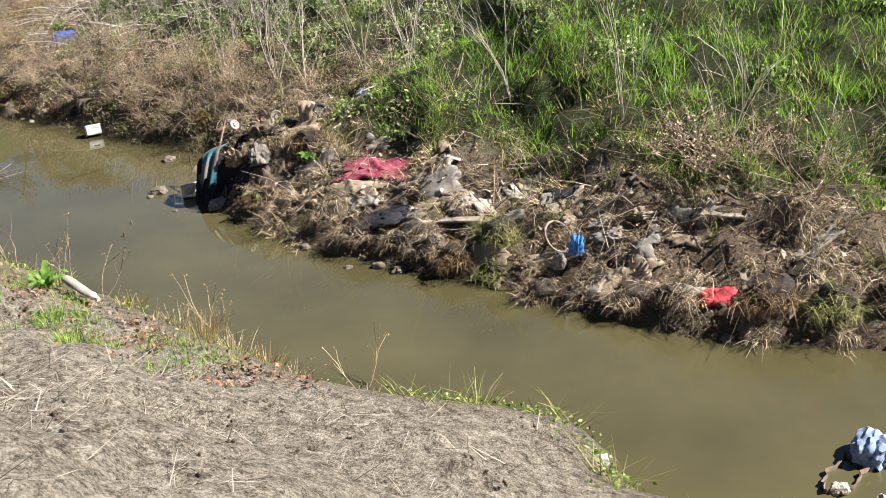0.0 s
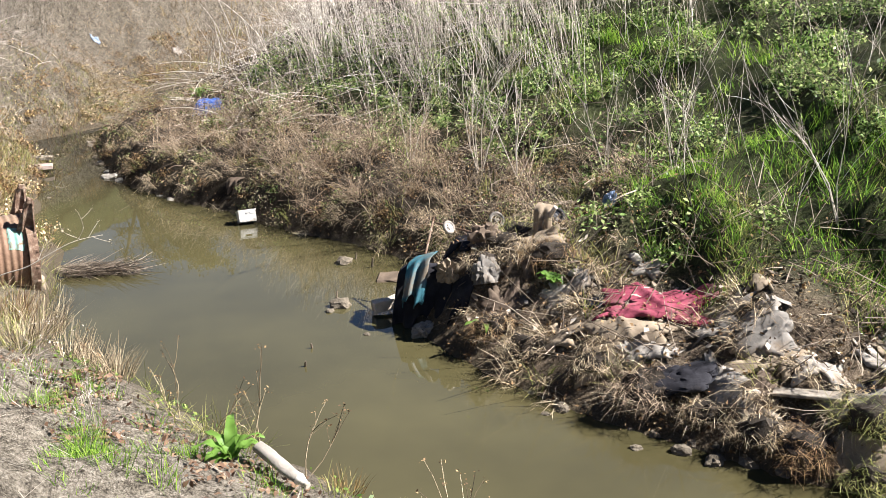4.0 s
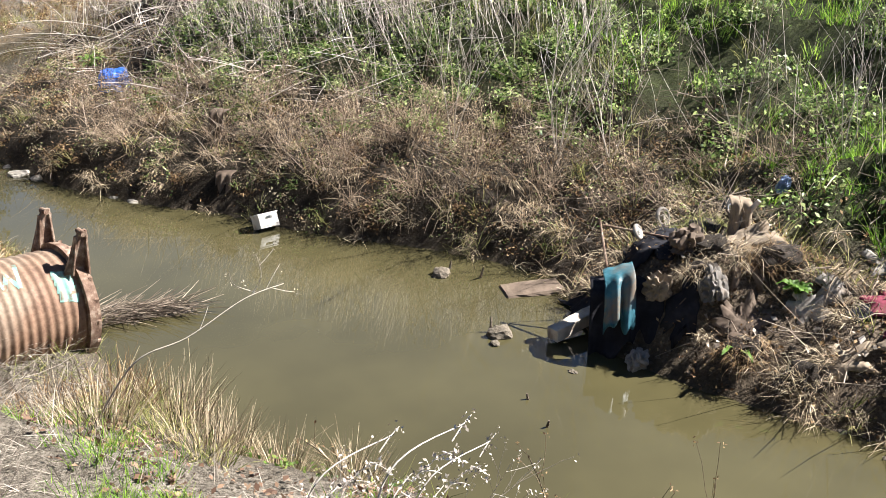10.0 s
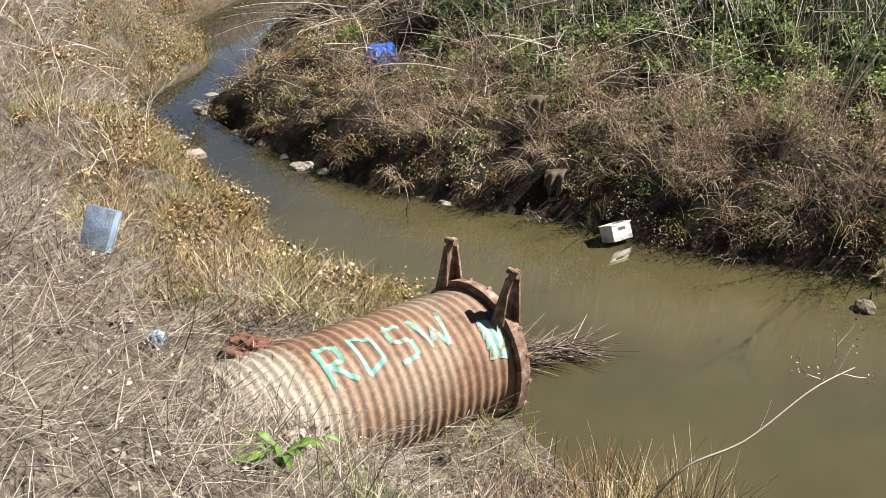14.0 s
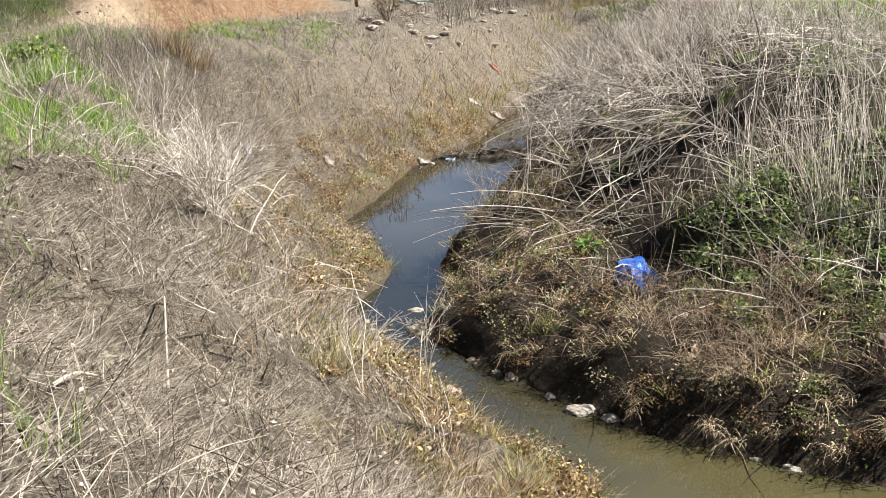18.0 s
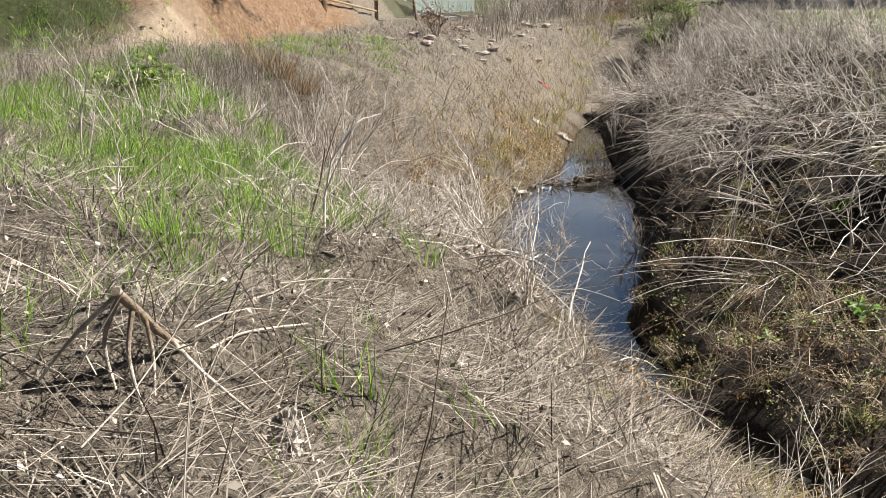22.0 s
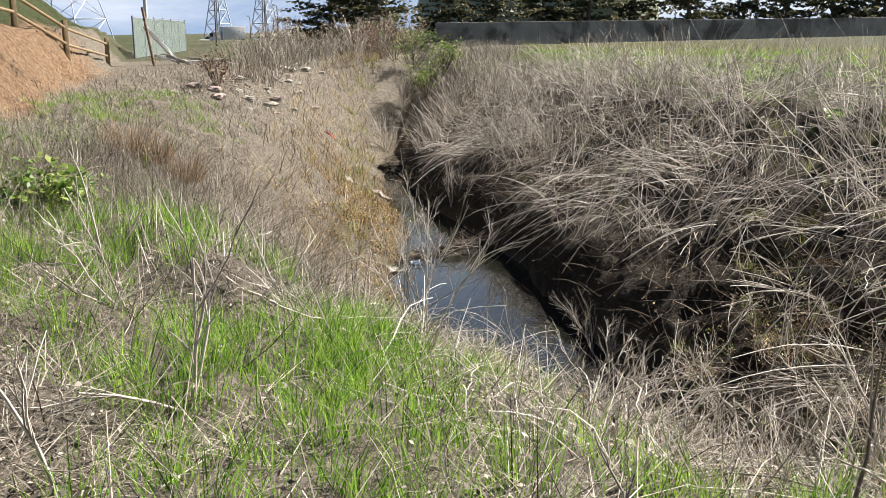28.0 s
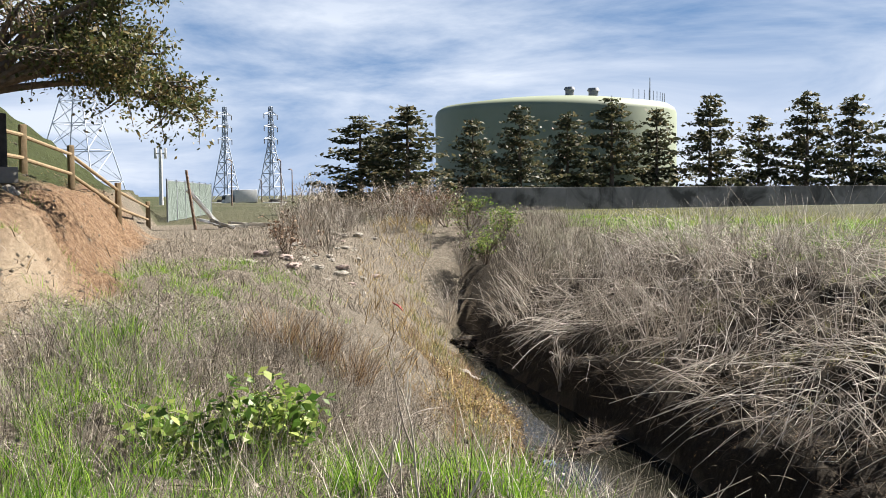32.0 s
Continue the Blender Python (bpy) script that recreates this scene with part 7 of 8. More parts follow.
for k, (x, y, n, r, ln) in enumerate(((-0.45, 8.75, 320, .26, .42), (-0.2, 8.45, 260, .24, .40), (-0.75, 9.05, 300, .26, .32), (0.05, 8.0, 220, .22, .34), (-1.25, 9.2, 320, .3, .26), (-0.5, 7.9, 240, .25, .30), (-1.05, 8.5, 260, .28, .36), (0.35, 7.4, 200, .2, .3))):
    tussock(x, y, n, r, ln, M_RUST if k in (2, 4) else M_BROWN, "dense straw-brown dry tussock at the water's edge" if k not in (2, 4) else "dense rust-brown tussock below the pipe", 70 + k)
for k, (x, y) in enumerate(((-1.9, 29.15), (-1.65, 28.9), (-1.4, 28.6))):
    tussock(x, y, 260, .25, .42, M_RUST, "flattened clump of rust-brown dead reeds on the slope", 97 + k)
# flood mat trailing from the pipe mouth
B = np.c_[R(-0.55, 0.45, 900), R(10.95, 11.45, 900), np.full(900, 0.0)]
B = B[(np.abs(B[:, 1] - 11.25 + 0.25 * B[:, 0]) < 0.22 - 0.18 * (B[:, 0] - -0.55))]
n = len(B)
tm = tagged(new("twig_raft"), "raft of dark twigs trailing from the pipe mouth", "twigs")
stuff("raft", stalks(B + np.c_[np.zeros((n, 2)), R(-0.02, 0.10, n)], RNG.normal(1.9, 0.5, n), R(1.2, 1.75, n), R(0.15, 0.5, n), R(0.003, 0.007, n), R(-0.2, 0.3, n), 2), M_TWIG, "", "", tm)

hung_sheet("hanging_root_mat", (-0.80, 10.50, 0.22), (-0.60, 10.70, 0.22), 0.24, M_TAN, "muddy root mat hanging from the pipe's mouth", 4.0, 0.08)
# around the pipe's head
soft_thing("orange_sack", on(-2.45, 10.62, 0.02, 0, 8, 10), (0.42, 0.24, 0.14), M_ORANGE, "torn orange sack lying by the pipe", "sack", 45, 0.26, 2.4)
soft_thing("blue_cup", on(-3.0, 10.5, 0.01), (0.12, 0.10, 0.10), M_PALEBLUE, "small crushed blue cup in dry weeds", "cup", 46, 0.12, 2.0)
soft_thing("white_paper", on(-3.16, 10.62, 0.01), (0.18, 0.10, 0.07), M_CREAM, "crumpled white paper in dry weeds", "paper", 47, 0.3, 3.0)
rock("pipe_foot_stone", on(-2.45, 9.62, -0.02), (0.16, 0.12, 0.12), M_PALESTONE, "white stone by the pipe's foot", "stone", 48)

# pale blue container tipped in the weeds
tubm = on(-3.10, 11.82, 0.34, -118, 14, -30) @ Matrix.Diagonal((0.66, 0.66, 0.66, 1))
tub = thing("plastic_tub", tubm, "pale blue plastic tub lying tipped in rusty weeds", "tub")
part("tub_base", box(0.30, 0.44, 0.02, 0.008, (0, 0, 0)), M_PALEBLUE, tub)
for sx, sy, x, y in ((0.30, 0.014, 0, -0.213), (0.30, 0.014, 0, 0.213), (0.014, 0.412, -0.143, 0), (0.014, 0.412, 0.143, 0)):
    part("tub_wall", box(sx, sy, 0.17, 0.005, (x, y, 0.02)), M_PALEBLUE, tub)
    part("tub_rim", box(sx + 0.016, sy + 0.016, 0.012, 0.004, (x * 1.03, y * 1.03, 0.188)), M_PALEBLUE, tub)

plank("washed_plank", (-2.25, 17.35, 0.10), (-1.15, 17.45, 0.07), 0.24, 0.07, M_PINK, "weathered pinkish plank lying across the bank")
plank("driftwood_slab", (-2.3, 18.0, 0.2), (-1.2, 18.05, 0.10), 0.18, 0.06, M_GREYWOOD, "dark driftwood slab on the shore", "driftwood")

# stones along the narrows, in the water and by the far shore
for k, (x, y, s) in enumerate(((-0.12, 16.62, .34), (-0.32, 17.75, .26), (-0.62, 19.7, .34), (-0.3, 20.5, .22), (0.25, 16.0, .22), (0.05, 16.35, .25), (0.9, 14.7, .2),
                               (-0.45, 18.4, .24), (-0.2, 17.1, .2), (-0.5, 19.2, .2), (0.0, 20.2, .25), (0.75, 15.0, .18), (-0.38, 18.0, .16), (-1.05, 15.5, .14))):
    rock("shore_rock", pose(x, y, -0.03, 0, 0, 50 * k), (s, s * .7, s * .28), (M_PALESTONE, M_STONE)[k % 3 == 1], "pale flat stone at the narrow water's edge", "stone", 80 + k, "stones at the narrows")
for k, (x, y, s) in enumerate(((2.76, 9.13, .2), (3.05, 10.66, .18), (2.62, 9.0, .1), (2.9, 8.2, .08), (4.1, 5.9, .08), (4.6, 5.1, .09))):
    rock("creek_rock", pose(x, y, -0.03, 0, 0, 33 * k), (s * 1.3, s, s * .6), M_STONE, "wet brown stone breaking the water", "stone", 100 + k, "stones in the creek")
for k, (x, y, rz, h) in enumerate(((3.36, 10.42, 30, .14), (3.2, 10.75, 120, .08), (2.7, 9.2, 70, .14), (2.3, 8.0, 40, .05), (2.15, 7.6, 200, .06))):
    tagged(part("water_snag", rod((x, y, -0.1), (x + h * .6 * math.cos(rz), y + h * .6 * math.sin(rz), h), 0.022, 0.008, 7), M_BARK), "short dark snag sticking out of water", "branch", "snags in the creek")

# rags caught on the far bank
soft_thing("blue_sheet", on(1.72, 18.35, 0.02, 0, 0, 40), (0.72, 0.56, 0.40), M_NAVY, "shiny blue plastic sheet caught on the bank", "sheet", 91, 0.15, 2.0)
cloth("grey_rag", 1.95, 18.05, 0.45, 0.2, 20, M_CREAM, "dirty white rag under a blue sheet", "rag", 92, 0.06, 0.05)
hung_sheet("hanging_white_rag", (1.80, 14.05, 0.42), (1.95, 13.9, 0.42), 0.30, M_BROWNC, "brown rag hanging to the water", 2.0, 0.10)
hung_sheet("hanging_tan_rag", (2.05, 14.9, 1.0), (2.2, 14.75, 1.0), 0.30, M_BROWNC, "brown rag hanging in dead reeds", 5.0, 0.08)

# -- upstream: the brush dam, rubble and litter on the slope --
for k, (x, y, sx, sy, sz) in enumerate(((6.9, 31.8, 1.6, .45, .30), (5.6, 32.0, 1.1, .35, .20), (13.2, 39.9, 1.0, .6, .34), (14.3, 42.4, 1.2, .8, .4))):
    dm = thing("brush_dam", pose(x, y, -0.12, 0, 0, 8), "dark dam of matted flood brush across the creek", "brush dam", "brush dams")
    part("mat_core", lump(sx, sy, sz, 60 + k, 0.4, 2.0, 4), M_WETBRUSH_SHADE, dm)
    nn = 160
    bb = np.c_[RNG.normal(0, sx * .3, nn), RNG.normal(0, sy * .3, nn), R(0.05, sz, nn)]
    stuff("brush", stalks(bb, R(0, 6.28, nn), R(0.9, 1.8, nn), R(0.2, 0.7, nn), R(0.005, 0.011, nn), R(-0.3, 0.3, nn), 2), M_TWIG, "", "", dm)["kind"] = "stuff"
for k, (x, y, w) in enumerate(((4.6, 31.35, .24), (5.4, 31.6, .2), (10.2, 38.2, .36), (9.7, 38.9, .3), (-0.85, 27.2, .16), (1.2, 28.6, .22), (2.6, 30.2, .26))):
    cloth("litter_bag", x, y, w * 1.4, w, 50 * k, (M_CREAM, M_PALEBLUE, M_CREAM)[k % 3], "white plastic bag caught on the bank", "bag", 120 + k, 0.09, 0.06, group="caught bags")
cloth("red_litter", 13.2, 44.2, 0.34, 0.2, 20, M_CORAL, "red rag in the far gully", "rag", 131, 0.06, 0.06)
RB = random.Random(9)
for k in range(56):
    t = RB.random()
    bx, by = 8.5 + 14 * t + RB.uniform(-1.6, 1.0), 38.5 + 15 * t + RB.uniform(-1, 1)
    off = RB.uniform(0.8, 3.6)
    x, y = bx - off * 0.72 - 1.2, by + off * 0.70
    s = RB.uniform(0.12, 0.5)
    rock("rubble_stone", on(x, y, 0.02, 0, 0, RB.uniform(0, 360)), (s, s * .7, s * .3), M_PALESTONE if RB.random() < .7 else M_PINK, "pale broken rubble on the dry slope", "rubble", 140 + k, "rubble on the slope")

# -- the fallen bough on the path's edge --
bough = thing("fallen_bough", Matrix.Identity(4), "bleached fallen bough with bare side branches", "branch")


def limb(name, pts, r0, r1, parent, material=M_PALEWOOD, sides=9):
    """A knotty tapering limb through given places."""
    bm = bmesh.new()
    prev = None
    n = 7 * (len(pts) - 1)
    P = [Vector(p) for p in pts]
    for k in range(n + 1):
        f = k / n * (len(P) - 1)
        i = min(len(P) - 2, int(f))
        u = f - i
        p0, p1, p2, p3 = P[max(0, i - 1)], P[i], P[i + 1], P[min(len(P) - 1, i + 2)]
        q = 0.5 * ((2 * p1) + (p2 - p0) * u + (2 * p0 - 5 * p1 + 4 * p2 - p3) * u * u + (3 * p1 - p0 - 3 * p2 + p3) * u ** 3)
        t = ((p2 - p0) * 0.5 + (p2 - p1)).normalized()
        e1 = t.cross(Vector((0.3, 0.2, 1))).normalized()
        e2 = t.cross(e1)
        rad = (r0 + (r1 - r0) * k / n) * (1 + 0.18 * noise.noise(q * 9))
        row = [bm.verts.new(q + (e1 * math.cos(6.28319 * s / sides) + e2 * math.sin(6.28319 * s / sides)) * rad) for s in range(sides)]
        if prev:
            for s in range(sides):
                bm.faces.new((prev[s], prev[(s + 1) % sides], row[(s + 1) % sides], row[s]))
        else:
            bm.faces.new(row[::-1])
        prev = row
    bm.faces.new(prev)
    return part(name, bm, material, parent)


limb("main_limb", [(-6.64, 14.97, 3.37), (-6.56, 15.02, 3.27), (-6.48, 15.07, 3.17), (-6.32, 15.18, 3.03), (-6.12, 15.24, 2.93)], 0.017, 0.009, bough)
for pts, r0 in (([(-6.63, 14.98, 3.35), (-6.68, 15.02, 3.2), (-6.66, 15.0, 3.04)], 0.010), ([(-6.59, 15.0, 3.30), (-6.62, 14.95, 3.16), (-6.60, 14.89, 3.0)], 0.010),
                ([(-6.55, 15.02, 3.26), (-6.54, 14.99, 3.14), (-6.55, 14.95, 3.02)], 0.008), ([(-6.46, 15.08, 3.15), (-6.38, 15.0, 3.05), (-6.26, 14.9, 2.93)], 0.009),
                ([(-6.36, 15.15, 3.06), (-6.15, 15.35, 3.05), (-5.85, 15.5, 3.0)], 0.007), ([(-6.64, 14.97, 3.36), (-6.78, 15.02, 3.22), (-6.88, 15.06, 3.09)], 0.008)):
    limb("side_branch", pts, r0, r0 * 0.5, bough)
soft_thing("crumpled_paper", on(-6.16, 14.85, 0.0, 0, 0, 20), (0.15, 0.12, 0.17), M_CREAM, "crumpled pinkish-white paper lying in straw", "paper", 55, 0.34, 2.8)
for k, (x, y, rz, ln) in enumerate(((-5.6, 12.6, 100, .9), (-5.3, 13.0, 60, .7), (-5.9, 12.0, 150, .8), (-6.7, 13.0, 20, .6), (-4.6, 14.2, 80, .9), (-7.1, 17.3, 140, .8), (-5.2, 11.0, 30, .7), (-4.8, 10.2, 110, .8))):
    z = ground_z(x, y)
    c, s = math.cos(radians(rz)), math.sin(radians(rz))
    x1, y1 = x + c * ln, y + s * ln
    top = thing("fallen_stick", Matrix.Identity(4), "weathered stick lying in the straw", "stick", "sticks in the straw")
    limb("stick_limb", [(x, y, z + .05), (x + c * ln * .4, y + s * ln * .4 + .04, ground_z(x + c * ln * .4, y + s * ln * .4) + .08), (x1, y1, ground_z(x1, y1) + .05)], 0.011, 0.006, top)

# pale branch reaching over the water from the tussocks
br = thing("bare_branch", Matrix.Identity(4), "pale bare branch reaching over the water", "branch")
limb("branch_stem", [(-1.05, 8.55, ground_z(-1.05, 8.55) - 0.03), (-0.75, 8.47, 0.93), (-0.39, 8.39, 1.07), (0.03, 8.38, 1.27), (0.34, 8.39, 1.32)], 0.009, 0.004, br, M_CANE, 6)
for pts in ([(0.10, 8.39, 1.29), (0.17, 8.38, 1.42), (0.14, 8.37, 1.59)], [(0.2, 8.39, 1.30), (0.27, 8.40, 1.40), (0.33, 8.41, 1.47)], [(0.12, 8.39, 1.30), (-0.02, 8.41, 1.38), (-0.05, 8.42, 1.48)],
            [(0.24, 8.39, 1.31), (0.34, 8.37, 1.27), (0.41, 8.36, 1.25)], [(0.16, 8.38, 1.5), (0.22, 8.38, 1.55), (0.27, 8.38, 1.60)], [(-0.3, 8.39, 1.11), (-0.25, 8.40, 1.2), (-0.22, 8.41, 1.26)]):
    limb("side_twig", pts, 0.0035, 0.0018, br, M_CANE, 5)
q = np.array([(0.14, 8.37, 1.59), (0.33, 8.41, 1.47), (-0.05, 8.42, 1.46), (-0.05, 8.42, 1.40), (0.41, 8.36, 1.25), (0.27, 8.38, 1.60), (0.03, 8.40, 1.36)])
q = np.repeat(q, 9, 0) + RNG.normal(0, 0.022, (63, 3))
stuff("seed_heads", leaflets(q, RNG.uniform(0.004, 0.011, 63), 0.2), M_STRAW, "", "", br)["kind"] = "stuff"

# white seed fluff on arching stalks at the bank's brow
for k, (x, y) in enumerate(((-1.2, 4.12), (-1.34, 4.3), (-0.95, 4.35))):
    z0 = ground_z(x, y)
    fw = thing("fluffy_weed", Matrix.Identity(4), "white fluffy seed heads on arching bare stalks", "weed", "fluffy seed heads")
    top_z = (2.64, 2.55, 2.38)[k]
    limb("stalk", [(x, y, z0 - 0.03), (x + 0.02, y, z0 + 0.6 * (top_z - z0)), (x + 0.1, y, top_z), (x + 0.36, y + 0.02, top_z + 0.07)], 0.005, 0.002, fw, M_CANE, 6)
    tips = []
    for j in range(9):
        f = j / 9
        p0 = Vector((x + 0.04 + 0.30 * f, y, top_z - 0.14 * (1 - f) + 0.06 * f))
        p1 = p0 + Vector((0.05 + 0.02 * (j % 3), 0.04 * ((j % 3) - 1), 0.05 * (-1) ** j - 0.01))
        limb("side_stalk", [p0, (p0 + p1) / 2 + Vector((0, 0, 0.006)), p1], 0.0024, 0.0012, fw, M_CANE, 5)
        tips += [p0.lerp(p1, u) for u in (0.4, 0.7, 1.0)]
    q = np.repeat(np.array(tips), 7, 0)
    q = q + RNG.normal(0, 0.011, q.shape)
    stuff("seed_fluff", leaflets(q, RNG.uniform(0.004, 0.010, len(q)), 0.2), M_CANE, "", "", fw)["kind"] = "stuff"

# bare saplings: on the far slope, and standing before the path
for k, (x, y, h, st) in enumerate(((5.1, 11.4, 1.5, 6), (5.5, 10.9, 1.3, 4), (6.6, 8.6, 1.1, 3), (8.2, 5.0, 1.2, 3), (7.4, 6.6, 1.0, 3), (4.4, 12.6, 1.2, 4), (9.0, 3.8, 1.0, 3), (6.2, 9.6, 1.0, 3))):
    shrub("bare_sapling", on(x, y), h * 1.15, 0.22, 2, 200 + k, 0.0065, M_CANE, "pale bare sapling on the far slope", "sapling", st, 3, 0.22, M_LEAF, 0.02, group="bare saplings", per_tip=1)
for k, (x, y, h, lean_k) in enumerate(((-2.6, 14.6, 1.5, 12), (-2.3, 15.4, 1.3, -10), (-3.0, 15.2, 1.1, 30), (-2.0, 16.4, 1.2, 8), (-3.6, 16.5, 1.3, 35), (-3.4, 19.0, 1.2, 20), (-4.4, 18.0, 1.1, 30),
                                       (-4.6, 21.3, 1.2, 30))):
    shrub("bank_sapling", on(x, y, 0, 0, lean_k, 30 * k), h * .6, 0.35, 2, 230 + k, 0.006, M_CANE, "thin bare sapling rising from the straw bank", "sapling", 2, 3, 0.4, None, wander=0.3, group="saplings on the bank")
for k, (x, y, h) in enumerate(((4.3, 12.0, .55), (3.7, 12.6, .6), (3.2, 13.4, .55), (4.6, 11.2, .5), (2.7, 14.3, .5), (3.0, 15.2, .45), (2.3, 16.2, .45), (9.2, 2.6, .55), (8.8, 3.2, .5))):
    shrub("rusty_shrub", on(x, y), h * 1.25, 0.35, 3, 260 + k, 0.006, M_THICKET, "wiry brown dead shrub over the bank", "shrub", 8, 3, 0.9, M_BROWN, 0.012, group="wiry dead shrubs", per_tip=3)

# mallow and grass by the path at the end of the walk
for k, (x, y, h, st) in enumerate(((-4.6, 25.6, .40, 10), (-4.15, 25.9, .34, 8), (-4.95, 26.0, .32, 8))):
    shrub("mallow_plant", on(x, y), h, 0.5, 2, 300 + k, 0.006, M_OLIVE, "bushy mallow with round yellow-green leaves", "plant", st, 3, 0.8, M_MALLOW, 0.05, group="mallow by the path", per_tip=3)

# bare branching weeds on the bank's flat top, and one dark sapling over the straw
for k, (x, y, h, st, lean_k, rz) in enumerate(((-5.99, 20.66, .75, 4, -25, 40), (-6.88, 20.14, .85, 1, 6, 0), (-5.08, 17.46, .75, 1, 2, 0), (-6.13, 18.15, .32, 2, 10, 60), (-5.3, 22.6, .6, 3, 30, 200),
                                               (-4.2, 22.4, .55, 4, 20, 120), (-3.1, 20.6, .35, 4, 45, 20), (-2.9, 21.6, .3, 4, 40, 60), (-4.9, 23.7, .7, 3, 20, 170))):
    shrub("bare_weed", on(x, y, 0, 0, lean_k, rz), h, 0.32, 2, 600 + k, 0.009, M_CANE, "pale bare branching weed on the grassy bank top", "weed", st, 2, 0.5, None, wander=0.3, group="bare weeds by the path")
for k, (x, y, h, st) in enumerate(((-3.2, 19.2, .8, 12), (-3.0, 19.9, .85, 12), (-3.2, 20.5, .75, 10), (-2.8, 20.95, .8, 12), (-3.4, 18.5, .7, 10), (-3.5, 17.7, .6, 8))):
    shrub("pale_bramble", on(x, y), h, 0.35, 3, 680 + k, 0.0075, M_CANE, "tangle of pale bare bramble stems over the bay", "bramble", st, 3, 0.9, None, wander=0.35, group="pale brambles")
shrub("pale_shrub", on(-3.3, 22.0), 0.85, 0.28, 3, 690, 0.008, M_CANE, "pale upright bare shrub on the bank's lip", "shrub", 6, 3, 0.3, None, wander=0.2)
sap = shrub("dark_sapling", on(-5.0, 18.0, 0, 10, 14, 0), 0.62, 0.25, 1, 620, 0.010, M_TWIG, "dark bare sapling leaning over the straw bank", "sapling", 1, 1, 0.05, None, wander=0.12)
for k, (x, y, h) in enumerate(((2.9, 25.0, .6), (3.6, 25.7, .6))):
    shrub("shore_brush", on(x, y), h, 0.3, 2, 640 + k, 0.007, M_CANE, "pale bare brush at the foot of the steep bank", "bush", 9, 3, 0.7, None, wander=0.3, group="shore brush")

shrub("dark_bush", on(8.6, 43.6), 0.8, 0.4, 2, 700, 0.02, M_TWIG, "dark brown dry bush on the slope's edge", "bush", 9, 3, 0.7, M_FALLEN, 0.05, per_tip=3)
cloth("litter_scrap", -2.98, 22.77, 0.22, 0.14, 20, M_CREAM, "white paper scrap caught in dry weeds", "paper", 141, 0.06, 0.16)

# more dark rags and sheets through the heap and the flood litter
for k, (x, y, sx, sy, rz, mt, word) in enumerate(((4.15, 8.95, .6, .45, 20, M_BLACK, "black"), (4.6, 7.95, .45, .3, 60, M_BROWNC, "dark brown"), (3.95, 7.95, .4, .25, 10, M_BLACK, "black"), (4.25, 7.55, .4, .3, -30, M_BROWNC, "dark brown"),
                                                   (5.75, 5.75, .5, .3, -30, M_GREYC, "grey"), (5.85, 6.0, .35, .22, 10, M_CREAM, "off-white"), (5.1, 5.95, .5, .2, -40, M_CREAM, "off-white"), (5.65, 5.0, .3, .3, 20, M_BROWNC, "dark brown"),
                                                   (4.43, 6.75, .45, .22, -35, M_TAN, "tan"), (6.2, 5.0, .4, .3, -40, M_CREAM, "off-white"), (6.4, 4.7, .35, .3, 10, M_BLACK, "black"), (6.0, 5.2, .35, .25, 40, M_TAN, "tan"),
                                                   (6.9, 3.05, .4, .25, 0, M_BLACK, "black"), (7.3, 2.9, .35, .25, 50, M_GREYC, "grey"), (6.5, 3.75, .4, .3, -20, M_TAN, "tan"), (7.8, 1.7, .4, .3, 10, M_BROWNC, "dark brown"))):
    cloth("soaked_rag", x, y, sx, sy, rz, mt, "soaked %s rag folded into the litter" % word, "rag", 800 + k, 0.06, 0.025, ragged=0.3, freq=2.4, group="soaked rags")
# flat mud shelf stones along the far waterline
RB = random.Random(14)
for k in range(30):
    t = RB.random()
    a, b = Vector((3.9, 6.9, 0)), Vector((7.6, 1.6, 0))
    p = a.lerp(b, t) + Vector((RB.uniform(-0.25, 0.15), RB.uniform(-0.25, 0.1), 0))
    s_k = RB.uniform(0.05, 0.14)
    rock("shelf_stone", pose(p.x, p.y, -0.02, 0, 0, RB.uniform(0, 360)), (s_k * 1.3, s_k, s_k * .6), M_STONE, "small brown stone on the muddy shelf", "stone", 850 + k, "shelf stones")

# pale fluffy seed heads rising from the near bank
for k, (x, y, h) in enumerate(((-0.35, 5.2, .62), (-0.1, 5.45, .5), (-0.6, 5.5, .45), (0.35, 5.4, .4))):
    shrub("fluffy_weed", on(x, y, 0, 0, 20, -30 * k), h, 0.35, 2, 660 + k, 0.004, M_CANE, "white fluffy seed heads on a bare stalk", "weed", 2, 4, 0.4, M_CANE, 0.008, group="fluffy seed heads", per_tip=4)

# straw plumes on the mud's edge
for k, (x, y, n, r, ln) in enumerate(((2.52, 4.0, 260, .17, .32), (2.72, 3.72, 320, .2, .36), (2.98, 3.4, 320, .2, .34), (3.22, 3.05, 300, .19, .30), (3.45, 2.75, 240, .17, .26), (2.1, 4.75, 160, .15, .28), (3.95, 2.05, 140, .16, .20))):
    tussock(x, y, n // 2, r, ln * 0.62, M_GOLD if k % 2 else M_BROWN, "yellowing straw plume on the mud's edge", 90 + k)

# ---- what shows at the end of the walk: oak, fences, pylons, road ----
# grey steel with the distance haze put into its pale bluish base colour
M_PYLON = solid("haze_tinted_steel", [(0.3, (0.30, 0.34, 0.40)), (0.7, (0.38, 0.42, 0.48))], 5, 0.6, 0.2, bump=0.05)


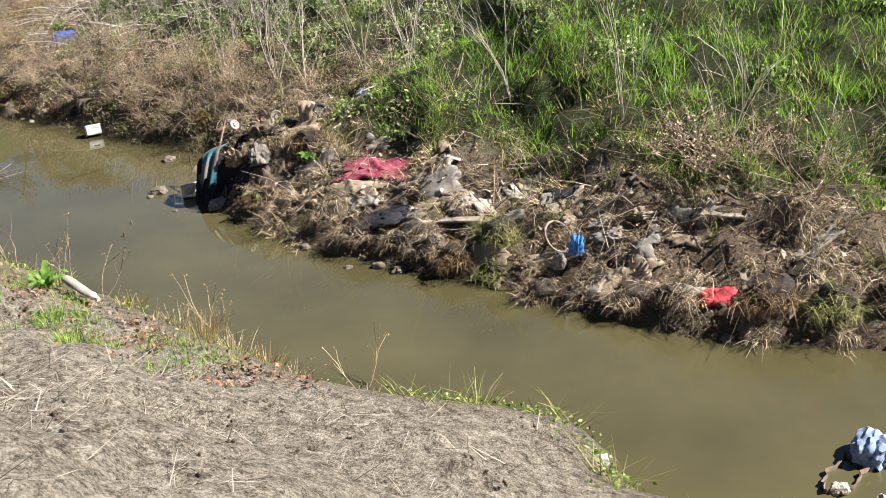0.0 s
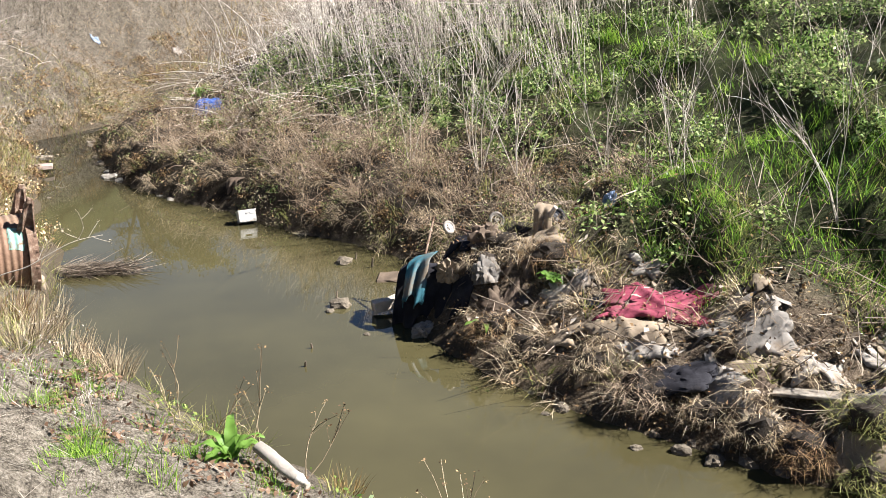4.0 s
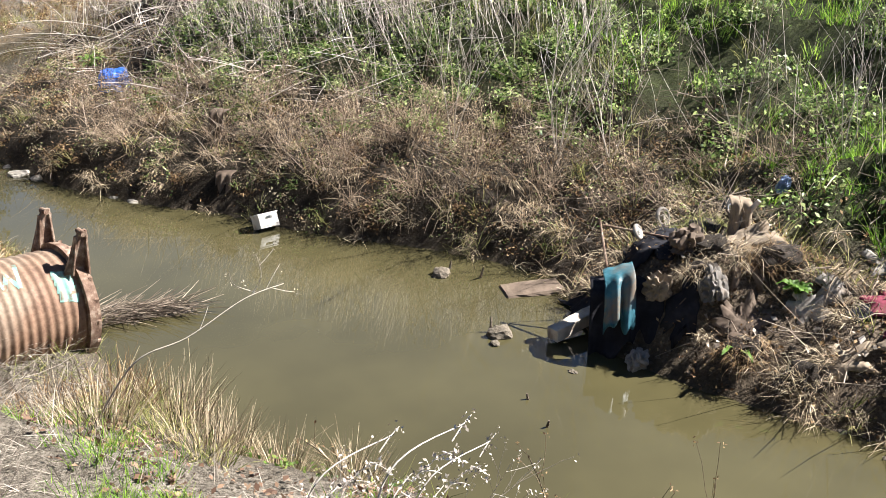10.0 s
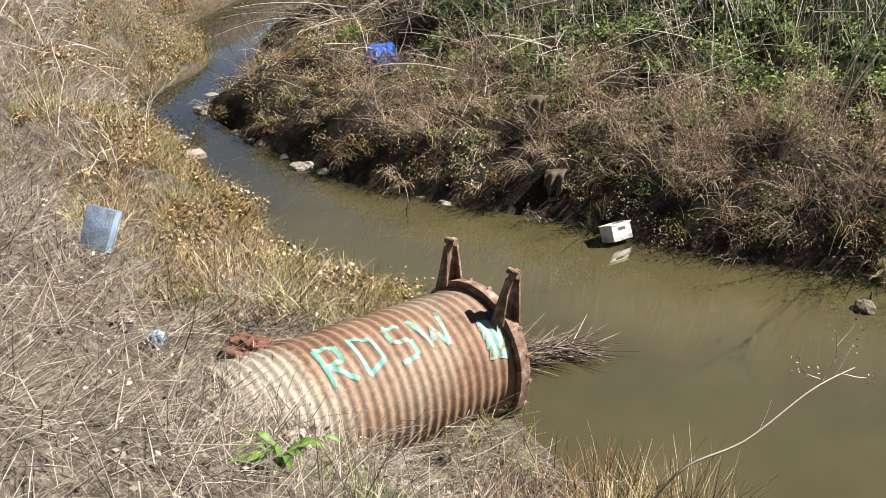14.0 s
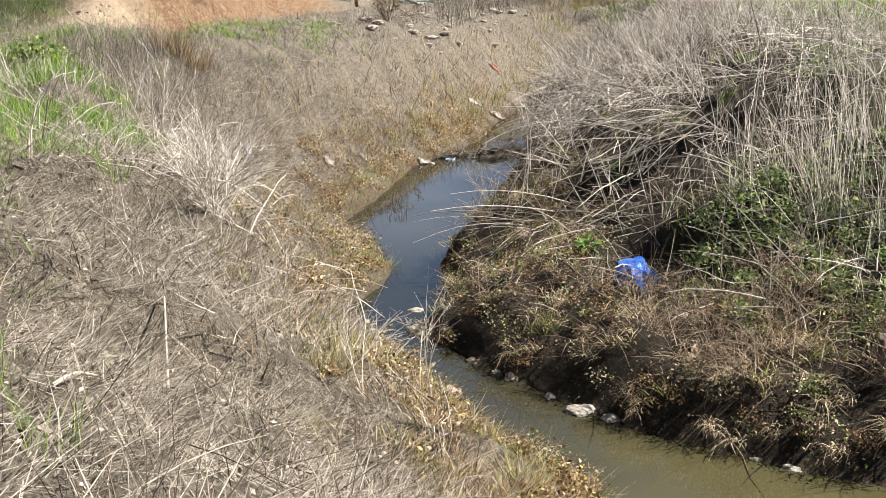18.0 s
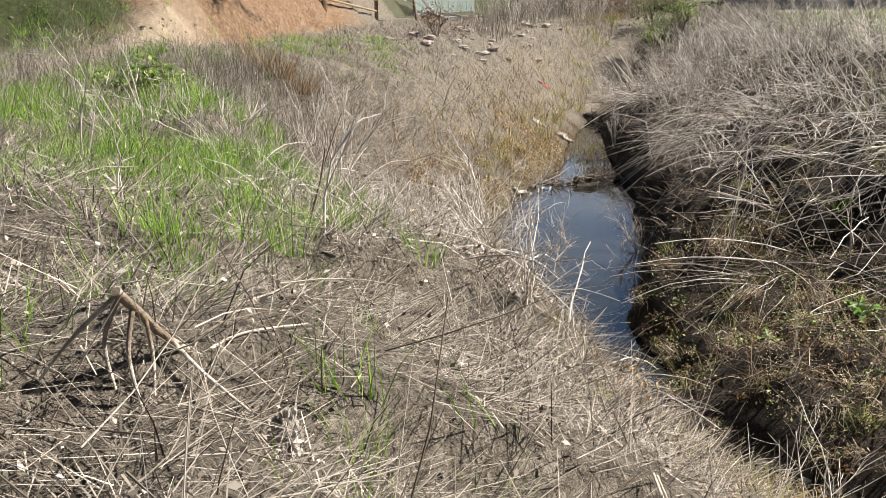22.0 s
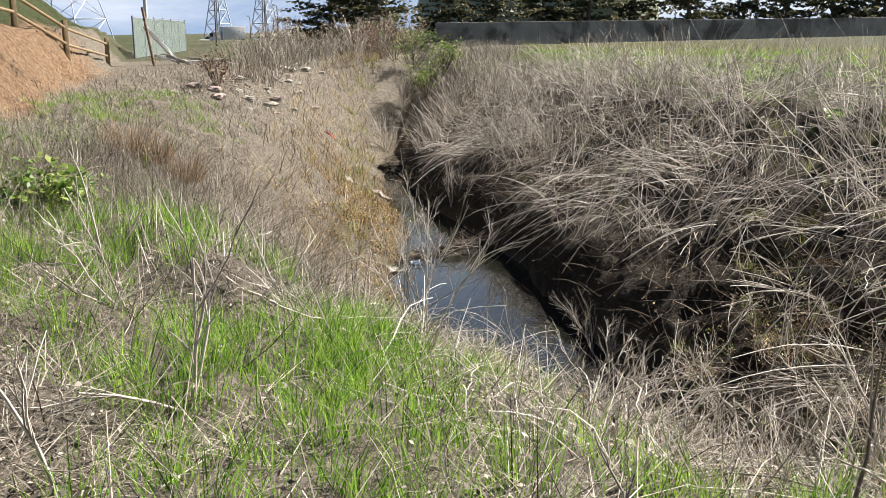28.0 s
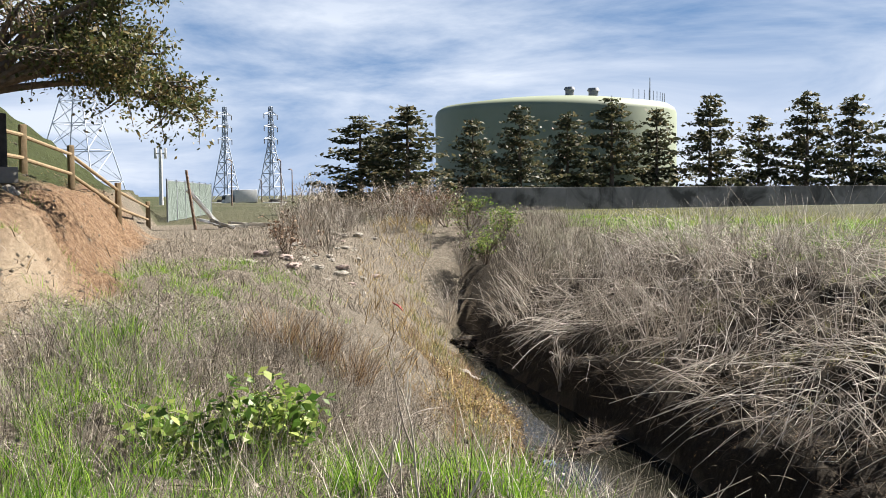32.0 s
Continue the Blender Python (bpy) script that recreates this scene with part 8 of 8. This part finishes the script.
def pylon(bearing, dist, height, base_w, label, turn=20):
    """A lattice tower: legs, rings, crossed braces and three pairs of arms."""
    p = far_at(bearing, dist, 2.0)
    top = thing("power_pylon", Matrix.Translation(p) @ Matrix.Rotation(radians(turn), 4, "Z"), label, "pylon", "power pylons")
    r = 0.00042 * dist

    def half(f):
        return base_w / 2 * ((1 - f / 0.62) * 0.80 + 0.20 if f < 0.62 else 0.20 - 0.08 * (f - 0.62) / 0.38)
    levels = [0, 0.16, 0.30, 0.42, 0.52, 0.60, 0.68, 0.76, 0.84, 0.92, 1.0]
    corner = lambda f, k: Vector(((1, 1, -1, -1)[k] * half(f), (1, -1, -1, 1)[k] * half(f), f * height))
    for k in range(4):
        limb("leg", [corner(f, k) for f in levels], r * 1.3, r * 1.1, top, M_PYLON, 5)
    for a, b in zip(levels, levels[1:]):
        for k in range(4):
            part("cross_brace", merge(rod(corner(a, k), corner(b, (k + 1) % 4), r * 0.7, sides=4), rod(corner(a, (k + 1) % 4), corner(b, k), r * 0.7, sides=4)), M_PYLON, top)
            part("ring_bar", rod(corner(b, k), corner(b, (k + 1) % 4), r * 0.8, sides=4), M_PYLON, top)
    for f in (0.66, 0.79, 0.92):
        for s in (-1, 1):
            tip = Vector((s * base_w * 0.52, 0, f * height))
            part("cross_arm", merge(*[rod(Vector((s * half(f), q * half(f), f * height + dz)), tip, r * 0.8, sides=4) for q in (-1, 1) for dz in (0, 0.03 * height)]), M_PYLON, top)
            part("insulator", rod(tip, tip - Vector((0, 0, 0.05 * height)), r * 1.1, sides=6), M_GREYC, top)
    return top


pylon(34.85, 410, 37, 8.5, "tall grey lattice power pylon on the plain")
pylon(32.4, 425, 38, 8.5, "tall grey lattice power pylon on the plain")
pylon(24.9, 150, 30, 10.5, "near lattice power pylon behind the grassy dam", 35)

# cell mast and street lamps
p = far_at(29.0, 175, 2.4)
mast = thing("cell_mast", Matrix.Translation(p), "white cell mast with panel antennas", "mast")
part("pole", rod((0, 0, 0), (0, 0, 9.6), 0.35, 0.28, 14), M_WHITE, mast)
for k in range(6):
    a = 6.2832 * k / 6
    part("antenna", box(0.25, 0.5, 1.7, 0.04, (math.cos(a) * 0.9, math.sin(a) * 0.9, 8.4), None), M_WHITE, mast)
part("antenna_ring", ring(0.85, 0.06, 24, 6, 9.2), M_STEEL, mast)
for b, dist, h in ((35.35, 150, 7.2), (32.7, 150, 7.2), (35.95, 165, 6.2), (34.3, 220, 5.4)):
    p = far_at(b, dist, 2.4)
    sl = thing("street_lamp", Matrix.Translation(p) @ Matrix.Rotation(radians(40), 4, "Z"), "tall dark street lamp by the far road", "street lamp", "street lamps")
    part("pole", rod((0, 0, 0), (0, 0, h), 0.12, 0.07, 10), M_RUSTY, sl)
    part("lamp_arm", rod((0, 0, h - 0.05), (-1.2, 0, h + 0.1), 0.05, sides=6), M_RUSTY, sl)
    part("lamp_head", box(0.8, 0.35, 0.15, 0.04, (-1.3, 0, h + 0.02)), M_RUSTY, sl)

# far road with a lorry and a car
lor = thing("box_lorry", Matrix.Translation(far_at(33.2, 205, 2.4)) @ Matrix.Rotation(radians(-12), 4, "Z"), "white box lorry on the far road", "lorry")
part("cargo_box", box(4.6, 2.3, 2.5, 0.06, (0.6, 0, 0.9)), M_WHITE, lor)
cabin = box(1.7, 2.1, 1.9, 0.18, (-2.9, 0, 0.55))
for v in cabin.verts:
    if v.co.z > 1.5 and v.co.x < -3:
        v.co.x += 0.35
part("cab", cabin, M_WHITE, lor)
part("windscreen", box(0.06, 1.7, 0.7, 0.02, (-3.62, 0, 1.5), None), M_DARK, lor)
part("chassis", box(6.2, 0.9, 0.3, 0.03, (-0.3, 0, 0.5)), M_DARK, lor)
for x in (-2.9, 1.6, 2.4):
    for y in (-0.95, 0.95):
        part("wheel", merge(rod((x, y - 0.14, 0.48), (x, y + 0.14, 0.48), 0.48, sides=20), rod((x, y - 0.16, 0.48), (x, y + 0.16, 0.48), 0.22, sides=12)), M_DARK, lor)
for b, dist, mt, lab in ((35.0, 200, M_WHITE, "white car parked on the far road"), (32.2, 212, M_WHITE, "pale car parked by the far road")):
    car = thing("car", Matrix.Translation(far_at(b, dist, 2.4)) @ Matrix.Rotation(radians(-10), 4, "Z"), lab, "car")
    part("body", box(4.3, 1.75, 0.65, 0.16, (0, 0, 0.35)), mt, car)
    cab = box(2.3, 1.55, 0.55, 0.05, (0.1, 0, 0.95))
    for v in cab.verts:
        if v.co.z > 1.3:
            v.co.x *= 0.72
            v.co.y *= 0.85
    part("cabin", cab, M_DARK, car)
    for x in (-1.35, 1.35):
        for y in (-0.8, 0.8):
            part("wheel", rod((x, y - 0.1, 0.32), (x, y + 0.1, 0.32), 0.32, sides=18), M_DARK, car)

# timber fence up the dam
posts = [far_at(b, dist) for b, dist in ((20.0, 23.5), (22.2, 26), (24.5, 30), (26.8, 34), (28.3, 46))]
fence = thing("timber_fence", Matrix.Identity(4), "old timber post-and-rail fence up the slope", "fence")
for p in posts:
    part("post", box(0.15, 0.15, 1.45, 0.015, (p.x, p.y, p.z - 0.2)), M_POST, fence)
for a, b in zip(posts, posts[1:]):
    for h in (0.45, 0.98):
        part("rail", rod(a + Vector((0, 0, h)), b + Vector((0, 0, h + 0.02)), 0.05, sides=8), M_POST, fence)

# slatted chain-link fence running away from the slope's foot
fa, fb = far_at(29.3, 60), far_at(31.6, 84)
ch = thing("chain_link_fence", Matrix.Identity(4), "chain-link fence with pale green privacy slats", "fence")
npost = 7
for k in range(npost):
    p = fa.lerp(fb, k / (npost - 1))
    z = ground_z(p.x, p.y)
    part("post", rod((p.x, p.y, z - 0.2), (p.x, p.y, z + 2.45), 0.05, sides=10), M_STEEL, ch)
for k in range(npost - 1):
    p, q = fa.lerp(fb, k / (npost - 1)), fa.lerp(fb, (k + 1) / (npost - 1))
    zp, zq = ground_z(p.x, p.y), ground_z(q.x, q.y)
    part("top_rail", rod((p.x, p.y, zp + 2.36), (q.x, q.y, zq + 2.36), 0.022, sides=8), M_STEEL, ch)
    panel = [box(0.085, 0.012, 2.28, 0.0, (0, 0, 0), Matrix.Identity(4)) for s in range(26)]
    ang = math.atan2(q.y - p.y, q.x - p.x)
    for s, b in enumerate(panel):
        f = (s + 0.5) / 26
        c = p.lerp(q, f)
        bmesh.ops.transform(b, matrix=Matrix.Translation((c.x, c.y, zp + (zq - zp) * f + 0.05)) @ Matrix.Rotation(ang, 4, "Z"), verts=b.verts)
    part("slat_panel", merge(*panel), M_MESHGREEN, ch, soft=False)
    part("wire_mesh", merge(*[rod((p.x, p.y, zp + h), (q.x, q.y, zq + h), 0.006, sides=4) for h in (0.1, 0.5, 0.9, 1.3, 1.7)]), M_STEEL, ch)

# dumped slabs at the fence's foot
for k, (b, dist, ln, w, tilt) in enumerate(((31.1, 47, 2.2, .35, 48), (31.7, 46.5, 1.6, .4, 12), (32.5, 47, 1.5, .35, 4), (33.4, 48, 1.7, .3, 5), (34.3, 49, 1.3, .3, 3), (32.0, 45.5, 1.0, .3, 20))):
    p = far_at(b, dist)
    c = math.cos(radians(tilt))
    a0 = p + Vector((-ln / 2 * c, 0, ln * math.sin(radians(tilt)) + 0.05))
    a1 = p + Vector((ln / 2 * c, -0.3, 0.02))
    plank("dumped_slab", a0, a1, w, 0.12, M_WHITE if k < 2 else M_PALESTONE, "pale broken slab dumped at the fence's foot", "slab")
p = far_at(30.75, 46.5)
tagged(part("leaning_post", rod(p, p + Vector((-0.35, 0.1, 2.6)), 0.07, 0.06, 8), M_RUSTY), "dark leaning steel post by the fence", "post")

# meter cabinet and stones on the dam
p = far_at(20.6, 21.0)
cab = thing("meter_cabinet", Matrix.Translation(p) @ Matrix.Rotation(radians(20), 4, "Z"), "dark metal cabinet on the dam's slope", "cabinet")
part("cabinet_body", box(0.5, 0.4, 1.0, 0.02, (0, 0, 0.25)), M_DARK, cab)
part("cabinet_door", box(0.42, 0.02, 0.8, 0.008, (0, -0.212, 0.32)), M_DARK, cab)
part("cabinet_foot", box(0.8, 0.6, 0.3, 0.02, (0, 0, -0.05)), M_CONC, cab)
rock("white_boulder", Matrix.Translation(far_at(21.5, 20.2)), (0.3, 0.24, 0.2), M_PALESTONE, "white boulder beside a dark cabinet", "stone", 400)

# the oak over the path's slope
oak_base = far_at(18.6, 21.0)
oak = thing("oak_tree", Matrix.Translation(oak_base), "spreading oak, half bare and half dark green", "tree")
fork = Vector((0.5, -0.2, 1.35))
limb("trunk", [(0, 0, -0.3), (0.12, -0.1, 0.6), fork], 0.34, 0.24, oak, M_BARK, 14)
ro = np.random.RandomState(21)
right = Vector((math.cos(radians(25)), -math.sin(radians(25)), 0))
away = Vector((math.sin(radians(25)), math.cos(radians(25)), 0))
ends = []
for k in range(20):
    reach_k = ro.uniform(-1.8, 4.3) if k > 3 else (1.8, 2.8, 3.6, 4.1)[k]
    up = ro.uniform(0.1, 3.0) if k > 3 else (0.6, 0.5, 0.15, -0.15)[k]
    e = fork + right * reach_k + away * ro.uniform(-1.6, 1.6) + Vector((0, 0, up))
    mid = fork.lerp(e, 0.5) + Vector((ro.normal(0, 0.25), ro.normal(0, 0.25), 0.35))
    limb("bough", [fork, mid, e], 0.09, 0.02, oak, M_BARK, 8)
    ends.append((mid, e, reach_k))
twp, twr, lv, lvb = [], [], [], []
for mid, e, reach_k in ends:
    for q in range(26):
        a = mid.lerp(e, ro.uniform(0.15, 1.0))
        d3 = Vector(ro.normal(0, 1, 3) * np.array((1, 1, 0.7)) + np.array((0, 0, -0.15))).normalized()
        b = a + d3 * ro.uniform(0.35, 0.95)
        twp.append((a, a.lerp(b, 0.5) + Vector(ro.normal(0, 0.06, 3)), b))
        dense = 52 if reach_k > 1.8 else 12
        for j in range(dense):
            at = a.lerp(b, ro.uniform(0.25, 1.1)) + Vector(ro.normal(0, 0.13, 3))
            (lv if reach_k > 1.2 or ro.rand() < 0.45 else lvb).append(at)
stuff("twig_crown", tubes([np.array([t[k] for t in twp]) for k in range(3)], [np.full(len(twp), r) for r in (0.022, 0.014, 0.006)], 4), M_BARK, "", "", oak)
lv, lvb = np.array(lv), np.array(lvb)
stuff("crown", leaflets(lv, ro.uniform(0.03, 0.07, len(lv)), 0.3), M_OAK, "", "", oak)
stuff("dry_crown", leaflets(lvb, ro.uniform(0.018, 0.045, len(lvb)), 0.3), M_RUST, "", "", oak)

# dark thicket at the wall's end and rough brush up the gully
for k in range(16):
    b, dist = 36.5 + 0.55 * k + ro.uniform(-0.3, 0.3), ro.uniform(52, 74)
    p = far_at(b, dist)
    shrub("thicket_bush", Matrix.Translation(p), ro.uniform(1.1, 1.9), 0.4, 2, 500 + k, 0.03, M_TWIG if k % 3 else M_CANE, "grey-brown bare thicket bush near the wall", "bush", 9, 3, 0.6, M_BROWN, 0.05, group="thicket bushes", per_tip=2)
for k in range(12):
    b, dist = 35.5 + 1.0 * k + ro.uniform(-0.4, 0.4), ro.uniform(36, 50)
    p = far_at(b, dist)
    shrub("gully_bush", Matrix.Translation(p), ro.uniform(0.8, 1.3), 0.35, 2, 540 + k, 0.014, M_CANE, "pale bare bush beside the gully", "bush", 10, 3, 0.5, M_STRAW, 0.03, group="gully bushes", per_tip=2)

for k, (b, dist, h) in enumerate(((44.4, 46, 1.3), (45.6, 44, 1.2), (43.4, 50, 1.2), (46.6, 40, 1.0), (42.4, 52, 1.2), (47.5, 43, 1.0))):
    shrub("gully_thicket", Matrix.Translation(far_at(b, dist)), h, 0.4, 2, 740 + k, 0.02, M_TWIG, "dark leafy thicket over the gully's bend", "bush", 12, 3, 0.8, M_MALLOW if k % 2 else M_FALLEN, 0.06, group="gully thickets", per_tip=4)
for k in range(14):
    b, dist = 46.5 + 1.0 * k + ro.uniform(-0.4, 0.4), ro.uniform(21, 34)
    p = far_at(b, dist)
    if bank(np.array([[p.x, p.y]]))[1][0] == 1:
        shrub("brush_bush", Matrix.Translation(p), ro.uniform(0.6, 1.1), 0.3, 2, 760 + k, 0.011, M_CANE, "grey bare upright brush on the steep bank", "bush", 10, 3, 0.5, None, group="brush on the bank")
